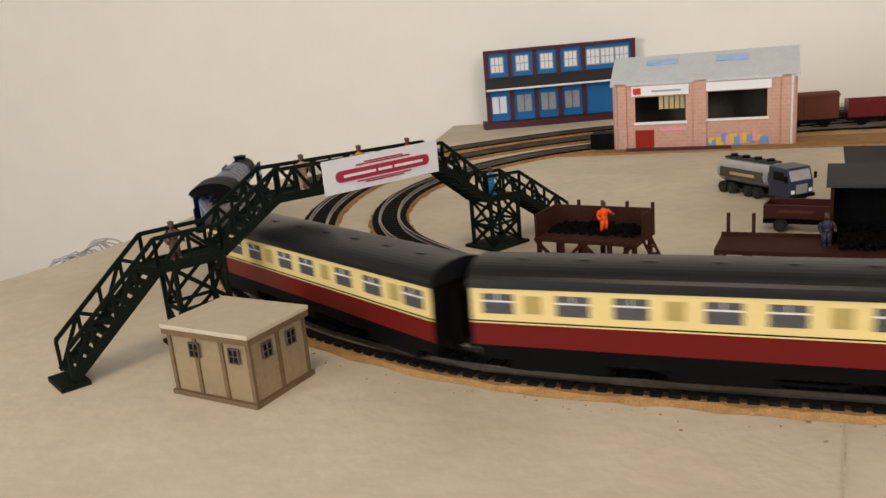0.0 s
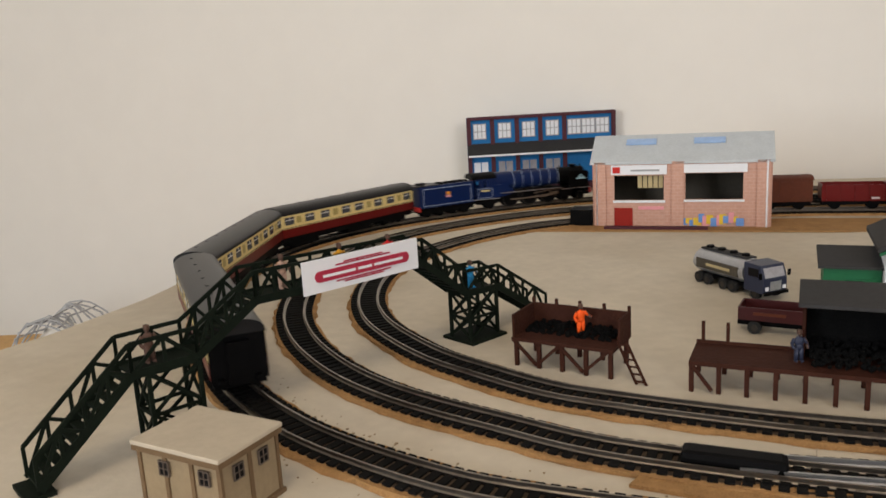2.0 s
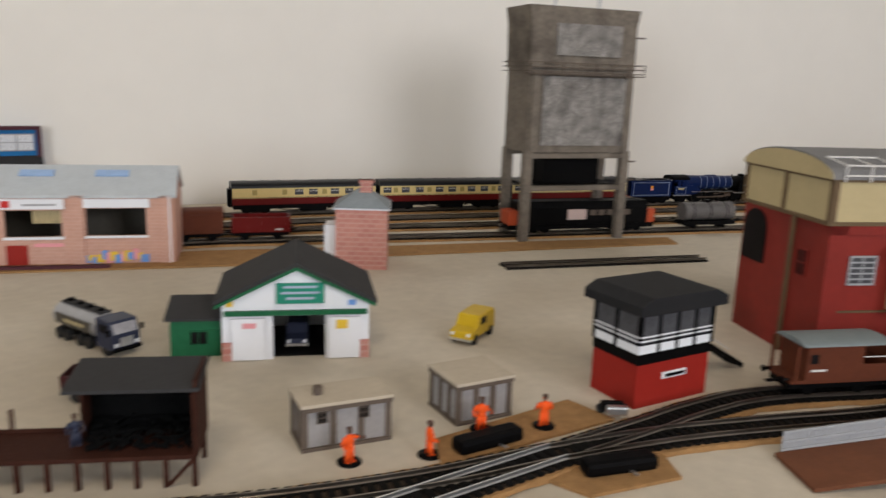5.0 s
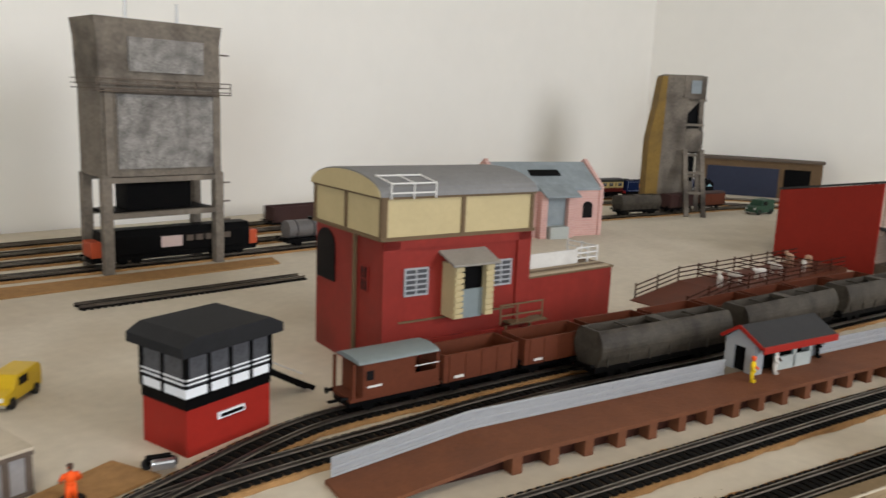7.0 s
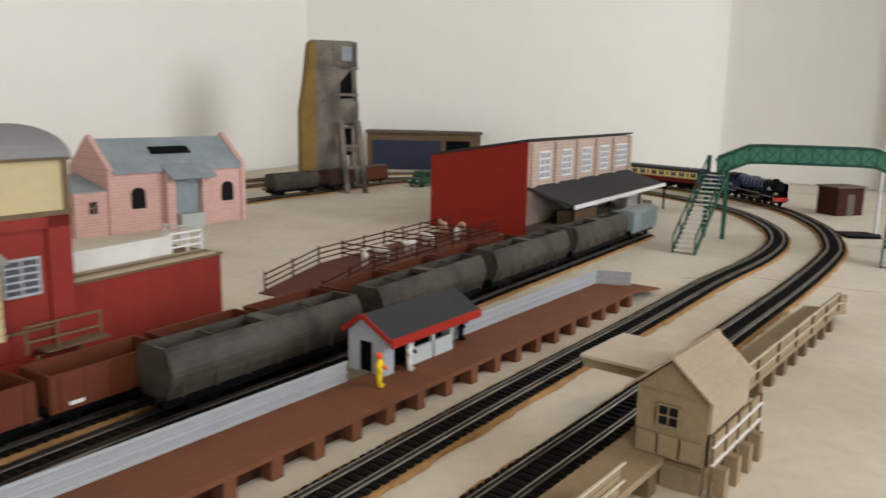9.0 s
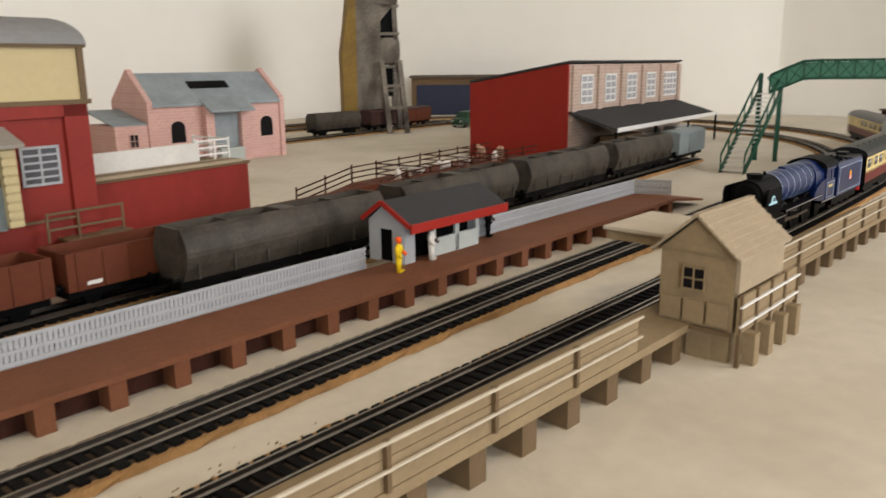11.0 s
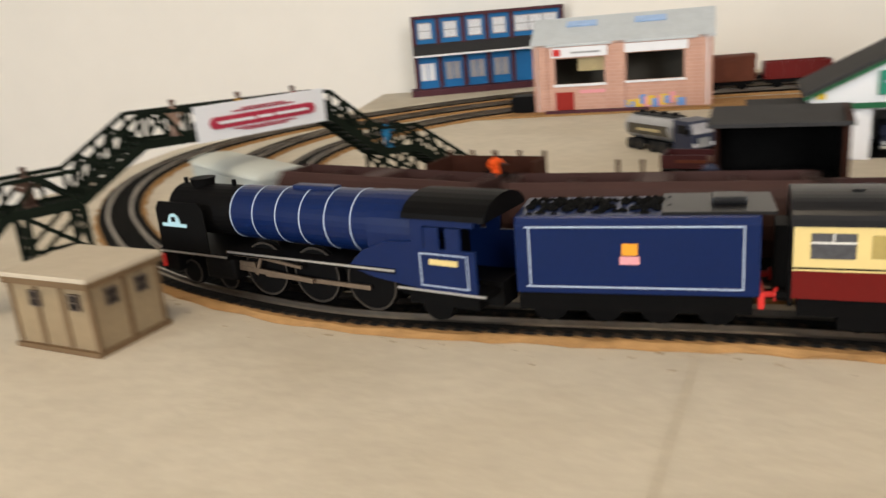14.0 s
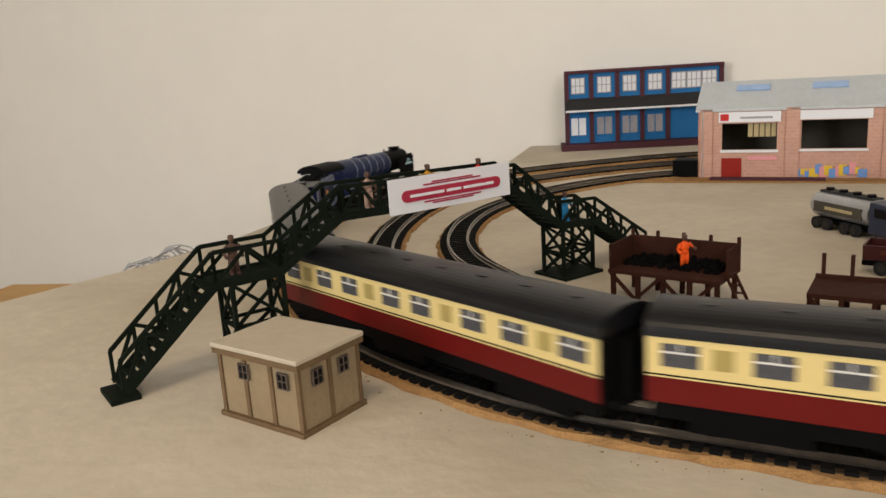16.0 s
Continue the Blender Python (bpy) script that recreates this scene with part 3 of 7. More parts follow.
def flat_hut(m, w, d, h, label, body, roof, batten, fronts, sides, vent=False):
    ob = thing("lineside_hut", m, label, "hut", "flat-roofed huts")
    bm = B()
    box(bm, 0, 0, 0, w, d, h)
    part("body", bm, body, ob)
    bm = B()
    box(bm, 0, 0, h, w + 0.0055, d + 0.0055, 0.0022)
    part("roof", bm, roof, ob, "flat pale overhanging roof", bevel=0.0005)
    bm = B()
    box(bm, 0, 0, h - 0.0028, w + 0.0048, d + 0.0048, 0.0032)
    part("fascia", bm, batten, ob, "brown edge under the roof")
    bm = B()
    box(bm, 0, 0, 0, w + 0.004, d + 0.004, 0.0022)
    part("plinth", bm, batten, ob)
    for i in range(4):
        for s in (-1, 1):
            bm = B()
            box(bm, -w / 2 + w * i / 3, s * d / 2, 0.002, 0.0040 if batten is M_BATTEN else 0.0022, 0.0016, h - 0.002)
            part("batten", bm, batten, ob)
    for i in ((1, 2) if batten is M_BATTEN else (1.5,)):
        for s in (-1, 1):
            bm = B()
            box(bm, s * w / 2, -d / 2 + d * i / 3, 0.002, 0.0016, 0.0040 if batten is M_BATTEN else 0.0022, h - 0.002)
            part("batten", bm, batten, ob)
    for x in fronts:
        window_pane(ob, x * w, -d / 2 - 0.0005, h * 0.62, 0.0058, 0.0068, M_PANE, M_BATTEN)
    for y in sides:
        window_pane(ob, w / 2 + 0.0005, y * d, h * 0.62, 0.0058, 0.0068, M_PANE, M_BATTEN, 90)
    if vent:
        bm = B()
        rod(bm, (-w * 0.28, 0, h + 0.002), (-w * 0.28, 0, h + 0.007), 0.0032, 10)
        part("vent", bm, M_BATTEN, ob, "short dark roof vent")
    return ob


m, w = rect((-0.1048, 0.3173), (-0.0605, 0.2965), 0.0365)
flat_hut(m, w, 0.0365, 0.0330, "weathered tan wooden hut with a flat pale roof", M_WOODHUT, M_HUTROOF, M_HUTEDGE, (-0.17, 0.33), (-0.22, 0.22))
m, w = rect((0.354, 0.401), (0.407, 0.395), 0.027)
flat_hut(m, w, 0.027, 0.0285, "grey panelled hut with brown battens and roof vent", M_GREYHUT, M_HUTROOF, M_BATTEN, (-0.3, 0.2), (), True)
m, w = rect((0.457, 0.392), (0.4965, 0.391), 0.036)
flat_hut(m, w, 0.036, 0.0275, "grey panelled hut with brown battens and flat roof", M_GREYHUT, M_HUTROOF, M_BATTEN, (), ())


# ---- the dark lattice footbridge with its sign ----
def footbridge():
    ob = thing("footbridge", pose(-0.160, 0.331, 0, 0, 0, 45.5), "dark green lattice footbridge over curved tracks, with stairs and towers", "footbridge")
    runs = [((-0.004, 0.004), (0.047, 0.048), "stairs"), ((0.047, 0.048), (0.083, 0.048), "landing"), ((0.083, 0.048), (0.121, 0.071), "stairs"),
            ((0.121, 0.071), (0.247, 0.068), "deck"), ((0.247, 0.068), (0.286, 0.038), "stairs"), ((0.286, 0.038), (0.319, 0.036), "landing"), ((0.319, 0.036), (0.372, 0.002), "stairs")]
    wide = 0.020
    up = 0.0165
    for (u0, z0), (u1, z1), kind in runs:
        bm = B()
        n = max(3, int(math.hypot(u1 - u0, z1 - z0) / 0.006))
        if kind == "stairs":
            for i in range(n):
                f = (i + 0.5) / n
                box(bm, u0 + (u1 - u0) * f, wide / 2, z0 + (z1 - z0) * f - 0.001, abs(u1 - u0) / n * 1.1, wide, 0.0012)
        else:
            bar(bm, (u0, wide / 2, z0), (u1, wide / 2, z1), wide, 0.0015)
        part("treads" if kind == "stairs" else "walkway", bm, M_IRON, ob)
        for y in (0.0, wide):
            bm = B()
            bar(bm, (u0, y, z0), (u1, y, z1), 0.0016, 0.0048)
            bar(bm, (u0, y, z0 + up), (u1, y, z1 + up), 0.0014, 0.0022)
            k = max(2, 2 * round(math.hypot(u1 - u0, z1 - z0) / 0.027))
            for i in range(k + 1):
                f = i / k
                p = (u0 + (u1 - u0) * f, y, z0 + (z1 - z0) * f)
                bar(bm, p, (p[0], y, p[2] + up), 0.0013, 0.0018)
                if i < k:
                    g = (i + 1) / k
                    q = (u0 + (u1 - u0) * g, y, z0 + (z1 - z0) * g)
                    if i % 2:
                        bar(bm, q, (p[0], y, p[2] + up), 0.0012, 0.0019)
                    else:
                        bar(bm, p, (q[0], y, q[2] + up), 0.0012, 0.0019)
            part("lattice_side", bm, M_IRON, ob)
    for u0, u1, top in ((0.055, 0.083, 0.046), (0.288, 0.316, 0.036)):
        bm = B()
        box(bm, (u0 + u1) / 2, wide / 2, 0, u1 - u0 + 0.008, wide + 0.012, 0.002)
        part("foot_plate", bm, M_IRON, ob)
        c = ((u0, 0), (u1, 0), (u1, wide), (u0, wide))
        for x, y in c:
            bm = B()
            box(bm, x, y, 0.002, 0.0022, 0.0022, top - 0.002)
            part("tower_post", bm, M_IRON, ob)
        for i in range(4):
            (xa, ya), (xb, yb) = c[i], c[(i + 1) % 4]
            bm = B()
            for za, zb in ((0.003, top * 0.5), (top * 0.5, top)):
                bar(bm, (xa, ya, za), (xb, yb, zb), 0.0014, 0.0018)
                bar(bm, (xa, ya, zb), (xb, yb, za), 0.0014, 0.0018)
                bar(bm, (xa, ya, zb), (xb, yb, zb), 0.0014, 0.0018)
            part("tower_lattice", bm, M_IRON, ob)
    bm = B()
    box(bm, -0.004, wide / 2, 0, 0.014, wide + 0.004, 0.0025)
    part("foot_plate", bm, M_IRON, ob)
    return ob


footbridge()
sign = thing("bridge_sign", pose(-0.0543, 0.4343, 0.0668, 0, 0, 45.5), "white rectangular sign with a red roundel, on the footbridge", "sign")
bm = B()
box(bm, 0.0475, 0, 0, 0.089, 0.0012, 0.0205)
part("board", bm, M_WHITE, sign)
bm = B()
pts = [(0.0475 + sx * 0.033 + 0.0034 * math.cos(a), 0.00975 + 0.0034 * math.sin(a)) for sx, start in ((1, -90), (-1, 90)) for a in [radians(start + 18 * i) for i in range(11)]]
prism(bm, pts, -0.0014, -0.0006, "y")
part("roundel", bm, M_SIGNRED, sign, "dark red rounded bar")
for z, l in ((0.0146, 0.042), (0.0158, 0.030), (0.0046, 0.042), (0.0034, 0.030)):
    bm = B()
    box(bm, 0.0475, -0.0010, z, l, 0.0006, 0.0008)
    part("stripe", bm, M_SIGNRED, sign)
bm = B()
for x0, x1 in ((0.0165, 0.0405), (0.0425, 0.0530), (0.0550, 0.0780)):
    box(bm, (x0 + x1) / 2, -0.0016, 0.0089, x1 - x0, 0.0005, 0.0016)
part("lettering_bar", bm, M_WHITE, sign)


# ---- coal stage and loading dock ----
def coal_stage():
    m, w = rect((0.074, 0.489), (0.130, 0.459), 0.030)
    ob = thing("coal_stage", m, "dark brown wooden coal stage heaped with coal", "coal stage")
    w, d, z = w + 0.004, 0.032, 0.0175
    bm = B()
    box(bm, 0, 0, z, w + 0.002, d + 0.003, 0.0022)
    part("deck", bm, M_DARKWOOD, ob)
    for sx in range(5):
        for y in (-d / 2 + 0.001, d / 2 - 0.001):
            bm = B()
            box(bm, -w / 2 + 0.0015 + (w - 0.003) * sx / 4, y, 0, 0.0026, 0.0026, z)
            part("leg", bm, M_DARKWOOD, ob)
    for sx in range(4):
        bm = B()
        x0, x1 = -w / 2 + (w - 0.003) * sx / 4, -w / 2 + (w - 0.003) * (sx + 1) / 4
        bar(bm, (x0, -d / 2, z if sx % 2 == 0 else 0.002), (x1, -d / 2, 0.002 if sx % 2 == 0 else z), 0.0016, 0.002)
        part("brace", bm, M_DARKWOOD, ob)
    for n, x, y, sx, sy in (("back_wall", 0, d / 2, w, 0.0015), ("side_wall", -w / 2, 0, 0.0015, d), ("side_wall", w / 2, d * 0.2, 0.0015, d * 0.6)):
        bm = B()
        box(bm, x, y, z + 0.002, sx, sy, 0.0155)
        part(n, bm, M_DARKWOOD, ob)
    for i in range(5):
        bm = B()
        box(bm, -w / 2 + w * i / 4, d / 2 + 0.001, z, 0.0018, 0.0018, 0.021)
        part("post", bm, M_DARKWOOD, ob)
    bm = B()
    rng = random.Random(4)
    for _ in range(260):
        x, y = rng.uniform(-0.46, 0.42) * w, rng.uniform(-0.1, 0.46) * d
        s = rng.uniform(0.0009, 0.0019)
        bmesh.ops.create_icosphere(bm, subdivisions=1, radius=s, matrix=Matrix.Translation((x, y, z + 0.002 + 0.008 * max(0, y / d + 0.15) * (1 - abs(x / w)) + rng.uniform(-0.001, 0.001))))
    tagged(part("coal_heap", bm, M_COAL, ob, "heap of loose black coal"), kind="stuff")
    bm = B()
    for s in (0, 0.006):
        bar(bm, (w / 2 + 0.001 + s, -d / 2 + 0.006, z + 0.006), (w / 2 + 0.016 + s, -d / 2 - 0.002, 0.0), 0.0012, 0.0014)
    for i in range(6):
        f = (i + 0.5) / 6
        bar(bm, (w / 2 + 0.001 + 0.015 * f, -d / 2 + 0.006 - 0.008 * f, (z + 0.006) * (1 - f)), (w / 2 + 0.007 + 0.015 * f, -d / 2 + 0.006 - 0.008 * f, (z + 0.006) * (1 - f)), 0.001, 0.001)
    part("ladder", bm, M_DARKWOOD, ob)
    return ob


coal_stage()


def loading_dock():
    m, w = rect((0.172, 0.435), (0.288, 0.3885), 0.036)
    ob = thing("loading_dock", m, "dark brown wooden loading dock with a roofed coal bunker", "loading dock")
    d, z = 0.036, 0.0165
    bm = B()
    box(bm, 0, 0, z, w, d, 0.0026)
    part("deck", bm, M_DARKWOOD, ob)
    for i in range(9):
        for y in (-d / 2 + 0.0015, d / 2 - 0.0015):
            bm = B()
            box(bm, -w / 2 + 0.0015 + (w - 0.003) * i / 8, y, 0, 0.0026, 0.0026, z)
            part("leg", bm, M_DARKWOOD, ob)
    for a, b in (((-w / 2 + 0.002, z), (-w / 2 + 0.013, 0.002)), ((w / 2 - 0.002, z), (w / 2 - 0.015, 0.002))):
        bm = B()
        bar(bm, (a[0], -d / 2, a[1]), (b[0], -d / 2, b[1]), 0.0016, 0.002)
        part("brace", bm, M_DARKWOOD, ob)
    for i in range(2):
        bm = B()
        box(bm, -w / 2 + 0.004 + i * 0.0145, d / 2 - 0.001, z, 0.002, 0.002, 0.0165)
        part("post", bm, M_DARKWOOD, ob)
    bm = B()
    box(bm, -w / 4, d / 2 - 0.001, z, w / 2, 0.0012, 0.0045)
    part("kerb", bm, M_DARKWOOD, ob)
    x0, x1, top = -0.002, w / 2, 0.064
    for n, x, y, sx, sy, h in (("back_wall", (x0 + x1) / 2, d / 2, x1 - x0, 0.0018, 0.040), ("side_wall", x1, 0, 0.0018, d, 0.044), ("side_wall", x0, d * 0.3, 0.0018, d * 0.4, 0.040)):
        bm = B()
        box(bm, x, y, z + 0.002, sx, sy, h)
        part(n, bm, M_DARKWOOD, ob)
    bm = B()
    prism(bm, [(-d / 2 - 0.001, 0.0560), (d / 2 + 0.001, 0.0605), (d / 2 + 0.001, 0.0625), (-d / 2 - 0.001, 0.0580)], x0 - 0.003, x1 + 0.0025, "x")
    part("roof", bm, M_ROOFFELT, ob, "grey felted lean-to roof")
    bm = B()
    box(bm, x1 - 0.001, -d / 2 + 0.001, z, 0.002, 0.002, 0.041)
    part("post", bm, M_DARKWOOD, ob)
    # black panels put the deep shade under the bunker roof into colour
    plain("lining", ob, M_COAL, (x0 + x1) / 2, d / 2 - 0.002, z + 0.003, x1 - x0 - 0.003, 0.0016, 0.038, "black inner panel standing in for the bunker's shadow")
    plain("lining", ob, M_COAL, x1 - 0.002, 0.001, z + 0.003, 0.0016, d - 0.004, 0.036)
    bm = B()
    rng = random.Random(7)
    for _ in range(290):
        x, y = rng.uniform(x0 + 0.004, x1 - 0.003), rng.uniform(-d * 0.30, d * 0.45)
        bmesh.ops.create_icosphere(bm, subdivisions=1, radius=rng.uniform(0.0010, 0.0021), matrix=Matrix.Translation((x, y, z + 0.0025 + 0.010 * (y / d + 0.5) + rng.uniform(-0.001, 0.001))))
    tagged(part("coal_heap", bm, M_COAL, ob, "heap of loose black coal"), kind="stuff")
    return ob


loading_dock()


# ---- buildings ----
def blue_offices():
    ob = thing("office_building", pose(0.025, 1.335, 0, 0, 0, 4), "low-relief blue two-storey card offices with plum pillars, against the wall", "office building")
    w, h = 0.253, 0.127
    plain("wall", ob, M_BLUEWALL, w / 2, 0.012, 0.008, w, 0.018, h - 0.008)
    plain("plinth", ob, M_PLUM, w / 2 - 0.004, -0.002, 0.0, w + 0.008, 0.05, 0.010, "plum brown ground strip")
    plain("cornice", ob, M_PLUM, w / 2, 0.004, h - 0.004, w, 0.016, 0.005)
    bm = B()
    prism(bm, [(0.003, 0.083), (-0.022, 0.066), (-0.022, 0.0635), (0.003, 0.0635)], 0, w, "x")
    part("canopy", bm, M_ROOFFELT, ob, "dark grey sloping canopy")
    plain("canopy_edge", ob, M_WHITE, w / 2, -0.0228, 0.0625, w, 0.0012, 0.003)
    xs = (0.0, 0.043, 0.085, 0.125, 0.166, w)
    for x in xs:
        plain("pillar", ob, M_PLUM, min(max(x, 0.003), w - 0.003), 0.0016, 0.008, 0.007, 0.004, h - 0.009)
    for i in range(4):
        c = (xs[i] + xs[i + 1]) / 2
        window_pane(ob, c, 0.0025, 0.091, 0.021, 0.025, M_WHITE, M_FENCEGREY, bars=(2, 1))
        window_pane(ob, c, 0.0025, 0.022, 0.026, 0.030, M_PANELIT if i else M_WHITE, M_BLUEWALL, bars=(1, 0))
    for i in range(3):
        window_pane(ob, 0.183 + i * 0.024, 0.0025, 0.091, 0.022, 0.025, M_WHITE, M_FENCEGREY, bars=(2, 1))
    return ob


blue_offices()


def brick_depot():
    m, w = rect((0.189, 0.968), (0.3835, 0.9095), 0.085)
    ob = thing("brick_depot", m, "pale pink brick card depot with two wide openings and graffiti", "depot")
    d, e = 0.085, 0.081
    x = lambda u: u - w / 2
    y = -d / 2
    # front wall in pieces round the two openings
    for a, b, lo, hi in ((0, 0.025, 0, e), (0.0838, 0.1087, 0, e), (0.1733, w, 0, e), (0.025, 0.0838, 0, 0.034), (0.025, 0.0838, 0.064, e), (0.1087, 0.1733, 0, 0.0347), (0.1087, 0.1733, 0.066, e)):
        plain("wall", ob, M_PINKBRICK, x((a + b) / 2), y, lo, b - a, 0.003, hi - lo)
    for s in (-1, 1):
        bm = B()
        prism(bm, [(-d / 2, 0), (d / 2, 0), (d / 2, e), (0, 0.106), (-d / 2, e)], s * w / 2 - 0.0015, s * w / 2 + 0.0015, "x")
        part("gable_wall", bm, M_PINKBRICK, ob)
    plain("wall", ob, M_PINKBRICK, 0, d / 2, 0, w, 0.003, e)
    plain("floor", ob, M_BLACK, 0, 0, 0.0003, w - 0.004, d - 0.004, 0.001)
    # inner walls take a dark colour in place of the interior's shade
    plain("inner_wall", ob, M_DARKPANEL, 0, d / 2 - 0.004, 0.002, w - 0.006, 0.002, e - 0.004, "inner back wall coloured dark for the unlit interior")
    for sx in (-1, 1):
        plain("inner_wall", ob, M_DARKPANEL, sx * (w / 2 - 0.0035), 0, 0.002, 0.002, d - 0.012, e - 0.004)
    for u in (0.004, 0.096, w - 0.012):
        plain("pillar", ob, M_PINKBRICK, x(u + 0.004), y - 0.002, 0, 0.014, 0.004, e)
    for s in (-1, 1):
        bm = B()
        prism(bm, [(s * (d / 2 + 0.004), e - 0.003), (0, 0.1075), (0, 0.110), (s * (d / 2 + 0.004), e)], -w / 2 - 0.004, w / 2 + 0.004, "x")
        part("roof", bm, M_SLATE, ob, "pale grey-blue roof slope")
    for u in (0.055, 0.135):
        rl = plain("roof_light", ob, M_ROOFLIGHT, x(u), -d * 0.17, 0.1015, 0.036, 0.010, 0.002, "blue-tinted roof light")
        rl.rotation_euler = (radians(31), 0, 0)
    for u in (0.004, w - 0.004):
        plain("downpipe", ob, M_WHITE, x(u), y - 0.003, 0, 0.002, 0.002, e)
    plain("name_board", ob, M_WHITE, x(0.0545), y - 0.003, 0.0655, 0.066, 0.0015, 0.0115)
    plain("name_board", ob, M_WHITE, x(0.141), y - 0.003, 0.067, 0.073, 0.0015, 0.010)
    plain("name_mark", ob, M_BUFFER, x(0.028), y - 0.004, 0.0675, 0.009, 0.0008, 0.0075, "small red square mark")
    plain("lettering_bar", ob, M_FENCEGREY, x(0.062), y - 0.004, 0.0695, 0.034, 0.0006, 0.0022)
    plain("window_sill", ob, M_WHITE, x(0.0545), y - 0.002, 0.031, 0.062, 0.003, 0.003)
    plain("window_sill", ob, M_WHITE, x(0.141), y - 0.002, 0.032, 0.068, 0.003, 0.0025)
    plain("door", ob, M_BOXRED, x(0.036), y - 0.002, 0.0, 0.022, 0.0015, 0.0245, "red door")
    plain("notice", ob, M_GRAFFITI[2], x(0.069), y - 0.002, 0.0225, 0.030, 0.001, 0.004)
    rng = random.Random(3)
    for i in range(14):
        plain("graffiti", ob, M_GRAFFITI[i % 3 if i > 4 else 1 - i % 2], x(0.108 + i * 0.0048), y - 0.0018 - 0.0001 * i, 0.002 + rng.uniform(0, 0.006), rng.uniform(0.004, 0.009), 0.0008, rng.uniform(0.006, 0.013))
    for i in range(5):
        plain("curtain_slat", ob, M_CREAMTANK, x(0.055 + i * 0.0062), y + 0.006, 0.048, 0.005, 0.001, 0.016)
    sh = plain("bunker", ob, M_BLACK, x(-0.016), y + 0.012, 0, 0.028, 0.03, 0.022, "low black bunker beside the wall")
    return ob


brick_depot()
plain("timber_strip", None, M_PLUM, 0.255, 0.926, 0.0022, 0.12, 0.008, 0.003, "", -16.7)
tagged(bpy.data.objects["timber_strip"], "thin dark brown timber strip lying before the depot", "timber strip")


def goods_shed():
    m, w = rect((0.350, 0.573), (0.458, 0.534), 0.085)
    ob = thing("goods_garage", m, "white gabled garage with green trim and dark grey roof", "garage")
    d, e, a = 0.085, 0.049, 0.0735
    x = lambda u: u - w / 2
    y = -d / 2
    bm = B()
    prism(bm, [(x(0), 0), (x(0.039), 0), (x(0.039), 0.036), (x(0.080), 0.036), (x(0.080), 0), (w / 2, 0), (w / 2, e), (0, a), (x(0), e)], y, y + 0.0025, "y")
    part("front_wall", bm, M_WHITE, ob)
    for s in (-1, 1):
        plain("side_wall", ob, M_WHITE, s * (w / 2 - 0.001), 0.001, 0, 0.0025, d - 0.003, e)
    bm = B()
    prism(bm, [(-w / 2, 0), (w / 2, 0), (w / 2, e), (0, a), (-w / 2, e)], d / 2 - 0.0025, d / 2, "y")
    part("back_wall", bm, M_WHITE, ob)
    for s in (-1, 1):
        bm = B()
        prism(bm, [(s * (w / 2 + 0.006), e - 0.003), (0, a + 0.003), (0, a + 0.0065), (s * (w / 2 + 0.006), e + 0.0005)], y - 0.004, d / 2 + 0.003, "y")
        part("roof", bm, M_ROOFFELT, ob, "dark grey felt roof slope")
        bm = B()
        prism(bm, [(s * (w / 2 + 0.005), e - 0.0055), (0, a + 0.0003), (0, a + 0.003), (s * (w / 2 + 0.005), e - 0.003)], y - 0.0045, y - 0.002, "y")
        part("bargeboard", bm, M_GREEN, ob, "green bargeboard")
        plain("brick_corner", ob, M_REDBRICK, s * (w / 2 - 0.004), y - 0.001, 0, 0.008, 0.0025, 0.015, "red brick corner pier")
        plain("door_leaf", ob, M_WHITE, s * 0.0375, y - 0.0025, 0.001, 0.025, 0.002, 0.034)
    plain("fascia", ob, M_GREEN, 0, y - 0.003, 0.0375, w - 0.004, 0.003, 0.0038, "green door rail")
    plain("name_board", ob, M_SIGNGREEN, 0.003, y - 0.0015, 0.0465, 0.037, 0.002, 0.0165, "green name board")
    for z, l in ((0.0592, 0.026), (0.0545, 0.030), (0.0500, 0.022)):
        plain("lettering_bar", ob, M_LINING, 0.003, y - 0.0028, z, l, 0.0006, 0.0018)
    plain("poster", ob, M_GRAFFITI[2], x(0.021), y - 0.0042, 0.0275, 0.010, 0.0008, 0.004)
    plain("poster", ob, M_GRAFFITI[0], x(0.093), y - 0.0042, 0.026, 0.009, 0.0008, 0.007)
    plain("badge", ob, M_GRAFFITI[0], x(0.006), y - 0.001, 0.0445, 0.005, 0.0015, 0.004)
    plain("badge", ob, M_GRAFFITI[1], x(0.101), y - 0.001, 0.0445, 0.006, 0.0015, 0.004)
    plain("floor", ob, M_BLACK, 0, 0.002, 0.0002, w - 0.006, d - 0.008, 0.0008)
    # the green lean-to
    lx = -w / 2 - 0.021
    plain("lean_to", ob, M_GREEN, lx, y + 0.030, 0, 0.040, 0.035, 0.030, "dark green lean-to")
    bm = B()
    prism(bm, [(y + 0.009, 0.0300), (y + 0.052, 0.038), (y + 0.052, 0.040), (y + 0.009, 0.032)], lx - 0.024, lx + 0.022, "x")
    part("lean_to_roof", bm, M_ROOFFELT, ob)
    window_pane(ob, lx + 0.002, y + 0.0122, 0.010, 0.013, 0.011, M_PANE, M_GREEN, bars=(1, 0))
    plain("door", ob, M_GREEN, lx + 0.014, y + 0.0122, 0.0, 0.009, 0.0015, 0.022)
    return ob


goods_shed()


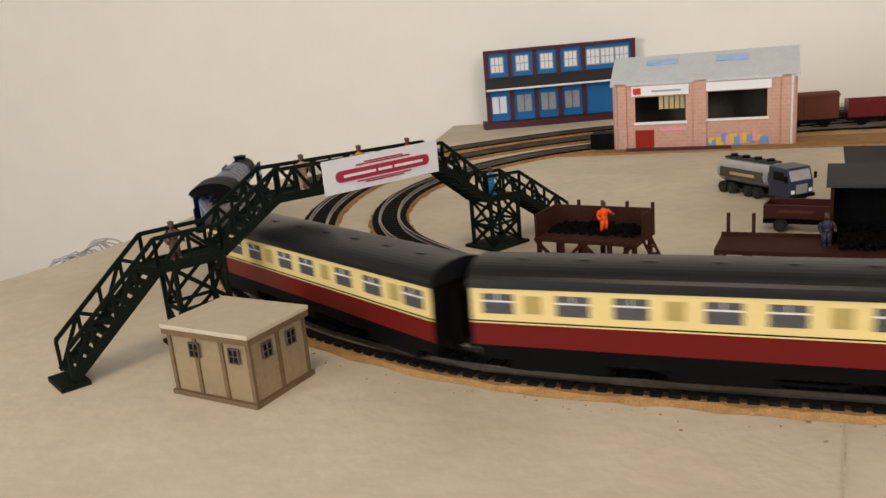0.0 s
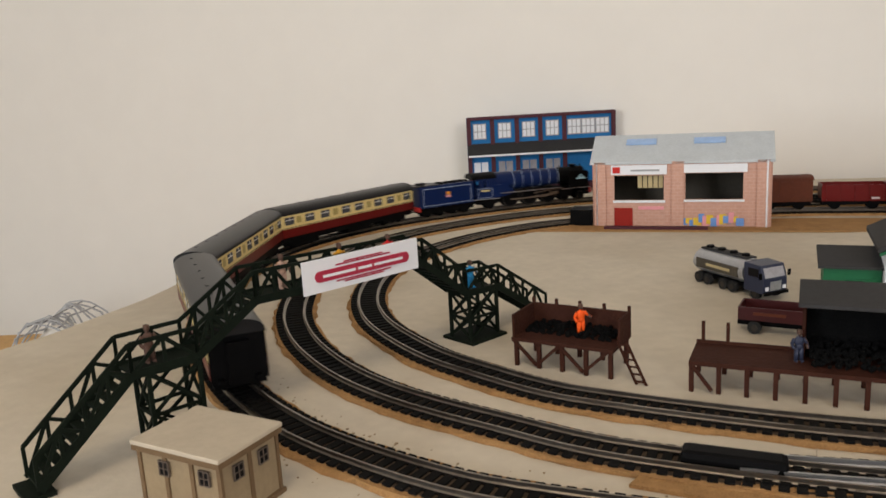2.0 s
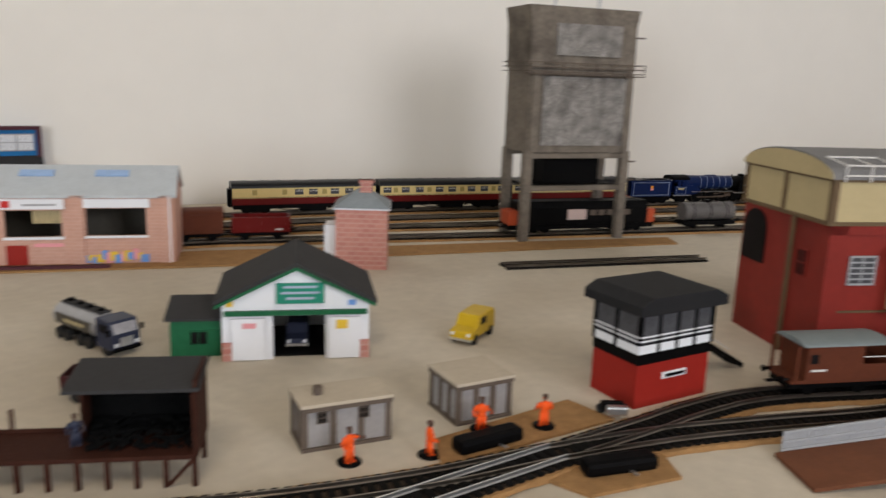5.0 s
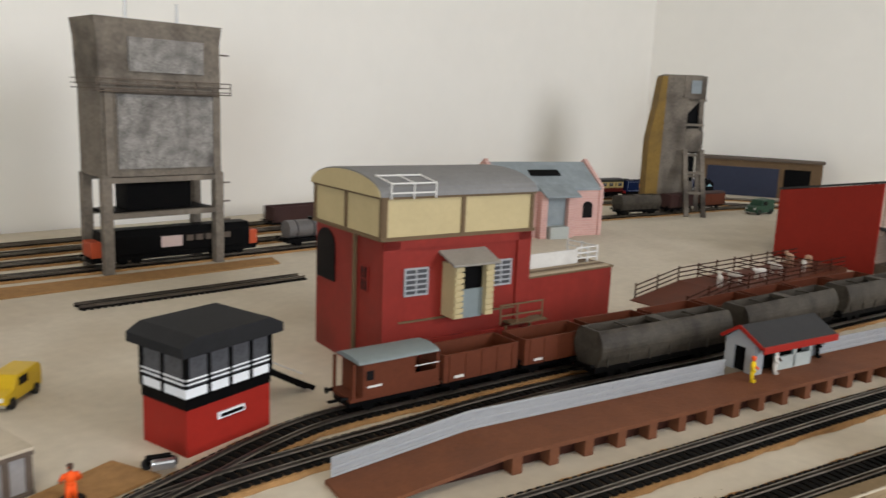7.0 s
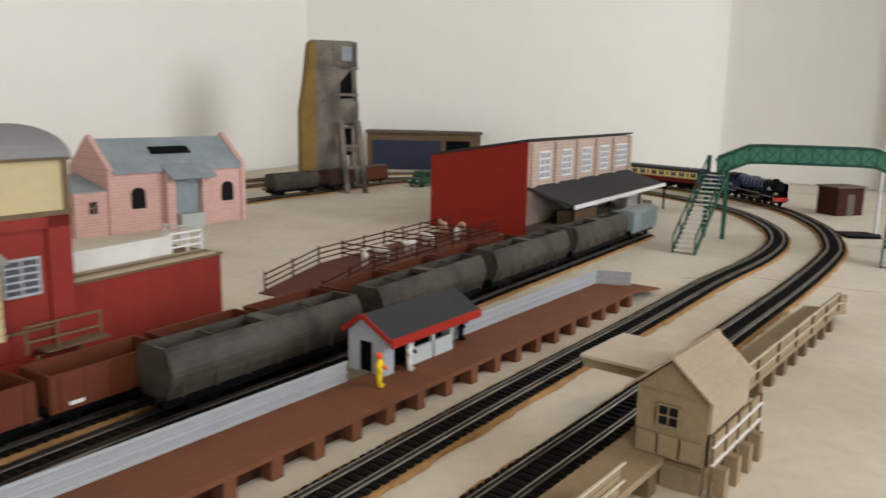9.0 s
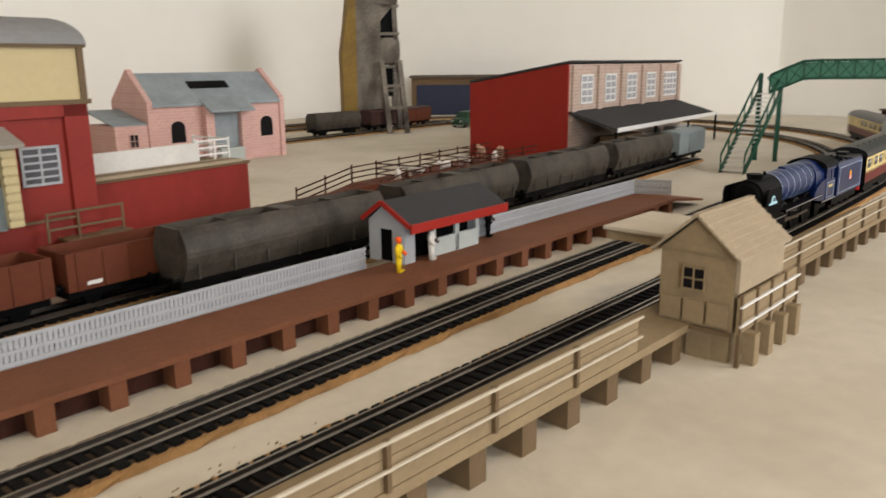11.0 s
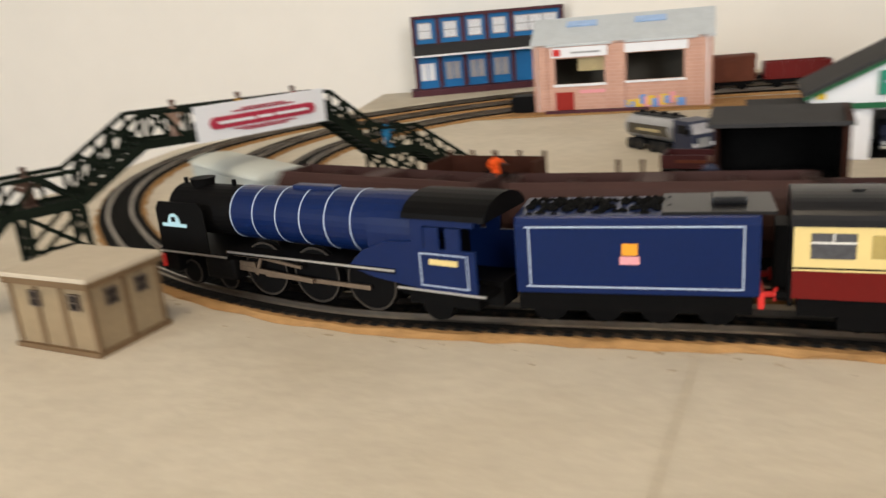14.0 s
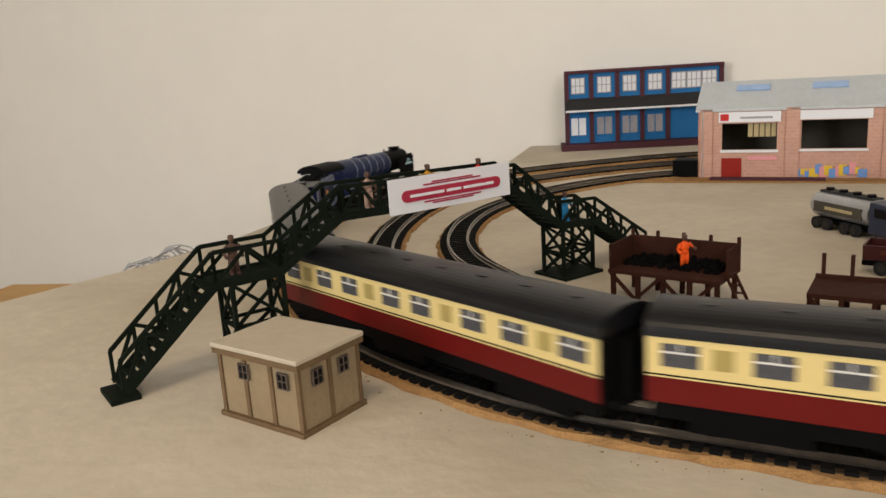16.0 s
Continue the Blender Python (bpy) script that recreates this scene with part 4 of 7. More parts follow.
def chimney_cottage():
    m, w = rect((0.5445, 0.814), (0.5975, 0.786), 0.055)
    ob = thing("brick_cottage", m, "small red brick building with hipped slate roof and chimney", "brick building")
    d, e = 0.055, 0.071
    plain("wall", ob, M_REDBRICK, 0, 0, 0, w, d, e)
    plain("eaves", ob, M_WHITE, 0, 0, e, w + 0.006, d + 0.006, 0.0025, "white eaves board")
    bm = B()
    bmesh.ops.create_cone(bm, cap_ends=True, segments=4, radius1=0.0465, radius2=0.006, depth=0.019, matrix=Matrix.Translation((0, 0, e + 0.012)) @ Matrix.Rotation(radians(45), 4, "Z"))
    part("roof", bm, M_SLATEDARK, ob, "hipped grey slate roof")
    ch = plain("chimney", ob, M_REDBRICK, 0.004, -0.004, e + 0.008, 0.014, 0.012, 0.024, "red brick chimney stack")
    plain("chimney_cap", ch, M_REDBRICK, 0, 0, 0.021, 0.017, 0.015, 0.003)
    plain("porch", ob, M_WHITE, -w / 2 - 0.007, 0.0, 0, 0.014, 0.03, 0.05, "white side porch")
    return ob


chimney_cottage()


def signal_box():
    m, w = rect((0.582, 0.359), (0.6535, 0.359), 0.046)
    ob = thing("signal_box", m, "red signal box with a glazed upper floor and black roof", "signal box")
    d = 0.046
    plain("base", ob, M_BOXRED, 0, 0, 0, w, d, 0.0325, "bright red lower wall")
    plain("band", ob, M_BLACK, 0, 0, 0.0325, w + 0.001, d + 0.001, 0.008, "black painted band")
    plain("sill_wall", ob, M_WHITE, 0, 0, 0.0405, w + 0.001, d + 0.001, 0.0065, "white panelled band")
    for z in (0.0500, 0.0530):
        bm = B()
        for a, b in (((-w / 2, -d / 2 - 0.001), (w / 2, -d / 2 - 0.001)), ((w / 2 + 0.001, -d / 2), (w / 2 + 0.001, d / 2)), ((-w / 2 - 0.001, -d / 2), (-w / 2 - 0.001, d / 2))):
            bar(bm, (*a, z), (*b, z), 0.0006, 0.0010)
        part("guard_rail", bm, M_WHITE, ob, "white window guard rail")
    for x, n, ln, turn, base in ((0, 4, w, 0, -d / 2), (0, 2, d, 90, w / 2), (0, 2, d, -90, -w / 2)):
        for i in range(n):
            u = -ln / 2 + ln * (i + 0.5) / n
            px, py = (u, base) if turn == 0 else (base, u)
            cx, cy = (u + ln / n / 2, base) if turn == 0 else (base, u + ln / n / 2)
            plain("mullion", ob, M_BLACK, cx, cy, 0.0400, 0.0026, 0.0026, 0.031)
            window_pane(ob, px, py, 0.0475, ln / n - 0.0012, 0.022, M_COACHPANE, M_BLACK, turn, bars=(0, 0), deep=0.0008)
    for sx in (-1, 1):
        for sy in (-1, 1):
            plain("corner_post", ob, M_BLACK, sx * (w / 2 - 0.001), sy * (d / 2 - 0.001), 0.0485, 0.003, 0.003, 0.023)
    plain("interior", ob, M_BATTEN, 0, 0.006, 0.0405, w * 0.86, d * 0.7, 0.026, "dark lever frame and desk")
    bm = B()
    prism(bm, [(-w / 2 - 0.007, 0.0700), (w / 2 + 0.007, 0.0700), (w / 2 + 0.007, 0.0770), (w / 2 - 0.004, 0.0825), (-w / 2 + 0.004, 0.0825), (-w / 2 - 0.007, 0.0770)], -d / 2 - 0.007, d / 2 + 0.007, "y")
    part("roof", bm, M_ROOFBLACK, ob, "black overhanging roof", bevel=0.0008)
    nb = plain("name_board", ob, M_WHITE, 0.0, -d / 2 - 0.001, 0.0195, 0.023, 0.0014, 0.0046)
    plain("lettering_bar", nb, M_BLACK, 0, -0.001, 0.0012, 0.019, 0.0006, 0.0022)
    # stairs at the back right
    bm = B()
    for i in range(10):
        box(bm, w / 2 + 0.004 + i * 0.0066, 0.006, 0.040 - i * 0.004, 0.007, 0.012, 0.0012)
    bar(bm, (w / 2, 0.0, 0.041), (w / 2 + 0.070, 0.0, 0.002), 0.0012, 0.004)
    bar(bm, (w / 2, 0.012, 0.041), (w / 2 + 0.070, 0.012, 0.002), 0.0012, 0.004)
    part("stairs", bm, M_BLACK, ob, "dark outside stairs")
    bm = B()
    bar(bm, (w / 2, 0.014, 0.050), (w / 2 + 0.070, 0.014, 0.011), 0.001, 0.0012)
    part("handrail", bm, M_WHITERAIL, ob, "white handrail")
    return ob


M_ROOFBLACK = mat("black_roof_card", (0.016, 0.016, 0.017), 0.75, vary=0.2, scale=60)
signal_box()


def red_water_tower():
    m, w = rect((0.777, 0.358), (0.9275, 0.301), 0.1235)
    ob = thing("tank_house", m, "tall red building with a cream boarded top and curved grey roof", "railway building")
    d = 0.1235
    x = lambda u: u - w / 2
    y = -d / 2
    plain("wall", ob, M_REDWALL, 0, 0, 0, w, d, 0.121, "deep red lower walls")
    for s in (-1, 1):
        plain("pilaster", ob, M_REDWALL, s * (w / 2 - 0.008), y - 0.001, 0, 0.016, 0.003, 0.121)
    plain("band", ob, M_REDWALL, 0, y - 0.001, 0.112, w, 0.003, 0.009)
    plain("band", ob, M_REDWALL, 0, y - 0.001, 0.0, w, 0.004, 0.030)
    plain("ledge", ob, M_BROWNTRIM, 0, y - 0.001, 0.047, w - 0.03, 0.002, 0.0015)
    plain("tank", ob, M_CREAMTANK, 0, 0, 0.121, w + 0.002, d + 0.002, 0.034, "cream boarded tank sides")
    for z in (0.1195, 0.1545):
        plain("trim", ob, M_BROWNTRIM, 0, 0, z, w + 0.006, d + 0.006, 0.003)
    for u in (0.001, w / 2, w - 0.001):
        plain("trim_post", ob, M_BROWNTRIM, x(u), y - 0.0015, 0.121, 0.004, 0.002, 0.034)
    for v in (-d / 2, 0, d / 2):
        plain("trim_post", ob, M_BROWNTRIM, -w / 2 - 0.0015, v, 0.121, 0.002, 0.004, 0.034)
    bm = B()
    arc = [(-(d / 2 + 0.004) * math.cos(radians(a)), 0.1565 + 0.019 * math.sin(radians(a))) for a in range(0, 181, 12)]
    prism(bm, arc, -w / 2 - 0.004, w / 2 + 0.003, "x")
    part("roof", bm, M_ROOFTANK, ob, "curved grey felt roof")
    bm = B()
    prism(bm, [(a * 0.985, 0.1565 + (b - 0.1565) * 0.93) for a, b in arc], -w / 2 - 0.0052, -w / 2 - 0.0042, "x")
    part("gable_end", bm, M_CREAMTANK, ob, "cream arched gable end")
    for v, low in ((y - 0.006, 0.0), (y + 0.02, 0.004)):
        for z in (0.160, 0.168):
            bm = B()
            bar(bm, (x(0.004), v, z + low), (x(0.048), v, z + low), 0.001, 0.0012)
            part("roof_rail", bm, M_WHITERAIL, ob, "white roof rail")
    for u in (0.004, 0.026, 0.048):
        for a, b in (((y - 0.006, 0.155), (y - 0.006, 0.169)), ((y + 0.02, 0.165), (y + 0.02, 0.173)), ((y - 0.006, 0.168), (y + 0.02, 0.172))):
            bm = B()
            bar(bm, (x(u), *a), (x(u), *b), 0.001, 0.001)
            part("roof_rail", bm, M_WHITERAIL, ob, "white roof rail")
    for u in (0.034, 0.127):
        window_pane(ob, x(u), y - 0.0005, 0.071, 0.023, 0.023, M_COACHPANE, M_FENCEGREY, bars=(1, 4))
    # projecting cabin
    bx = x(0.083)
    plain("bay_back", ob, M_BLACK, bx, y - 0.006, 0.052, 0.028, 0.012, 0.044)
    for s in (-1, 1):
        plain("bay_side", ob, M_CREAMTANK, bx + s * 0.0175, y - 0.0095, 0.050, 0.0075, 0.019, 0.048, "cream boarded cabin side")
    for q in (-1, 1):
        for k in range(9):
            plain("quoin", ob, M_CREAMTANK, bx + q * 0.0165, y - 0.0195, 0.0505 + k * 0.0052, 0.0085, 0.002, 0.0036)
    plain("bay_door", ob, M_VANROOF, bx, y - 0.0125, 0.048, 0.028, 0.002, 0.026, "grey half door")
    bm = B()
    prism(bm, [(y - 0.024, 0.097), (y, 0.106), (y, 0.108), (y - 0.024, 0.099)], bx - 0.026, bx + 0.025, "x")
    part("bay_roof", bm, M_BAYROOF, ob, "grey lean-to cabin roof")
    # arched window on the left side
    bm = B()
    pts = [(0.022 + 0.0, 0.068), (0.058, 0.068)] + [(0.040 + 0.018 * math.cos(radians(a)), 0.100 + 0.016 * math.sin(radians(a))) for a in range(0, 181, 20)]
    prism(bm, pts, -w / 2 - 0.0016, -w / 2 + 0.001, "x")
    part("arched_window", bm, M_PANE, ob, "dark arched window")
    plain("downpipe", ob, M_BROWNTRIM, -w / 2 - 0.002, -0.018, 0, 0.003, 0.003, 0.12)
    window_pane(ob, -w / 2 - 0.0006, -0.034, 0.072, 0.012, 0.022, M_PANE, M_REDWALL, -90)
    bm = B()
    for z in (0.043, 0.053):
        bar(bm, (x(0.122), y - 0.01, z), (x(w + 0.012), y - 0.01, z), 0.001, 0.0014)
    for u in (0.122, 0.142, w + 0.012):
        bar(bm, (x(u), y - 0.01, 0.035), (x(u), y - 0.01, 0.054), 0.001, 0.0014)
    box(bm, x(w - 0.006), y - 0.006, 0.034, 0.045, 0.014, 0.0015)
    for u in (0.128, w - 0.004):
        box(bm, x(u), y - 0.011, 0, 0.002, 0.002, 0.034)
    part("gantry", bm, M_BROWNTRIM, ob, "dark iron side gantry")
    return ob


M_BAYROOF = mat("weathered_grey_brown", (0.25, 0.225, 0.19), 0.8, vary=0.15, scale=60)
M_ROOFTANK = mat("grey_felt", (0.20, 0.195, 0.19), 0.8, vary=0.12, scale=40)
red_water_tower()


def red_annexe():
    m, w = rect((0.955, 0.335), (1.105, 0.2885), 0.07)
    ob = thing("ramp_wall", m, "low red wall block with a white railed top", "retaining wall")
    plain("wall", ob, M_REDWALL, 0, 0, 0, w, 0.07, 0.060)
    plain("capping", ob, M_BROWNTRIM, 0, 0, 0.060, w + 0.003, 0.073, 0.002)
    for k, yy in enumerate((-0.034, -0.027, -0.020)):
        plain("plank", ob, M_BROWNTRIM if k % 2 else M_PLYROOF, -0.004, yy, 0.0622, w - 0.006, 0.0055, 0.0022)
    plain("parapet", ob, M_PARAPET, -0.016, -0.012, 0.0622, w - 0.036, 0.003, 0.017, "white painted low parapet")
    for z in (0.068, 0.074, 0.080):
        for a, b in (((w / 2 - 0.036, -0.012), (w / 2, -0.012)), ((w / 2, -0.012), (w / 2, 0.034))):
            bm = B()
            bar(bm, (*a, z), (*b, z), 0.001, 0.0015)
            part("rail", bm, M_WHITERAIL, ob)
    for px, py in ((w / 2 - 0.034, -0.012), (w / 2 - 0.016, -0.012), (w / 2, -0.012), (w / 2, 0.012), (w / 2, 0.034)):
        plain("post", ob, M_WHITERAIL, px, py, 0.0622, 0.0016, 0.0016, 0.0195)
    return ob


M_PARAPET = mat("scuffed_white_paint", (0.60, 0.57, 0.52), 0.7, vary=0.1, scale=50, stain=(0.42, 0.38, 0.33), amount=0.6)
red_annexe()


def pink_station():
    ob = thing("goods_shed", pose(1.418, 0.672, 0, 0, 0, -28), "rose brick goods shed with slate roof and arched windows", "goods shed")
    w, d = 0.275, 0.11
    a = 0.052
    plain("annexe", ob, M_ROSEBRICK, a / 2, 0.045, 0, a, 0.09, 0.062, "small brick annexe")
    bm = B()
    prism(bm, [(0.0, 0.062), (0.09, 0.080), (0.09, 0.082), (0.0, 0.064)], -0.002, a, "x")
    part("annexe_roof", bm, M_SLATEDARK, ob)
    plain("wall", ob, M_ROSEBRICK, (a + w) / 2, d / 2, 0, w - a, d, 0.088)
    for s, u in ((-1, a), (1, w)):
        bm = B()
        prism(bm, [(-0.003, 0), (d + 0.003, 0), (d + 0.003, 0.094), (d / 2, 0.140), (-0.003, 0.094)], u - 0.004, u + 0.004, "x")
        part("gable_wall", bm, M_ROSEBRICK, ob)
    for s in (0, 1):
        bm = B()
        yy = -0.005 if s == 0 else d + 0.005
        prism(bm, [(yy, 0.086), (d / 2, 0.130), (d / 2, 0.134), (yy, 0.090)], a + 0.004, w - 0.004, "x")
        part("roof", bm, M_SLATEDARK, ob, "grey-blue slate roof slope")
    o = plain("roof_opening", ob, M_BLACK, (a + w) / 2, d * 0.27, 0.1150, 0.066, 0.016, 0.002, "dark roof light opening")
    o.rotation_euler = (radians(36), 0, 0)
    plain("doorway", ob, M_SLATEDARK, 0.17, -0.0015, 0.0, 0.045, 0.004, 0.075, "grey sliding door in shade")
    bm = B()
    prism(bm, [(-0.030, 0.076), (0.012, 0.098), (0.012, 0.101), (-0.030, 0.079)], 0.132, 0.208, "x")
    part("porch_roof", bm, M_SLATEDARK, ob, "slate porch roof over the door")
    for u in (0.140, 0.200):
        plain("buttress", ob, M_ROSEBRICK, u, -0.006, 0, 0.014, 0.014, 0.085)
    plain("step", ob, M_VANGREY, 0.17, -0.012, 0, 0.040, 0.02, 0.022)
    for u in (0.094, 0.246):
        bm = B()
        pts = [(u - 0.011, 0.034), (u + 0.011, 0.034)] + [(u + 0.011 * math.cos(radians(t)), 0.056 + 0.009 * math.sin(radians(t))) for t in range(0, 181, 30)]
        prism(bm, pts, -0.001, 0.002, "y")
        part("arched_window", bm, M_PANE, ob, "dark arched window")
    window_pane(ob, 0.026, -0.0005, 0.032, 0.012, 0.018, M_PANE, M_ROSEBRICK)
    return ob


pink_station()


def warehouse():
    ob = thing("warehouse", pose(1.640, 0.075, 0, 0, 0, -20), "low-relief warehouse with red end wall, white windows and grey canopy", "warehouse")
    L = 0.45
    plain("wall", ob, M_WAREBRICK, L / 2, 0.006, 0, L, 0.012, 0.140, "pale brown brick front wall")
    bm = B()
    prism(bm, [(0.0, 0), (0.168, 0), (0.168, 0.113), (0.0, 0.141)], -0.004, 0.0, "x")
    part("end_wall", bm, M_REDEND, ob, "plain dark red end wall")
    bm = B()
    prism(bm, [(-0.004, 0.1425), (0.168, 0.114), (0.168, 0.117), (-0.004, 0.1455)], -0.006, L, "x")
    part("roof", bm, M_ROOFFELT, ob)
    for i in range(6):
        plain("pilaster", ob, M_WAREBRICK, 0.012 + i * (L - 0.02) / 5, -0.002, 0.06, 0.014, 0.004, 0.078)
    for i, n in enumerate((3, 3, 3, 3, 5)):
        wd = 0.038 if n == 3 else 0.066
        window_pane(ob, 0.056 + i * 0.084 + (0.006 if n == 5 else 0), -0.0005, 0.084, wd, 0.040, M_PANELIT, M_WHITERAIL, bars=(n - 2, 3))
    bm = B()
    prism(bm, [(0.0, 0.074), (-0.075, 0.052), (-0.075, 0.048), (0.0, 0.070)], 0.0, L - 0.01, "x")
    part("canopy", bm, M_ROOFFELT, ob, "dark grey sloping canopy")
    plain("canopy_edge", ob, M_WHITERAIL, L / 2 - 0.005, -0.0765, 0.047, L - 0.01, 0.002, 0.006)
    for i in range(4):
        plain("canopy_post", ob, M_BLACK, 0.01 + i * L / 3, -0.070, 0, 0.003, 0.003, 0.050)
    plain("loading_bank", ob, M_BATTEN, L / 2, -0.025, 0, L, 0.05, 0.016)
    plain("crate", ob, M_HUTEDGE, 0.10, -0.04, 0.016, 0.10, 0.025, 0.020, "tan wooden crate on the bank")
    plain("sheeted_load", ob, M_SILVER, 0.33, -0.045, 0.016, 0.08, 0.025, 0.018, "bright foil-covered load", bevel=0.004)
    return ob


M_WAREBRICK = brick_mat("brown_brick_print", (0.44, 0.32, 0.25), (0.38, 0.27, 0.21), (0.47, 0.37, 0.31), 0.005)
M_REDEND = mat("dark_red_card", (0.24, 0.017, 0.009), 0.6, vary=0.08, scale=30)
warehouse()


M_SPALLED = mat("spalled_concrete", (0.24, 0.225, 0.205), 0.9, vary=0.7, scale=70, bump=1.0, stain=(0.06, 0.05, 0.045), amount=0.8)


def coal_tower():
    ob = thing("coaling_tower", pose(0.844, 0.859, 0, 0, 0, -10), "tall weathered grey concrete coaling tower on four legs", "coaling tower")
    w, d = 0.163, 0.072
    for sx in (0.004, w - 0.004):
        for sy in (0.004, d - 0.004):
            plain("leg", ob, M_CONCRETE, sx, sy, 0, 0.012, 0.012, 0.128)
    for z in (0.072, 0.118):
        plain("cross_beam", ob, M_CONCRETE, w / 2, 0.004, z, w, 0.010, 0.007)
        plain("cross_beam", ob, M_CONCRETE, w / 2, d - 0.004, z, w, 0.010, 0.007)
    plain("floor_plate", ob, M_BLACK, w / 2, d / 2, 0.076, w - 0.02, d - 0.02, 0.004)
    plain("chute", ob, M_BLACK, w / 2, d / 2, 0.080, w * 0.55, d * 0.5, 0.046, "dark chute under the bunker")
    bm = B()
    prism(bm, [(0.0, 0.126), (w, 0.126), (w - 0.002, 0.240), (0.0, 0.240)], 0.0, d, "y")
    part("bunker", bm, M_CONCRETE, ob, "panelled concrete bunker")
    bm = B()
    prism(bm, [(-0.001, 0.240), (w - 0.001, 0.240), (w - 0.002, 0.300), (w + 0.002, 0.322), (-0.006, 0.322), (-0.003, 0.300)], -0.002, d + 0.002, "y")
    part("head_house", bm, M_CONCRETE, ob, "flared concrete head")
    plain("recess_panel", ob, M_SPALLED, w / 2 + 0.004, -0.0035, 0.258, w * 0.62, 0.004, 0.042)
    plain("panel", ob, M_SPALLED, w * 0.54, -0.0012, 0.136, w * 0.84, 0.0030, 0.094, "pale spalled concrete panel")
    for u in (0.008, w - 0.008):
        plain("rib", ob, M_CONCRETE, u, -0.002, 0.128, 0.010, 0.005, 0.108)
    bm = B()
    for z in (0.236, 0.242, 0.248):
        for a, b in (((-0.008, -0.010), (w + 0.010, -0.010)), ((w + 0.010, -0.010), (w + 0.010, d)), ((-0.008, -0.010), (-0.008, d))):
            bar(bm, (*a, z), (*b, z), 0.0009, 0.0012)
    for i in range(8):
        bar(bm, (-0.008 + (w + 0.018) * i / 7, -0.010, 0.232), (-0.008 + (w + 0.018) * i / 7, -0.010, 0.249), 0.001, 0.001)
    box(bm, w / 2, -0.006, 0.232, w + 0.018, 0.010, 0.0015)
    part("railing", bm, M_BATTEN, ob, "thin dark walkway railing")
    for z in (0.060, 0.086, 0.112, 0.285):
        plain("bracket", ob, M_BATTEN, w + 0.006, 0.0, z, 0.014, 0.002, 0.002)
    for u in (0.05, 0.12):
        bm = B()
        rod(bm, (u, d / 2, 0.320), (u, d / 2, 0.350), 0.0022, 8)
        part("vent_pipe", bm, M_SILVER, ob)
    return ob


coal_tower()


def far_tower():
    ob = thing("coaling_tower", pose(2.104, 0.600, 0, 0, 0, -62), "slim ochre-stained concrete coal hoist tower", "coal hoist")
    bm = B()
    prism(bm, [(-0.014, 0.0), (0.060, 0.0), (0.066, 0.235), (0.090, 0.262), (0.094, 0.322), (0.004, 0.322), (-0.004, 0.24), (-0.015, 0.17)], 0, 0.09, "y")
    part("shaft", bm, M_CONCRETE, ob, "grey-brown tapering shaft")
    bm = B()
    prism(bm, [(-0.018, 0.0), (0.010, 0.0), (0.014, 0.318), (0.002, 0.318), (-0.007, 0.24), (-0.018, 0.17)], -0.003, 0.093, "y")
    part("hoist_wall", bm, M_RUSTCONC, ob, "ochre-stained side wall")
    for x, y in ((0.068, 0.006), (0.106, 0.006), (0.068, 0.084), (0.106, 0.084)):
        bm = B()
        bar(bm, (x, y, 0), (x - 0.010, y, 0.275), 0.009, 0.010)
        part("leg", bm, M_CONCRETE, ob)
    for x in (0.070, 0.108):
        bm = B()
        bar(bm, (x, -0.074, 0), (x - 0.004, -0.006, 0.150), 0.010, 0.010)
        part("leg", bm, M_CONCRETE, ob)
    for z, y in ((0.050, -0.051), (0.095, -0.031)):
        plain("cross_beam", ob, M_CONCRETE, 0.088, y, z, 0.040, 0.008, 0.006)
    for z in (0.085, 0.135, 0.205, 0.262):
        plain("cross_beam", ob, M_CONCRETE, 0.086, 0.004, z, 0.040, 0.008, 0.006)
    plain("chute", ob, M_BLACK, 0.078, 0.045, 0.20, 0.034, 0.070, 0.065, "black upper chute")
    plain("hopper", ob, M_CONCRETE, 0.086, 0.045, 0.142, 0.046, 0.092, 0.060, "rounded hopper", bevel=0.014)
    plain("lower_chute", ob, M_BLACK, 0.078, 0.045, 0.075, 0.030, 0.060, 0.060, "black lower chute")
    plain("head", ob, M_CONCRETE, 0.078, 0.045, 0.268, 0.050, 0.094, 0.052)
    plain("head_window", ob, M_SLATEDARK, 0.080, -0.003, 0.280, 0.022, 0.002, 0.030, "pale grey head panel")
    return ob


far_tower()
far = thing("engine_shed", pose(2.705, 0.49, 0, 0, 0, -78), "long low brown engine shed with dark openings, behind the tracks", "engine shed")
plain("wall", far, M_HUTEDGE, 0.0, 0.05, 0, 0.33, 0.08, 0.105)
plain("roof", far, M_BATTEN, 0.0, 0.05, 0.105, 0.34, 0.10, 0.007)
# the long dark doorway is drawn as one flat blue band
plain("doorway_band", far, M_NAVY, -0.05, 0.009, 0.0, 0.20, 0.004, 0.085, "long dark blue doorway band")
plain("doorway", far, M_BLACK, 0.10, 0.009, 0.0, 0.07, 0.004, 0.085)


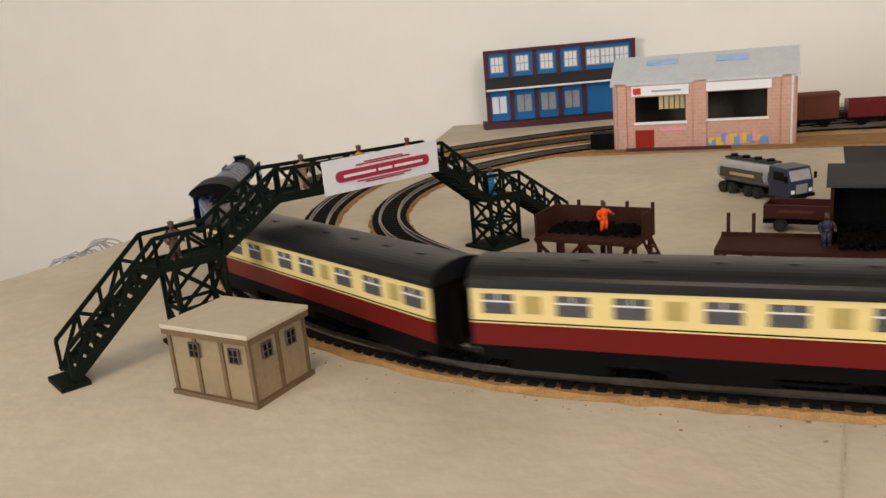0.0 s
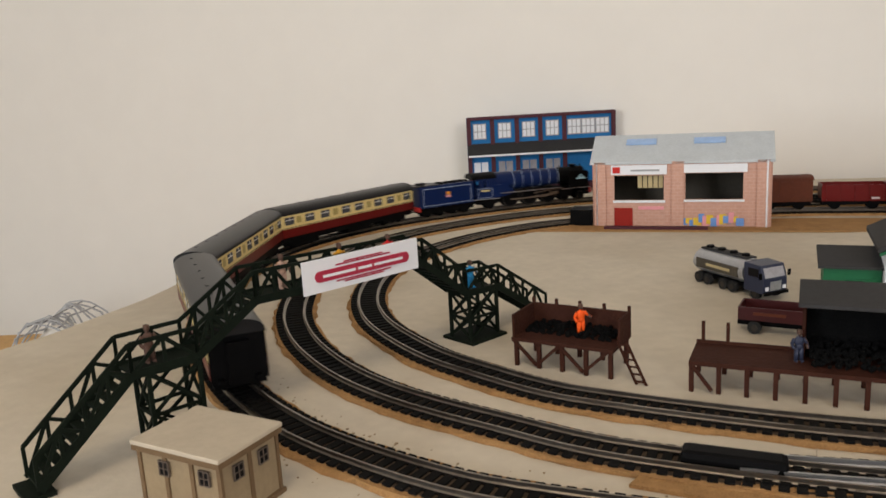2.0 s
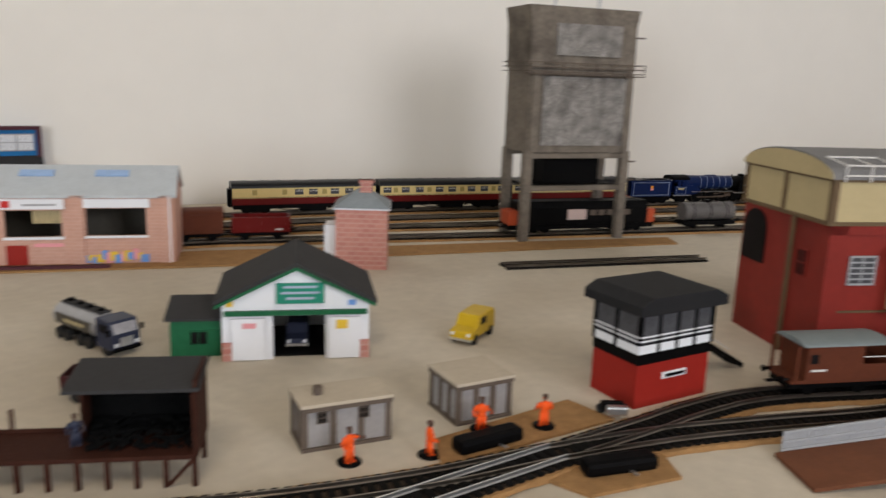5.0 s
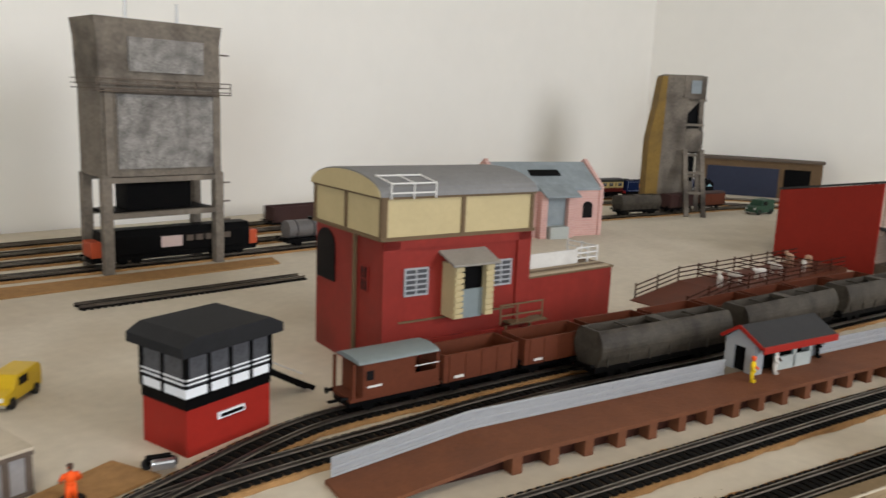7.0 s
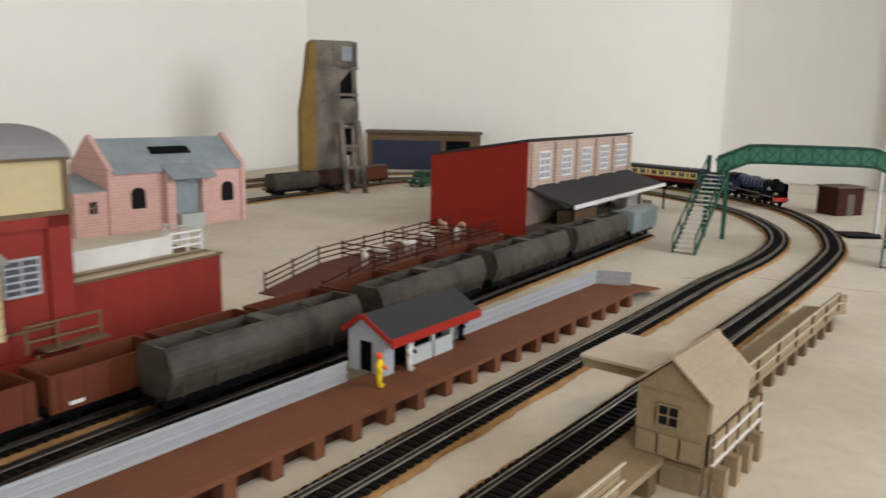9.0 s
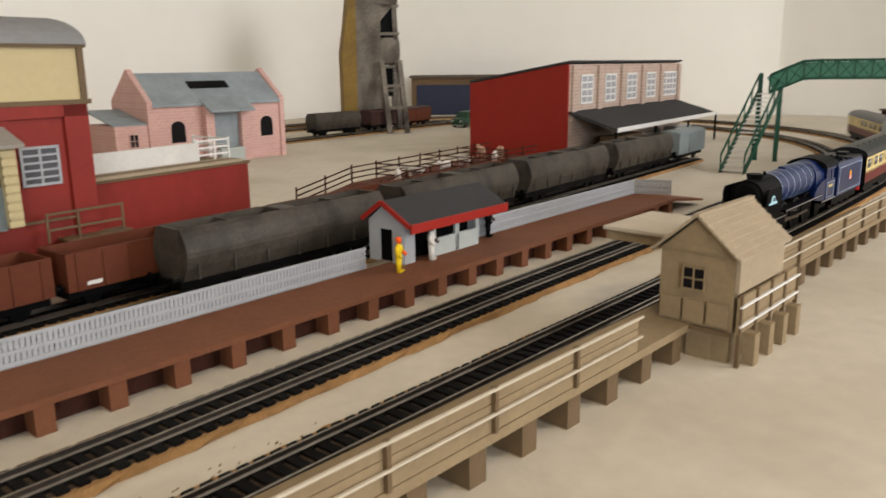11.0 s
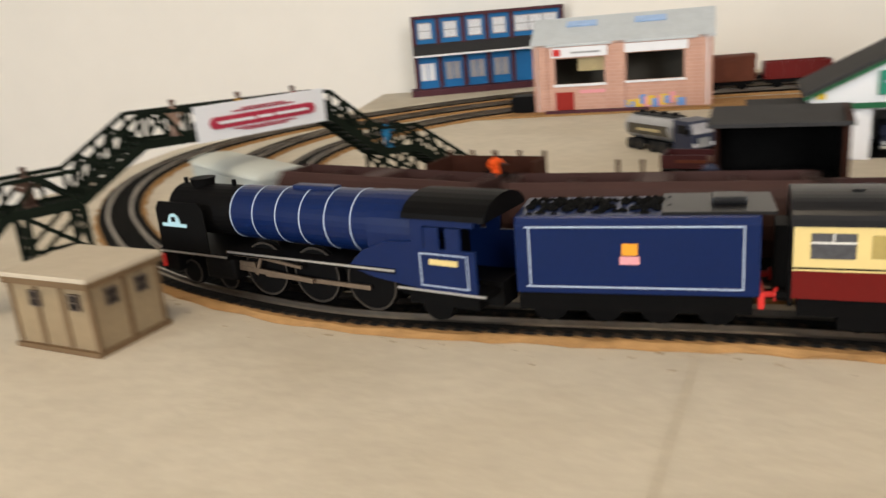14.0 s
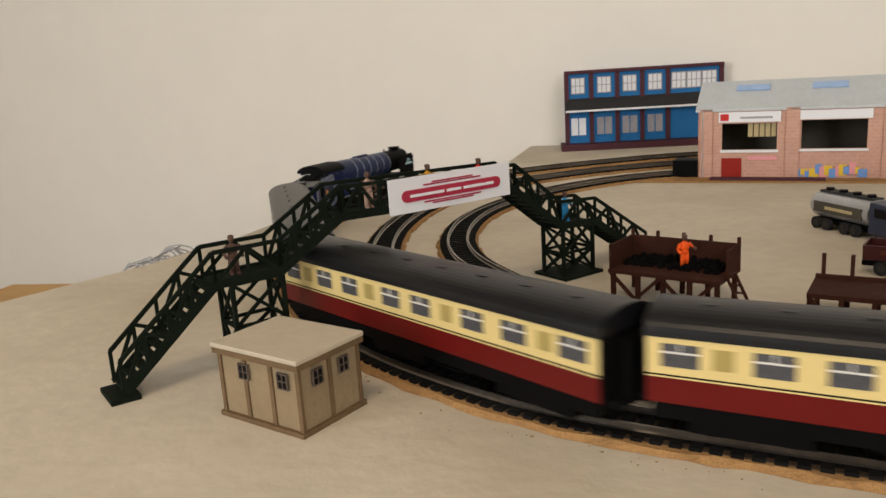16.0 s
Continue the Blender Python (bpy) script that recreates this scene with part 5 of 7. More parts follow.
# ---- platforms ----
def picket(parent, u0, u1, v, z0, z1, h, m, boards=True, posts=0.03):
    """A railed fence along a platform, from u0 to u1 at v."""
    n = max(1, round(abs(u1 - u0) / 0.095))
    for i in range(n):
        a, b = u0 + (u1 - u0) * i / n, u0 + (u1 - u0) * (i + 1) / n
        za, zb = z0 + (z1 - z0) * i / n, z0 + (z1 - z0) * (i + 1) / n
        bm = B()
        for f in (0.12, 0.5, 0.95):
            bar(bm, (a, v, za + h * f), (b, v, zb + h * f), 0.001, 0.0016)
        k = int(abs(b - a) / 0.0024)
        for j in range(k if boards else 0):
            f = (j + 0.5) / k
            bar(bm, (a + (b - a) * f, v + 0.0006, za + (zb - za) * f), (a + (b - a) * f, v + 0.0006, za + (zb - za) * f + h * 0.97), 0.0008, 0.0019)
        part("fence_panel", bm, m, parent, "pale grey picket fence panel")


def platform_one():
    ob = thing("platform", pose(0.594, 0.226, 0, 0, 0, -24.2), "long brown station platform with grey fence on timber supports", "platform")
    z, w = 0.0155, 0.044
    u1, u2, u3 = 0.105, 0.735, 0.80
    bm = B()
    prism(bm, [(0, 0.0005), (u1, z - 0.003), (u2, z - 0.003), (u3, 0.004), (u3, 0.006), (u2, z), (u1, z), (0, 0.003)], 0.0, w, "y")
    part("deck", bm, M_PLATBROWN, ob, "brown stained deck")
    bm = B()
    prism(bm, [(0.02, 0), (u1, 0), (u2, 0), (u2, z - 0.003), (u1, z - 0.003), (0.02, 0.002)], 0.011, 0.013, "y")
    part("face", bm, M_DARKWOOD, ob)
    for i in range(21):
        plain("support", ob, M_PLATBROWN, u1 + 0.01 + i * (u2 - u1 - 0.02) / 20, 0.006, 0, 0.008, 0.010, z - 0.003)
    picket(ob, 0.004, u1, w, 0.003, z, 0.014, M_FENCEGREY)
    picket(ob, u1, 0.365, w, z, z, 0.014, M_FENCEGREY)
    picket(ob, 0.465, u2, w, z, z, 0.014, M_FENCEGREY)
    bm = B()
    for f in (0.12, 0.5, 0.95):
        bar(bm, (u2, w, z + 0.014 * f), (u2 + 0.014, 0.012, z + 0.014 * f), 0.001, 0.0016)
    for k in range(14):
        f = (k + 0.5) / 14
        box(bm, u2 + 0.014 * f, w + (0.012 - w) * f, z, 0.0008, 0.0019, 0.0136)
    part("fence_panel", bm, M_FENCEGREY, ob)
    return ob


platform_one()


def shelter():
    ob = thing("platform_shelter", pose(0.9605, 0.0965, 0.0155, 0, 0, -24.2), "small grey platform shelter with red fascia and grey roof", "platform shelter")
    w, d = 0.078, 0.030
    for a, b, lo, hi in ((0, 0.010, 0, 0.027), (0.026, 0.031, 0, 0.027), (0.031, w, 0, 0.012), (0.031, w, 0.022, 0.027), (w - 0.003, w, 0, 0.027), (0.052, 0.056, 0, 0.027)):
        plain("front_wall", ob, M_VANGREY if a > 0.02 else M_FENCEGREY, (a + b) / 2, 0.0, lo, b - a, 0.002, hi - lo)
    bm = B()
    prism(bm, [(0, 0), (0.009, 0), (0.009, 0.022), (0.021, 0.022), (0.021, 0), (d, 0), (d, 0.027), (d / 2, 0.039), (0, 0.027)], -0.001, 0.001, "x")
    part("end_wall", bm, M_FENCEGREY, ob, "grey gable end with a doorway")
    plain("end_wall", ob, M_FENCEGREY, w, d / 2, 0, 0.002, d, 0.027)
    plain("back_wall", ob, M_FENCEGREY, w / 2, d, 0, w, 0.002, 0.027)
    plain("interior", ob, M_BLACK, w / 2, d * 0.6, 0, w - 0.004, d * 0.7, 0.026)
    for s in (0, 1):
        bm = B()
        yy = -0.010 if s == 0 else d + 0.003
        z = 0.0255 if s == 0 else 0.0265
        prism(bm, [(yy, z), (d / 2, 0.039), (d / 2, 0.041), (yy, z + 0.002)], -0.004, w + 0.022, "x")
        part("roof", bm, M_ROOFFELT, ob, "dark grey felt roof slope")
    plain("fascia", ob, M_BOXRED, w / 2 + 0.009, -0.0106, 0.0220, w + 0.026, 0.0014, 0.006, "bright red fascia board")
    bm = B()
    bar(bm, (-0.0045, -0.010, 0.0265), (-0.0045, d / 2, 0.040), 0.0014, 0.003)
    bar(bm, (-0.0045, d + 0.003, 0.0275), (-0.0045, d / 2, 0.040), 0.0014, 0.003)
    part("bargeboard", bm, M_BOXRED, ob, "red bargeboard")
    return ob


shelter()


M_PALETAN = mat("pale_tan_rail", (0.50, 0.43, 0.33), 0.7, vary=0.12, scale=60)


def platform_two():
    ob = thing("platform", pose(0.5535, 0.0805, 0, 0, 0, -26.2), "tan plywood platform with white rails on square supports", "platform")
    z, w = 0.0175, 0.028
    u1, u2, u3 = 0.105, 0.75, 0.79
    bm = B()
    prism(bm, [(0, 0.0005), (u1, z - 0.004), (u2, z - 0.004), (u3, 0.006), (u3, 0.009), (u2, z), (u1, z), (0, 0.005)], 0.0, w, "y")
    part("deck", bm, M_PLYWOOD, ob)
    for i in range(24):
        plain("support", ob, M_BROWNTRIM, 0.05 + i * (u2 - 0.06) / 23, 0.010, 0, 0.009, 0.018, 0.008 if i < 2 else z - 0.004)
    for a, b, za, zb in ((0.006, u1, 0.004, z), (u1, 0.31, z, z), (0.42, u2, z, z), (u2, u3, z, 0.009)):
        n = max(1, round((b - a) / 0.05))
        for i in range(n):
            f, g = i / n, (i + 1) / n
            p, q = (a + (b - a) * f, za + (zb - za) * f), (a + (b - a) * g, za + (zb - za) * g)
            for j in range(3):
                bm = B()
                bar(bm, (p[0], 0.001, p[1] + 0.0028 + j * 0.0054), (q[0] - 0.001, 0.001, q[1] + 0.0028 + j * 0.0054), 0.0014, 0.0050)
                part("fence_board", bm, M_PLYWOOD, ob)
            for up in (0.0075, 0.0165):
                bm = B()
                bar(bm, (p[0], -0.0012, p[1] + up), (q[0], -0.0012, q[1] + up), 0.0011, 0.0009)
                part("rail", bm, M_PALETAN, ob)
            plain("post", ob, M_BROWNTRIM, p[0], -0.0004, p[1], 0.0018, 0.0020, 0.017)
    return ob


platform_two()


def cabin():
    ob = thing("platform_cabin", pose(0.8690, -0.0970, 0, 0, 0, -26.2), "tan plywood signal cabin with a scribed gable roof", "cabin")
    w, d, z0, e, a = 0.058, 0.037, 0.016, 0.0545, 0.070
    plain("base", ob, M_PLYWOOD, w / 2, d / 2, 0, w - 0.006, d - 0.004, z0, "plywood lower storey")
    plain("base_door", ob, M_PLYWOOD, -0.0 + 0.0022, d * 0.45, 0, 0.001, 0.012, z0 - 0.002)
    plain("wall", ob, M_PLYWOOD, w / 2, d / 2, z0, w, d, e - z0)
    for x in (0, w):
        bm = B()
        prism(bm, [(0, e - 0.001), (d, e - 0.001), (d / 2, a)], x - 0.001, x + 0.001, "x")
        part("gable", bm, M_PLYWOOD, ob)
    window_pane(ob, -0.0008, d * 0.52, z0 + 0.019, 0.011, 0.011, M_PANE, M_PLYWOOD, -90)
    for i in range(3):
        plain("panel", ob, M_PLYWOOD, -0.0012, d * (0.18 + 0.32 * i), z0 + 0.003, 0.0014, 0.010, 0.011)
    for s in (0, 1):
        for i in range(8):
            f0, f1 = i / 8, (i + 1) / 8
            y0, y1 = (-0.004, d / 2) if s == 0 else (d + 0.004, d / 2)
            zz0, zz1 = e - 0.003, a + 0.001
            bm = B()
            prism(bm, [(y0 + (y1 - y0) * f0, zz0 + (zz1 - zz0) * f0), (y0 + (y1 - y0) * f1, zz0 + (zz1 - zz0) * f1), (y0 + (y1 - y0) * f1, zz0 + (zz1 - zz0) * f1 + 0.0011), (y0 + (y1 - y0) * f0, zz0 + (zz1 - zz0) * f0 + 0.0018)], -0.004, w + 0.004, "x")
            part("roof_board", bm, M_PLYROOF, ob)
    plain("ridge", ob, M_PLYROOF, w / 2, d / 2, a + 0.001, w + 0.009, 0.003, 0.0016)
    plain("awning", ob, M_HUTROOF, w * 0.55 + 0.014, d + 0.020, 0.0535, w * 0.95, 0.048, 0.0018, "flat pale plywood awning")
    plain("awning_fascia", ob, M_PLYWOOD, w * 0.55 + 0.014, d + 0.020, 0.0480, w * 0.95 - 0.003, 0.045, 0.0055)
    plain("skirt_wall", ob, M_PLYROOF, w / 2, -0.0012, 0.036, w - 0.001, 0.0022, 0.0165, "pale bowed side wall")
    for k in range(3):
        plain("fence_board", ob, M_PLYWOOD, w * 0.68, -0.0028, 0.0165 + k * 0.0062, w * 1.36, 0.0014, 0.0058)
    for k in (0.0205, 0.0300):
        bm = B()
        bar(bm, (0, -0.0042, k), (w * 1.36, -0.0042, k), 0.0012, 0.0011)
        part("rail", bm, M_WHITERAIL, ob)
    for i in range(5):
        plain("post", ob, M_BROWNTRIM, w * (0.02 + 0.33 * i), -0.0034, 0.0, 0.0020, 0.0020, 0.0355)
    for i in range(4):
        plain("support", ob, M_PLYWOOD, w * (0.18 + 0.33 * i), -0.006, 0.0, 0.006, 0.006, 0.0160)
    plain("sill_beam", ob, M_BROWNTRIM, -0.001, d / 2, z0 - 0.0008, 0.0024, d, 0.0020)
    return ob


cabin()


# ---- cattle dock, green footbridge and far clutter ----
def cattle_dock():
    ob = thing("cattle_dock", pose(1.18, 0.228, 0, 0, 0, -17), "dark brown railed cattle dock with pens", "cattle dock")
    L, d = 0.42, 0.075
    bm = B()
    prism(bm, [(0, 0), (L, 0), (L, 0.015), (0.10, 0.015), (0, 0.001)], 0, d, "y")
    part("deck", bm, M_WAGONRED, ob, "red-brown sloping deck")
    for y in (0, d):
        for i in range(9):
            u0, u1 = 0.01 + i * (L - 0.02) / 9, 0.01 + (i + 1) * (L - 0.02) / 9
            z0, z1 = min(0.015, u0 * 0.15), min(0.015, u1 * 0.15)
            bm = B()
            for k in (0.005, 0.011, 0.017):
                bar(bm, (u0, y, z0 + k), (u1, y, z1 + k), 0.001, 0.0014)
            bar(bm, (u0, y, z0), (u0, y, z0 + 0.020), 0.0014, 0.0014)
            part("fence_panel", bm, M_DARKWOOD, ob)
    for u in (0.14, 0.24, 0.33):
        bm = B()
        for k in (0.005, 0.011, 0.017):
            bar(bm, (u, 0, 0.015 + k), (u, d, 0.015 + k), 0.001, 0.0014)
        part("pen_rail", bm, M_DARKWOOD, ob)
    return ob


cattle_dock()


def beast(x, y, rz, m, s=1.0, z=0.0152, label="small black and white toy cow in the pen", cat="toy cow"):
    ob = thing(cat.replace(" ", "_"), pose(x, y, z, 0, 0, rz), label, cat, "toy animals in the cattle pens")
    bm = B()
    ball(bm, 0, 0, 0.011 * s, 0.011 * s, 0.004 * s, 0.0045 * s)
    part("body", bm, m, ob, smooth=True)
    bm = B()
    ball(bm, 0.012 * s, 0, 0.014 * s, 0.004 * s, 0.0022 * s, 0.0026 * s, 8, 6)
    part("head", bm, m, ob, smooth=True)
    for sx in (-0.007, 0.007):
        for sy in (-0.002, 0.002):
            bm = B()
            rod(bm, (sx * s, sy * s, 0), (sx * s, sy * s, 0.009 * s), 0.0010 * s, 6)
            part("leg", bm, m, ob)


for x, y, rz in ((1.33, 0.265, 20), (1.42, 0.235, 150), (1.47, 0.225, 60), (1.53, 0.20, 10), (1.365, 0.255, 80)):
    beast(x - 0.03, y - 0.047, rz, M_COWWHITE)
for x, y, rz in ((1.565, 0.20, 200), (1.56, 0.225, 30)):
    beast(x - 0.03, y - 0.047, rz, M_PIG, 1.2, 0.0152, "small pale brown toy cow in the pen")


def green_bridge():
    ob = thing("footbridge", pose(0, 0, 0), "green arched station footbridge with lattice panels and white-edged stairs", "footbridge")
    A, C = Vector((1.715, -0.20, 0)), Vector((1.690, -0.450, 0))
    d = (C - A).normalized()
    n = Vector((d.y, -d.x, 0))
    L = (C - A).length
    zdeck = lambda f: 0.098 + 0.020 * min(1, math.sin(math.pi * f) * 1.9)
    for s in (-1, 1):
        k = 12
        off = n * (s * 0.014)
        for i in range(k):
            f, g = i / k, (i + 1) / k
            p, q = A + d * L * f + off, A + d * L * g + off
            z0, z1 = zdeck(f), zdeck(g)
            bm = B()
            bar(bm, (p.x, p.y, z0 + 0.012), (q.x, q.y, z1 + 0.012), 0.0008, 0.020)
            part("panel", bm, M_BRIDGEPALE, ob, "pale green lattice panel")
            bm = B()
            for h in (0.0, 0.024):
                bar(bm, (p.x, p.y, z0 + h), (q.x, q.y, z1 + h), 0.003, 0.0035)
            bar(bm, (p.x, p.y, z0), (p.x, p.y, z0 + 0.025), 0.002, 0.002)
            bar(bm, (p.x, p.y, z0), (q.x, q.y, z1 + 0.024), 0.0016, 0.0012)
            bar(bm, (q.x, q.y, z1), (p.x, p.y, z0 + 0.024), 0.0016, 0.0012)
            part("girder", bm, M_BRIDGEGREEN, ob)
    bm = B()
    for i in range(12):
        p, q = A + d * L * i / 12, A + d * L * (i + 1) / 12
        bar(bm, (p.x, p.y, zdeck(i / 12) - 0.001), (q.x, q.y, zdeck((i + 1) / 12) - 0.001), 0.028, 0.0015)
    part("walkway", bm, M_BRIDGEGREEN, ob)
    for top, foot in ((A, Vector((1.567, -0.146, 0))), (C, Vector((1.540, -0.398, 0)))):
        e = (foot - top)
        nn = Vector((e.y, -e.x, 0)).normalized()
        bm = B()
        k = 18
        for i in range(k):
            p = top + e * (i + 0.5) / k
            box(bm, p.x, p.y, 0.098 * (1 - (i + 0.5) / k), 0.006, 0.028, 0.0014, math.degrees(math.atan2(e.y, e.x)))
        part("treads", bm, M_WHITERAIL, ob, "white-edged stair treads")
        for s in (-1, 1):
            off = nn * (s * 0.015)
            a, b = top + off, foot + off
            bm = B()
            bar(bm, (a.x, a.y, 0.098), (b.x, b.y, 0.001), 0.0015, 0.009)
            bar(bm, (a.x, a.y, 0.122), (b.x, b.y, 0.024), 0.0015, 0.003)
            for i in range(6):
                p = a + (b - a) * i / 5
                z = 0.098 * (1 - i / 5)
                bar(bm, (p.x, p.y, z), (p.x, p.y, z + 0.025), 0.0018, 0.0018)
            part("stair_side", bm, M_BRIDGEGREEN, ob)
        for s in (-1, 1):
            q = top + nn * (s * 0.014) - e.normalized() * 0.004
            bm = B()
            box(bm, q.x, q.y, 0, 0.006, 0.006, 0.125)
            part("post", bm, M_BRIDGEGREEN, ob)
    return ob


green_bridge()


def semaphore(x, y, h, label):
    ob = thing("signal_post", pose(x, y, 0), label, "signal", "lineside signals")
    plain("foot", ob, M_BLACK, 0, 0, 0, 0.02, 0.012, 0.002)
    bm = B()
    rod(bm, (0, 0, 0.002), (0, 0, h), 0.0022, 8)
    part("post", bm, M_WHITERAIL, ob, "pale grey post")
    bm = B()
    bar(bm, (0, -0.003, h * 0.9), (0, -0.032, h * 0.97), 0.001, 0.006)
    part("arm", bm, M_BLACK, ob)
    bm = B()
    rod(bm, (0, 0, h), (0, 0, h + 0.008), 0.0016, 8, 0.0002)
    part("finial", bm, M_BLACK, ob)
    bm = B()
    for s in (-0.002, 0.002):
        bar(bm, (0.004, s, 0.002), (0.004, s, h * 0.9), 0.0008, 0.0008)
    part("ladder", bm, M_SILVER, ob)


semaphore(1.83, -0.462, 0.155, "tall pale signal post with a black raised arm")
plain("barrow_crossing", None, M_BLACK, 1.81, -0.43, 0.0, 0.05, 0.05, 0.004, "", 10)
tagged(bpy.data.objects["barrow_crossing"], "flat black timber crossing beside the curve", "crossing")
ob = thing("lineside_hut", pose(2.09, -0.475, 0, 0, 0, -60), "small dark brown hut beside the far curve", "hut", "flat-roofed huts")
plain("body", ob, M_DARKWOOD, 0, 0, 0, 0.062, 0.05, 0.052)
plain("roof", ob, M_BATTEN, 0, 0, 0.052, 0.068, 0.056, 0.003)
plain("door", ob, M_BATTEN, 0.0, -0.0255, 0, 0.016, 0.001, 0.040)


M_CRUMB = mat("cork_crumbs", (0.28, 0.20, 0.12), 0.9, vary=0.6, scale=150)
M_JOINT = mat("worn_joint", (0.50, 0.435, 0.335), 0.9, vary=0.5, scale=90)


# ---- road vehicles ----
def road_wheel(parent, x, y, r=0.0058, w=0.0042):
    bm = B()
    wheel_disc(bm, 0, 0, 0, r, w, 16)
    tyre = part("wheel", bm, M_TYRE, parent)
    tyre.matrix_basis = pose(x, y, r)
    bm = B()
    wheel_disc(bm, 0, 0, 0, r * 0.5, w + 0.0008, 12)
    part("hub", bm, M_TYREDARK, tyre)


def tanker():
    ob = thing("tanker_lorry", pose(0.2695, 0.652, 0, 0, 0, -65) @ Matrix.Scale(0.85, 4), "navy cabbed tanker lorry with a silver tank", "lorry")
    plain("chassis", ob, M_BLACK, -0.004, 0, 0.006, 0.098, 0.016, 0.004)
    bm = B()
    pts = [(0.0145 * math.cos(a) * (1.0 if abs(math.cos(a)) < 0.9 else 1.02), 0.0225 + 0.0125 * math.sin(a)) for a in [2 * math.pi * i / 24 for i in range(24)]]
    prism(bm, pts, -0.053, 0.018, "x")
    part("tank", bm, M_TANKGREY, ob, "silver grey oval tank", bevel=0.0)
    for s in (-1, 1):
        plain("side_panel", ob, M_DARKPANEL, -0.018, s * 0.0143, 0.017, 0.060, 0.0016, 0.010, "dark olive lettered panel")
        plain("lettering_bar", ob, M_CREAMTANK, -0.016, s * 0.0152, 0.0205, 0.034, 0.0006, 0.0028)
    plain("walkway", ob, M_ROOFFELT, -0.018, 0, 0.0345, 0.066, 0.012, 0.0016)
    for i in range(4):
        bm = B()
        rod(bm, (-0.044 + i * 0.017, 0, 0.036), (-0.044 + i * 0.017, 0, 0.0385), 0.0038, 12)
        part("hatch", bm, M_BLACK, ob)
    bm = B()
    prism(bm, [(0.020, 0.007), (0.046, 0.007), (0.046, 0.021), (0.0415, 0.034), (0.020, 0.035)], -0.0145, 0.0145, "y")
    cab = part("cab", bm, M_NAVY, ob, "dark navy cab", bevel=0.0012)
    ws = plain("windscreen", cab, M_PANELIT, 0.0452, 0, 0.0222, 0.0012, 0.024, 0.0098)
    ws.rotation_euler = (0, radians(-19), 0)
    for s in (-1, 1):
        plain("side_window", cab, M_PANE, 0.033, s * 0.0145, 0.0225, 0.013, 0.001, 0.008)
        plain("mirror", cab, M_BLACK, 0.045, s * 0.0175, 0.022, 0.001, 0.003, 0.006)
        plain("headlamp", cab, M_WHITE, 0.0465, s * 0.0105, 0.0105, 0.001, 0.0036, 0.0034)
    plain("grille", cab, M_TANKGREY, 0.0463, 0, 0.010, 0.0012, 0.013, 0.0085)
    plain("bumper", cab, M_BLACK, 0.047, 0, 0.006, 0.002, 0.029, 0.003)
    for x in (-0.046, -0.033, -0.010, 0.003, 0.034):
        for s in (-1, 1):
            road_wheel(ob, x, s * 0.0118)
    return ob


tanker()


def open_lorry():
    ob = thing("open_lorry", pose(0.2665, 0.534, 0, 0, 0, -27) @ Matrix.Scale(0.82, 4), "maroon open lorry behind the loading dock", "lorry")
    plain("chassis", ob, M_BLACK, 0, 0, 0.006, 0.082, 0.014, 0.004)
    plain("bed", ob, M_LORRYRED, -0.012, 0, 0.0125, 0.055, 0.029, 0.002, "maroon load bed")
    for s in (-1, 1):
        plain("side_board", ob, M_LORRYRED, -0.012, s * 0.0140, 0.014, 0.055, 0.0014, 0.010)
    for x in (-0.039, 0.0155):
        plain("end_board", ob, M_LORRYRED, x, 0, 0.014, 0.0014, 0.028, 0.010)
    plain("lettering_bar", ob, M_WAGONRED, -0.014, -0.0149, 0.0175, 0.026, 0.0006, 0.0026)
    bm = B()
    prism(bm, [(0.017, 0.007), (0.041, 0.007), (0.041, 0.018), (0.037, 0.030), (0.017, 0.031)], -0.014, 0.014, "y")
    cab = part("cab", bm, M_LORRYRED, ob, "maroon cab", bevel=0.001)
    plain("windscreen", cab, M_PANELIT, 0.0405, 0, 0.0195, 0.0012, 0.023, 0.008)
    for s in (-1, 1):
        plain("side_window", cab, M_WHITE, 0.029, s * 0.0141, 0.0195, 0.012, 0.001, 0.0085)
    for x in (-0.026, 0.026):
        for s in (-1, 1):
            road_wheel(ob, x, s * 0.0115)
    return ob


open_lorry()


def small_van(x, y, rz, m, label, s=1.0):
    ob = thing("delivery_van", pose(x, y, 0, 0, 0, rz), label, "van")
    bm = B()
    prism(bm, [(-0.025 * s, 0.005), (0.025 * s, 0.005), (0.025 * s, 0.0125 * s), (0.0135 * s, 0.0145 * s), (0.008 * s, 0.0235 * s), (-0.022 * s, 0.0240 * s), (-0.025 * s, 0.021 * s)], -0.0105 * s, 0.0105 * s, "y")
    body = part("body", bm, m, ob, bevel=0.0014)
    ws = plain("windscreen", body, M_PANE, 0.0112 * s, 0, 0.0155 * s, 0.001, 0.018 * s, 0.0075 * s)
    ws.rotation_euler = (0, radians(-31), 0)
    for q in (-1, 1):
        plain("side_window", body, M_PANE, 0.001 * s, q * 0.0105 * s, 0.0150 * s, 0.011 * s, 0.0008, 0.0062 * s)
        plain("headlamp", body, M_WHITE, 0.0250 * s, q * 0.0075 * s, 0.0085 * s, 0.0008, 0.003 * s, 0.003 * s)
    plain("bumper", body, M_SILVER, 0.0255 * s, 0, 0.0045, 0.0014, 0.021 * s, 0.002)
    for wx in (-0.016, 0.016):
        for q in (-1, 1):
            road_wheel(ob, wx * s, q * 0.0092 * s, 0.0046 * s, 0.0032 * s)
    return ob


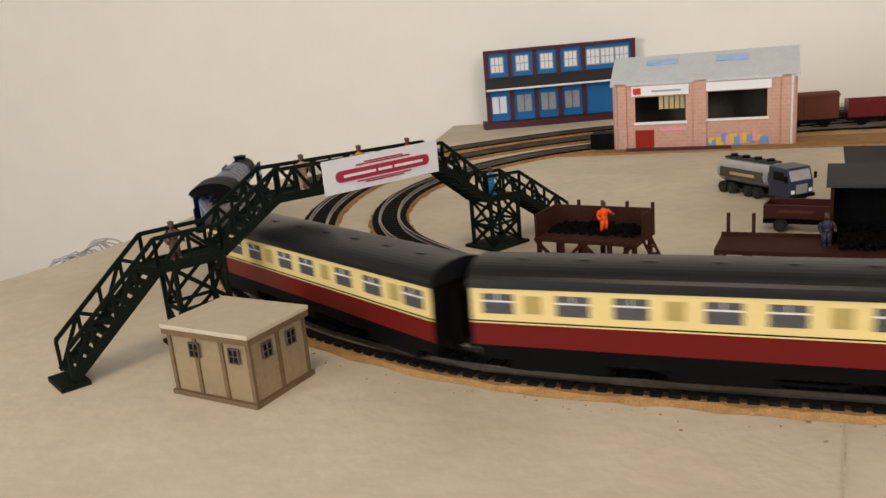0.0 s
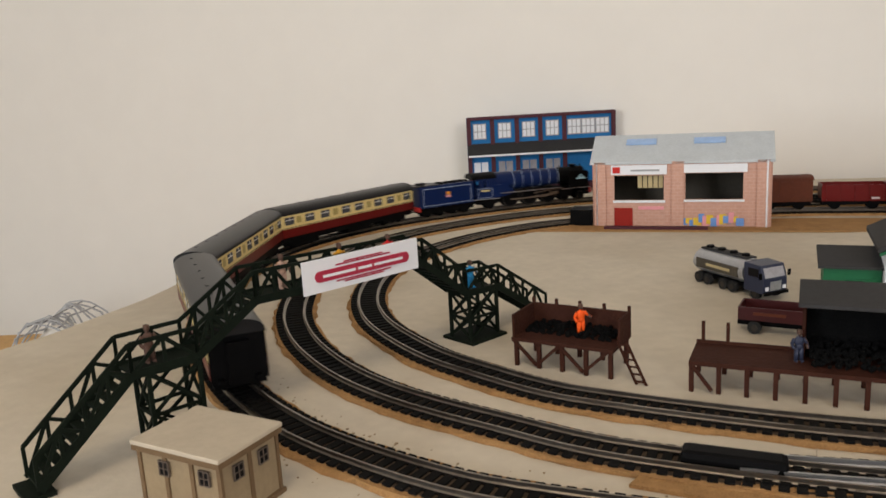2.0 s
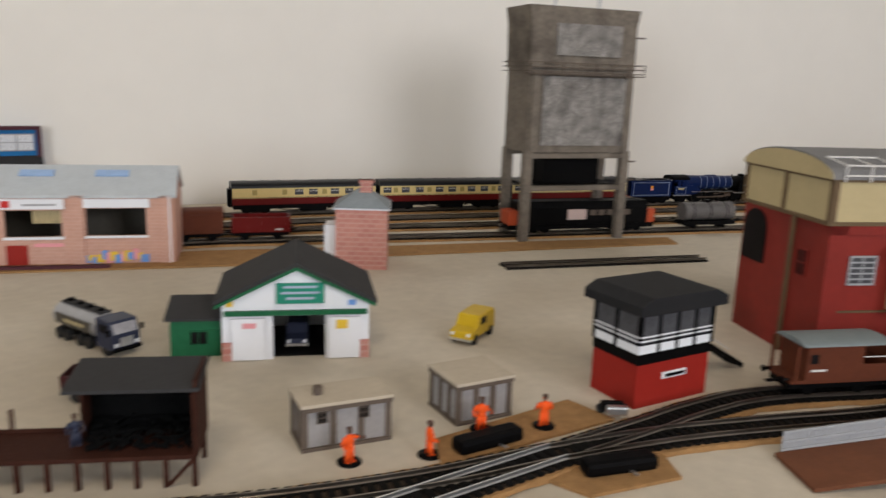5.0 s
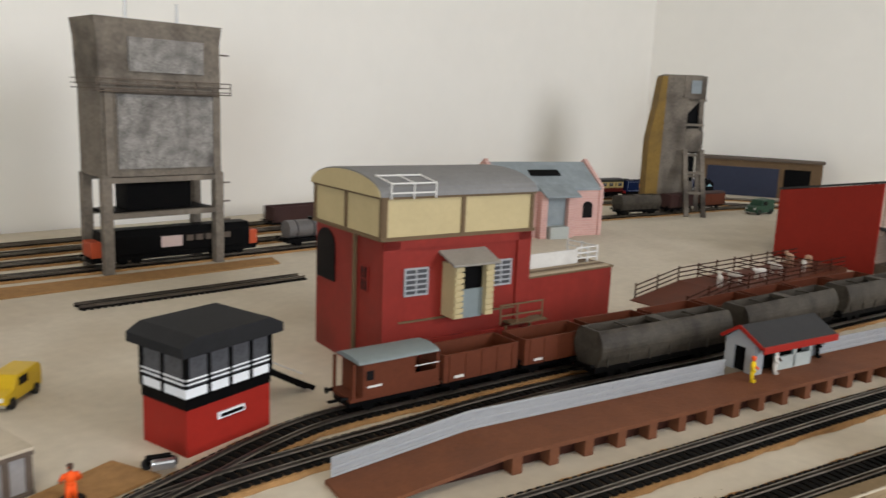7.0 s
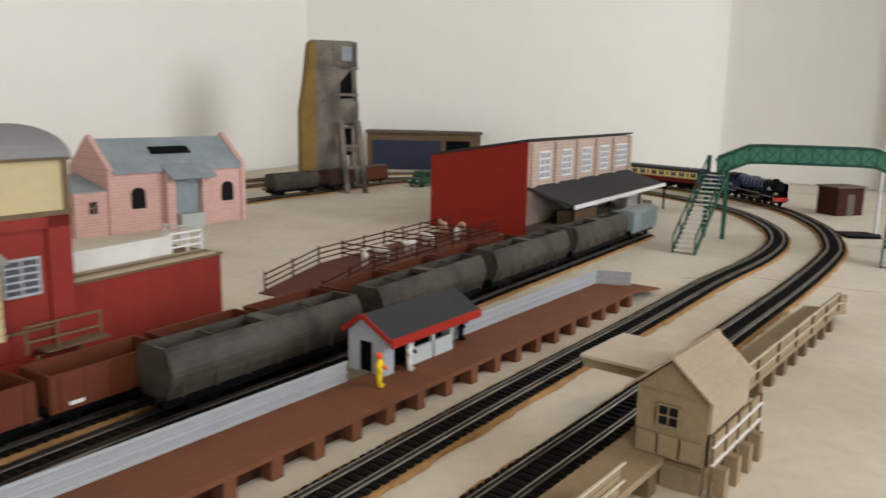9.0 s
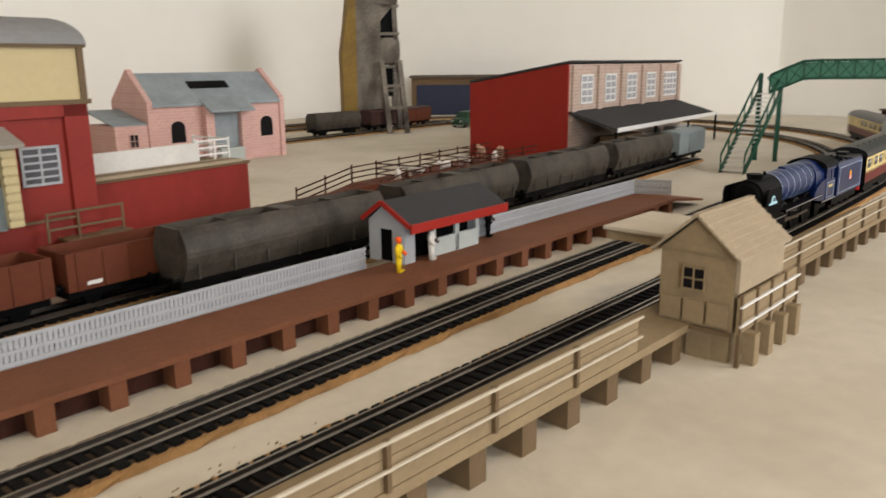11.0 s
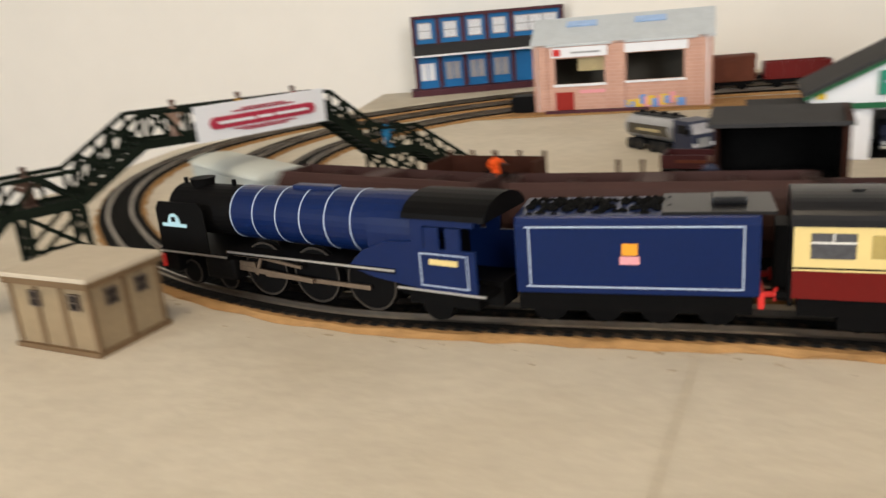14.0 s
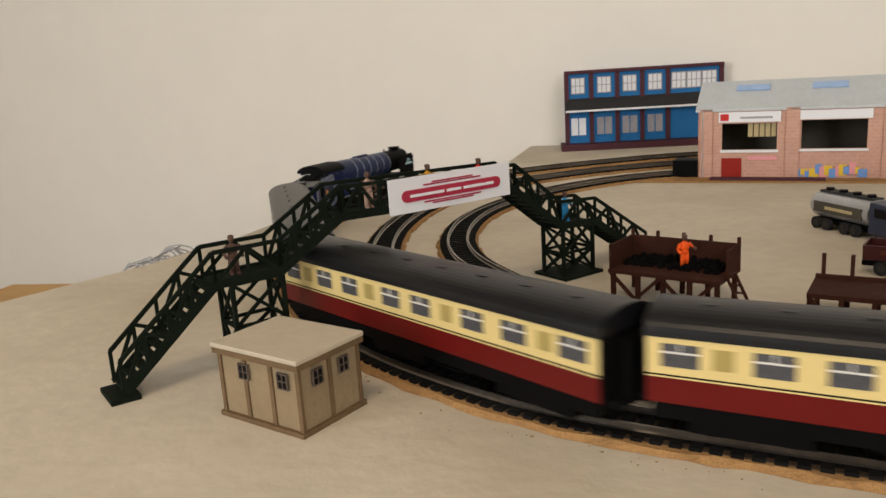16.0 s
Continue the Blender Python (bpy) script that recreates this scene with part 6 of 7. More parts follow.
M_VANGREEN = mat("dull_green_paint", (0.03, 0.075, 0.045), 0.5, vary=0.15, scale=60)
small_van(0.561, 0.539, 213, M_YELLOW, "bright yellow delivery van parked on the board")
small_van(0.418, 0.590, -112, M_NAVY, "black and silver car inside the white garage", 0.85)
small_van(2.28, 0.39, 160, M_VANGREEN, "dull green van near the far sidings", 1.5)


# ---- painted toy figures: one plain mesh each ----
def figure(x, y, z, m, label, s=1.0, rz=0.0, base=False, reach=0.0, head=None):
    """One mesh: painted clothes, a darker head and a black base."""
    bm = B()
    marks = []
    for q in (-1, 1):
        rod(bm, (q * 0.0023 * s, q * 0.0006 * s, 0.0006 * s), (q * 0.0015 * s, 0, 0.0115 * s), 0.0017 * s, 8, 0.0021 * s)
        ball(bm, q * 0.0023 * s, -0.0012 * s, 0.0008 * s, 0.0014 * s, 0.0026 * s, 0.0010 * s, 8, 5)
    ball(bm, 0, 0, 0.0126 * s, 0.0034 * s, 0.0025 * s, 0.0028 * s, 10, 7)
    ball(bm, 0, 0.0002 * s, 0.0166 * s, 0.0040 * s, 0.0026 * s, 0.0046 * s, 12, 8)
    for q in (-1, 1):
        elbow = (q * (0.0060 + reach * 0.001 * (q > 0)) * s, -0.0008 * s, (0.0148 + reach * 0.003 * (q > 0)) * s)
        wrist = (q * (0.0052 + reach * 0.006 * (q > 0)) * s, -0.0042 * s, (0.0122 + reach * 0.006 * (q > 0)) * s)
        rod(bm, (q * 0.0037 * s, 0, 0.0192 * s), elbow, 0.0014 * s, 7)
        rod(bm, elbow, wrist, 0.0012 * s, 7)
    marks.append(len(bm.faces))
    rod(bm, (0, 0, 0.0205 * s), (0, 0, 0.0225 * s), 0.0011 * s, 8)
    ball(bm, 0, -0.0002 * s, 0.0238 * s, 0.0020 * s, 0.0022 * s, 0.0025 * s, 10, 7)
    ball(bm, 0, 0.0002 * s, 0.0252 * s, 0.0022 * s, 0.0025 * s, 0.0013 * s, 10, 6)
    marks.append(len(bm.faces))
    if base:
        rod(bm, (0, 0, 0), (0, 0, 0.0008), 0.0075, 16)
    bm.faces.ensure_lookup_table()
    for i, f in enumerate(bm.faces):
        f.material_index = sum(i >= k for k in marks)
    ob = part("toy_figure", bm, m, None, smooth=True)
    ob.data.materials.append(head or M_FIGHEAD)
    ob.data.materials.append(M_BLACK)
    ob.matrix_basis = pose(x, y, z, 0, 0, rz)
    return tagged(ob, label, "toy figure", "painted toy figures")


M_FIGHEAD = mat("figure_dark_head", (0.09, 0.05, 0.035), 0.6, vary=0.2, scale=200)


def along_bridge(u, v=0.010):
    a = radians(45.5)
    return -0.160 + u * math.cos(a) - v * math.sin(a), 0.331 + u * math.sin(a) + v * math.cos(a)


for u, z, mm, lb in ((0.061, 0.0488, M_FIGBROWN, "brown painted toy figure on the footbridge landing"), (0.145, 0.0713, M_FIGTAN, "tan and blue toy figure on the footbridge"), (0.187, 0.0705, M_FIGMUSTARD, "mustard yellow toy figure on the footbridge"),
                     (0.226, 0.0695, M_FIGRED, "red coated toy figure on the footbridge"), (0.300, 0.0375, M_FIGBLUE, "blue coated toy figure on the footbridge landing")):
    figure(*along_bridge(u), z, mm, lb, 0.80, 45)
figure(0.116, 0.489, 0.0200, M_ORANGE, "orange overalled toy figure shovelling coal", 0.78, 20, False, 0.4)
for x, y, turn, reach in ((0.373, 0.377, 10, 0.9), (0.420, 0.364, 75, 0.0), (0.465, 0.376, -30, 0.3), (0.505, 0.362, 160, 0.0)):
    figure(x, y, 0.0022 if x > 0.43 else 0.0, M_ORANGE, "bright orange overalled toy figure on a black base", 0.86, turn, True, reach)
figure(0.232, 0.428, 0.0192, M_NAVY, "dark blue toy figure on the loading dock", 0.72, 0)
figure(0.9425, 0.0935, 0.0155, M_FIGYELLOW, "yellow and orange toy figure by the shelter", 0.85, 0, False, 0.0, M_ORANGE)
figure(0.978, 0.083, 0.0155, M_COWWHITE, "black and white toy figure by the shelter", 0.9, 0)
figure(1.056, 0.062, 0.0155, M_BLACK, "black suited toy figure on the platform", 0.95, 0)
ob = thing("motorcycle", pose(0.560, 0.358, 0.0022, 0, 0, -30), "small black and silver toy motorcycle with sidecar", "motorcycle")
plain("body", ob, M_BLACK, 0, 0, 0.003, 0.016, 0.004, 0.006, bevel=0.001)
plain("sidecar", ob, M_SILVER, 0.002, -0.007, 0.0025, 0.014, 0.006, 0.006, "silver sidecar", bevel=0.0015)
for x in (-0.007, 0.008):
    bm = B()
    wheel_disc(bm, x, 0, 0.0036, 0.0036, 0.0016, 12)
    part("wheel", bm, M_TYRE, ob)


# ---- rolling stock: x runs forward, z = 0 is the rail's top ----
def rail_wheels(parent, xs, r=0.0062, m=M_BLACK):
    for x in xs:
        bm = B()
        for s in (-1, 1):
            wheel_disc(bm, 0, s * 0.0082, 0, r, 0.0022, 16)
            wheel_disc(bm, 0, s * 0.0071, 0, r + 0.0006, 0.0008, 16)
        rod(bm, (0, -0.0075, 0), (0, 0.0075, 0), 0.0012, 6)
        ws = part("wheelset", bm, m, parent)
        ws.matrix_basis = pose(x, 0, r)


def buffers(parent, x, d, m=M_BLACK):
    for s in (-1, 1):
        bm = B()
        rod(bm, (x, s * 0.0112, 0.0135), (x + d * 0.005, s * 0.0112, 0.0135), 0.0012, 8)
        rod(bm, (x + d * 0.005, s * 0.0112, 0.0135), (x + d * 0.006, s * 0.0112, 0.0135), 0.0026, 10)
        part("buffer", bm, m, parent)
    bm = B()
    box(bm, x + d * 0.005, 0, 0.008, 0.010, 0.003, 0.0014)
    part("coupling", bm, M_BLACK, parent)


def locomotive():
    """Its front buffers are at x = 0."""
    ob = thing("steam_locomotive", pose(0, 0, 0), "blue express steam locomotive with black smokebox and white boiler bands", "locomotive")
    plain("frame", ob, M_BLACK, -0.101, 0, 0.008, 0.183, 0.012, 0.010)
    rail_wheels(ob, (-0.021, -0.046), 0.0064)
    rail_wheels(ob, (-0.072, -0.102, -0.132), 0.0128)
    rail_wheels(ob, (-0.164,), 0.0074)
    for x, r in ((-0.021, 0.0064), (-0.046, 0.0064), (-0.072, 0.0128), (-0.102, 0.0128), (-0.132, 0.0128)):
        for s in (-1, 1):
            bm = B()
            rings = [[bm.verts.new((x + q * math.cos(2 * math.pi * k / 28), s * v, r + q * math.sin(2 * math.pi * k / 28))) for k in range(28)] for q, v in ((r, 0.0093), (r, 0.0097), (r - 0.0010, 0.0097), (r - 0.0010, 0.0093))]
            for p in range(4):
                for k in range(28):
                    bm.faces.new((rings[p][k], rings[p][(k + 1) % 28], rings[(p + 1) % 4][(k + 1) % 28], rings[(p + 1) % 4][k]))
            bmesh.ops.recalc_face_normals(bm, faces=bm.faces[:])
            part("tyre", bm, M_TYREDARK, ob, "worn wheel tyre")
    for n, x0, x1, z in (("running_plate", -0.055, -0.008, 0.0185), ("running_plate", -0.150, -0.055, 0.0215), ("running_plate", -0.191, -0.150, 0.0150)):
        plain(n, ob, M_BLACK, (x0 + x1) / 2, 0, z - 0.0012, x1 - x0, 0.033, 0.0022)
        for s in (-1, 1):
            plain("edge_line", ob, M_SILVER, (x0 + x1) / 2, s * 0.0166, z - 0.0003, x1 - x0 - 0.001, 0.0004, 0.0009, "bright running plate edge")
    plain("cylinder_block", ob, M_BLACK, -0.048, 0, 0.007, 0.020, 0.032, 0.011, bevel=0.002)
    plain("front_skirt", ob, M_BLACK, -0.012, 0, 0.008, 0.010, 0.028, 0.010)
    plain("buffer_beam", ob, M_BUFFER, -0.0075, 0, 0.0098, 0.002, 0.031, 0.0075, "red buffer beam")
    buffers(ob, -0.006, 1, M_RODMETAL)
    zc = 0.0370
    bm = B()
    rod(bm, (-0.014, 0, zc), (-0.056, 0, zc), 0.0121, 32)
    part("smokebox", bm, M_BLACK, ob, "matt black smokebox", smooth=False)
    bm = B()
    rod(bm, (-0.0138, 0, zc), (-0.0120, 0, zc), 0.0105, 24, 0.0085)
    part("smokebox_door", bm, M_BLACK, ob)
    bm = B()
    rod(bm, (-0.148, 0, zc), (-0.056, 0, zc), 0.0138, 36, 0.0123)
    part("boiler", bm, M_BLUELOCO, ob, "glossy blue boiler")
    for i in range(6):
        x = -0.0565 - i * 0.0141
        r = 0.0123 + 0.0015 * (i * 0.0141) / 0.092
        bm = B()
        rod(bm, (x - 0.0003, 0, zc), (x + 0.0003, 0, zc), r + 0.00018, 36)
        part("boiler_band", bm, M_LINING, ob, "pale boiler band")
    bm = B()
    prism(bm, [(0.0145 * math.cos(radians(a)), 0.0365 + 0.0143 * math.sin(radians(a))) for a in range(0, 181, 12)] + [(-0.0145, 0.018), (0.0145, 0.018)], -0.160, -0.136, "x")
    part("firebox", bm, M_BLUELOCO, ob, "blue firebox")
    for s in (-1, 1):
        bm = B()
        prism(bm, [(-0.164, 0.0350), (-0.146, 0.0335), (-0.134, 0.0290), (-0.126, 0.0215), (-0.139, 0.0180), (-0.164, 0.0152)], s * 0.0148, s * 0.0163, "y")
        part("side_sheet", bm, M_BLUELOCO, ob, "swept blue side sheet")
    plain("dome_casing", ob, M_BLUELOCO, -0.100, 0, zc + 0.0112, 0.024, 0.006, 0.0032, bevel=0.0012)
    bm = B()
    rod(bm, (-0.028, 0, zc + 0.010), (-0.028, 0, zc + 0.0152), 0.0050, 20, 0.0062)
    part("chimney", bm, M_BLACK, ob)
    for x in (-0.016, -0.049):
        bm = B()
        rod(bm, (x, 0, zc + 0.010), (x, 0, zc + 0.0148), 0.0011, 8)
        part("lamp_iron", bm, M_BLACK, ob)
    for s in (-1, 1):
        bm = B()
        prism(bm, [(-0.010, 0.019), (-0.043, 0.019), (-0.043, 0.040), (-0.040, 0.0435), (-0.013, 0.0435), (-0.010, 0.040)], s * 0.0158, s * 0.0164, "y")
        dfl = part("smoke_deflector", bm, M_BLACK, ob, "black smoke deflector plate")
        plate = plain("name_plate", dfl, M_LIGHTBLUE, -0.0225, s * 0.0168, 0.0315, 0.0165, 0.0006, 0.0016, "pale blue plate with arched centre")
        bm = B()
        prism(bm, [(-0.0225 + 0.0042 * math.cos(radians(a)), 0.0328 + 0.0052 * math.sin(radians(a))) for a in range(0, 181, 20)], s * 0.0165, s * 0.0171, "y")
        part("name_plate", bm, M_LIGHTBLUE, dfl)
        plain("name_mark", dfl, M_BLACK, -0.0225, s * 0.0172, 0.0340, 0.0028, 0.0004, 0.0024)
    # cab
    for s in (-1, 1):
        bm = B()
        prism(bm, [(-0.1590, 0.0150), (-0.1870, 0.0150), (-0.1870, 0.0325), (-0.1810, 0.0325), (-0.1810, 0.0410), (-0.1745, 0.0410), (-0.1745, 0.0325), (-0.1715, 0.0325), (-0.1715, 0.0410), (-0.1650, 0.0410), (-0.1650, 0.0325), (-0.1645, 0.0325), (-0.1645, 0.0415), (-0.1870, 0.0415), (-0.1870, 0.0450), (-0.1590, 0.0450)], s * 0.0156, s * 0.0166, "y")
        side = part("cab_side", bm, M_BLUELOCO, ob, "lined blue cab side")
        plain("number_bar", side, M_CREAM, -0.1730, s * 0.0168, 0.0262, 0.0125, 0.0005, 0.0022, "cream number bar")
        for (x, z, sx, sz) in ((-0.1730, 0.0302, 0.0215, 0.0005), (-0.1730, 0.0172, 0.0215, 0.0005), (-0.1835, 0.0172, 0.0005, 0.0135), (-0.1625, 0.0172, 0.0005, 0.0135)):
            plain("lining", side, M_LINING, x, s * 0.0168, z, sx, 0.0004, sz)
    plain("cab_front", ob, M_BLUELOCO, -0.1605, 0, 0.016, 0.002, 0.031, 0.029)
    plain("cab_backhead", ob, M_BLACK, -0.1650, 0, 0.016, 0.006, 0.026, 0.018)
    bm = B()
    prism(bm, [(0.0172 * math.cos(radians(a)), 0.0440 + 0.0080 * math.sin(radians(a))) for a in range(0, 181, 15)], -0.1920, -0.1555, "x")
    part("cab_roof", bm, M_BLACK, ob, "black curved cab roof")
    for s in (-1, 1):
        bm = B()
        bar(bm, (-0.072, s * 0.0105, 0.0105), (-0.132, s * 0.0105, 0.0105), 0.0010, 0.0020)
        part("coupling_rod", bm, M_RODMETAL, ob, "dull metal coupling rod")
        bm = B()
        bar(bm, (-0.052, s * 0.0125, 0.0135), (-0.102, s * 0.0125, 0.0110), 0.0010, 0.0022)
        bar(bm, (-0.046, s * 0.0120, 0.0150), (-0.068, s * 0.0120, 0.0150), 0.0012, 0.0026)
        bar(bm, (-0.068, s * 0.0122, 0.0105), (-0.072, s * 0.0122, 0.0190), 0.0010, 0.0016)
        bar(bm, (-0.072, s * 0.0122, 0.0190), (-0.096, s * 0.0122, 0.0165), 0.0010, 0.0014)
        bar(bm, (-0.050, s * 0.0122, 0.0196), (-0.080, s * 0.0122, 0.0196), 0.0010, 0.0020)
        part("valve_gear", bm, M_RODMETAL, ob, "dull metal valve gear")
    plain("trailing_frame", ob, M_BLACK, -0.168, 0, 0.007, 0.032, 0.022, 0.008)
    return ob


def tender():
    """Its front is at x = 0; it is 0.088 long."""
    ob = thing("tender", pose(0, 0, 0), "lined blue tender with coal and an orange emblem", "tender")
    L = 0.088
    plain("frame", ob, M_BLACK, -L / 2, 0, 0.006, L - 0.004, 0.026, 0.008)
    rail_wheels(ob, [-0.013 - i * 0.0204 for i in range(4)], 0.0072)
    bm = B()
    prism(bm, [(-0.0165, 0.014), (0.0165, 0.014), (0.0165, 0.0405), (0.0150, 0.0435), (-0.0150, 0.0435), (-0.0165, 0.0405)], -L, -0.002, "x")
    body = part("tank", bm, M_BLUELOCO, ob, "glossy blue tender sides", bevel=0.0008)
    for s in (-1, 1):
        for x, z, sx, sz in ((-L / 2, 0.0395, L - 0.012, 0.0006), (-L / 2, 0.0165, L - 0.012, 0.0006), (-0.0075, 0.0165, 0.0006, 0.0236), (-L + 0.0055, 0.0165, 0.0006, 0.0236)):
            plain("lining", body, M_LINING, x, s * 0.0167, z, sx, 0.0004, sz)
        plain("emblem", body, M_EMBLEM, -L / 2, s * 0.0168, 0.0292, 0.0056, 0.0005, 0.0044, "small orange emblem")
        plain("emblem", body, M_GRAFFITI[2], -L / 2, s * 0.0169, 0.0258, 0.0070, 0.0005, 0.0030, "pale pink emblem band")
    bm = B()
    rng = random.Random(9)
    for _ in range(110):
        x, y = rng.uniform(-0.058, -0.006), rng.uniform(-0.012, 0.012)
        bmesh.ops.create_icosphere(bm, subdivisions=1, radius=rng.uniform(0.0016, 0.003), matrix=Matrix.Translation((x, y, 0.0412 + 0.0025 * (1 - (y / 0.013) ** 2))))
    tagged(part("coal_load", bm, M_COAL, ob, "load of black coal"), kind="stuff")
    plain("tank_top", ob, M_COACHROOF, -0.074, 0, 0.0434, 0.038, 0.029, 0.0012)
    plain("filler", ob, M_COACHROOF, -0.078, 0, 0.0444, 0.012, 0.010, 0.003, bevel=0.001)
    plain("buffer_beam", ob, M_BUFFER, -L - 0.0006, 0, 0.0095, 0.002, 0.031, 0.006, "red buffer beam")
    buffers(ob, -L, -1, M_BUFFER)
    return ob


COACH = 0.226
M_VANPALE = mat("van_roof_pale", (0.50, 0.52, 0.47), 0.55, vary=0.08, scale=50)


def coach(brake=False):
    """Its middle is at x = 0."""
    ob = thing("passenger_coach", pose(0, 0, 0), "crimson and cream brake coach with few windows at its tail" if brake else "crimson and cream passenger coach with a black roof", "coach", "coaches of the express train")
    L, h = COACH, 0.0165
    plain("underframe", ob, M_BLACK, 0, 0, 0.0080, L - 0.004, 0.0315, 0.0070)
    for s in (-1, 1):
        bm = B()
        bar(bm, (-0.045, s * 0.012, 0.0085), (-0.030, s * 0.012, 0.0045), 0.001, 0.0012)
        bar(bm, (-0.030, s * 0.012, 0.0045), (0.030, s * 0.012, 0.0045), 0.001, 0.0012)
        bar(bm, (0.030, s * 0.012, 0.0045), (0.045, s * 0.012, 0.0085), 0.001, 0.0012)
        part("truss_rod", bm, M_BLACK, ob)
    plain("battery_box", ob, M_BLACK, 0.012, 0, 0.0030, 0.040, 0.0300, 0.0058)
    for x in (-0.077, 0.077):
        bg = plain("bogie", ob, M_BLACK, x, 0, 0.0030, 0.042, 0.0290, 0.0070)
        rail_wheels(ob, (x - 0.014, x + 0.014), 0.0060)
    plain("lower_side", ob, M_MAROON, 0, 0, 0.0148, L, 0.0345, 0.0112, "crimson lower body")
    bm = B()
    for s in (-1, 1):
        box(bm, 0, s * 0.0168, 0.0260, L, 0.0009, 0.0145)
    part("upper_side", bm, M_CREAM, ob, "cream upper body")
    for s in (-1, 1):
        plain("waist_line", ob, M_CREAM, 0, s * 0.0174, 0.0249, L, 0.0003, 0.0006)
        plain("waist_line", ob, M_BLACK, 0, s * 0.0174, 0.0256, L, 0.0003, 0.0005)
    plain("inside", ob, M_FIGBROWN, 0, 0, 0.0260, L - 0.002, 0.0330, 0.0145)
    for s in (-1, 1):
        plain("end_wall", ob, M_BLACK, s * (L / 2 + 0.0004), 0, 0.0118, 0.0014, 0.0340, 0.0290)
        plain("gangway", ob, M_BLACK, s * (L / 2 + 0.003), 0, 0.0118, 0.005, 0.0135, 0.026)
        for q in (-0.011, 0.011):
            bm = B()
            rod(bm, (s * (L / 2), q, 0.0135), (s * (L / 2 + 0.005), q, 0.0135), 0.0022, 8)
            part("buffer", bm, M_BLACK, ob)
    bm = B()
    prism(bm, [(0.0178 * math.cos(radians(a)), 0.0404 + 0.0096 * math.sin(radians(a)) ** 0.8) for a in range(0, 181, 9)], -L / 2 - 0.001, L / 2 + 0.001, "x")
    part("roof", bm, M_COACHROOF, ob, "satin black arched roof")
    for i in range(8):
        bm = B()
        box(bm, -L / 2 + 0.02 + i * (L - 0.04) / 7, 0.004, 0.0493, 0.0038, 0.0022, 0.0009)
        part("roof_vent", bm, M_COACHROOF, ob)
    xs = [(-0.108, 1), (-0.093, 0), (-0.075, 1), (-0.049, 1), (-0.031, 0), (-0.012, 1), (0.012, 1), (0.031, 0), (0.049, 1), (0.074, 1), (0.092, 0), (0.108, 1)]
    if brake:
        xs = [w for w in xs if w[0] > -0.02] + [(-0.036, 0), (-0.085, 0)]
    for s in (-1, 1):
        for x, big in xs:
            x *= L / 0.242
            w, z, hh = (0.0135, 0.0293, 0.0088) if big else (0.0072, 0.0298, 0.0078)
            pn = plain("window", ob, M_COACHPANE if big else M_DOORPANE, x, s * 0.0173, z, w, 0.0006, hh)
            if big:
                plain("window_bar", pn, M_WHITERAIL, 0, s * 0.0004, hh * 0.60, w, 0.0004, 0.0007)
                plain("window_bar", pn, M_WHITERAIL, 0, s * 0.0004, hh * 0.60, 0.0006, 0.0004, hh * 0.40)
    return ob


M_DOORPANE = mat("door_light_yellow", (0.38, 0.29, 0.10), 0.3, vary=0.15, scale=60)


def hopper(body, label, L=0.172):
    ob = thing("hopper_wagon", pose(0, 0, 0), label, "wagon", "hopper wagons")
    plain("underframe", ob, M_BLACK, 0, 0, 0.0065, L - 0.004, 0.024, 0.005)
    rail_wheels(ob, (-L * 0.36, -L * 0.27, L * 0.27, L * 0.36), 0.0058)
    bm = B()
    half = [(0.0115, 0.0115), (0.0158, 0.0200), (0.0176, 0.0265), (0.0175, 0.0295), (0.0166, 0.0335), (0.0150, 0.0375), (0.0128, 0.0410), (0.0106, 0.0432), (0.0100, 0.0434), (0.0100, 0.0260)]
    prism(bm, half + [(-u, v) for u, v in half[::-1]], -L / 2 + 0.004, L / 2 - 0.004, "x")
    part("body", bm, body, ob, "rounded hopper body")
    for s in (-1, 1):
        plain("end_plate", ob, body, s * (L / 2 - 0.005), 0, 0.0115, 0.0018, 0.0205, 0.0315)
        buffers(ob, s * (L / 2 - 0.002), s)
    plain("top_bridge", ob, body, 0, 0, 0.0392, 0.012, 0.0215, 0.0040)
    for x in (-L / 4, L / 4):
        plain("stay", ob, body, x, 0, 0.0405, 0.0014, 0.0210, 0.0014)
    plain("lining", ob, M_BLACK, 0, 0, 0.024, L - 0.014, 0.0196, 0.004)
    for i in range(7):
        for s in (-1, 1):
            plain("rib", ob, body, -L / 2 + 0.012 + i * (L - 0.024) / 6, s * 0.0163, 0.0125, 0.0012, 0.0014, 0.011)
    return ob


def open_wagon(m, label, L=0.088, high=0.0200):
    ob = thing("open_wagon", pose(0, 0, 0), label, "wagon", "open wagons")
    plain("underframe", ob, M_BLACK, 0, 0, 0.0060, L - 0.002, 0.024, 0.005)
    rail_wheels(ob, (-L * 0.28, L * 0.28), 0.0062)
    plain("floor", ob, M_BATTEN, 0, 0, 0.0110, L, 0.031, 0.002)
    for s in (-1, 1):
        plain("side", ob, m, 0, s * 0.0152, 0.0110, L, 0.0014, high)
        plain("end", ob, m, s * (L / 2 - 0.0007), 0, 0.0110, 0.0014, 0.029, high)
        buffers(ob, s * (L / 2), s)
        for i in range(5):
            plain("strap", ob, m, -L / 2 + 0.006 + i * (L - 0.012) / 4, s * 0.0162, 0.0112, 0.0014, 0.0008, high - 0.001)
        plain("number_bar", ob, M_WHITERAIL, -L * 0.3, s * 0.0162, 0.0135, 0.009, 0.0004, 0.0022)
    return ob


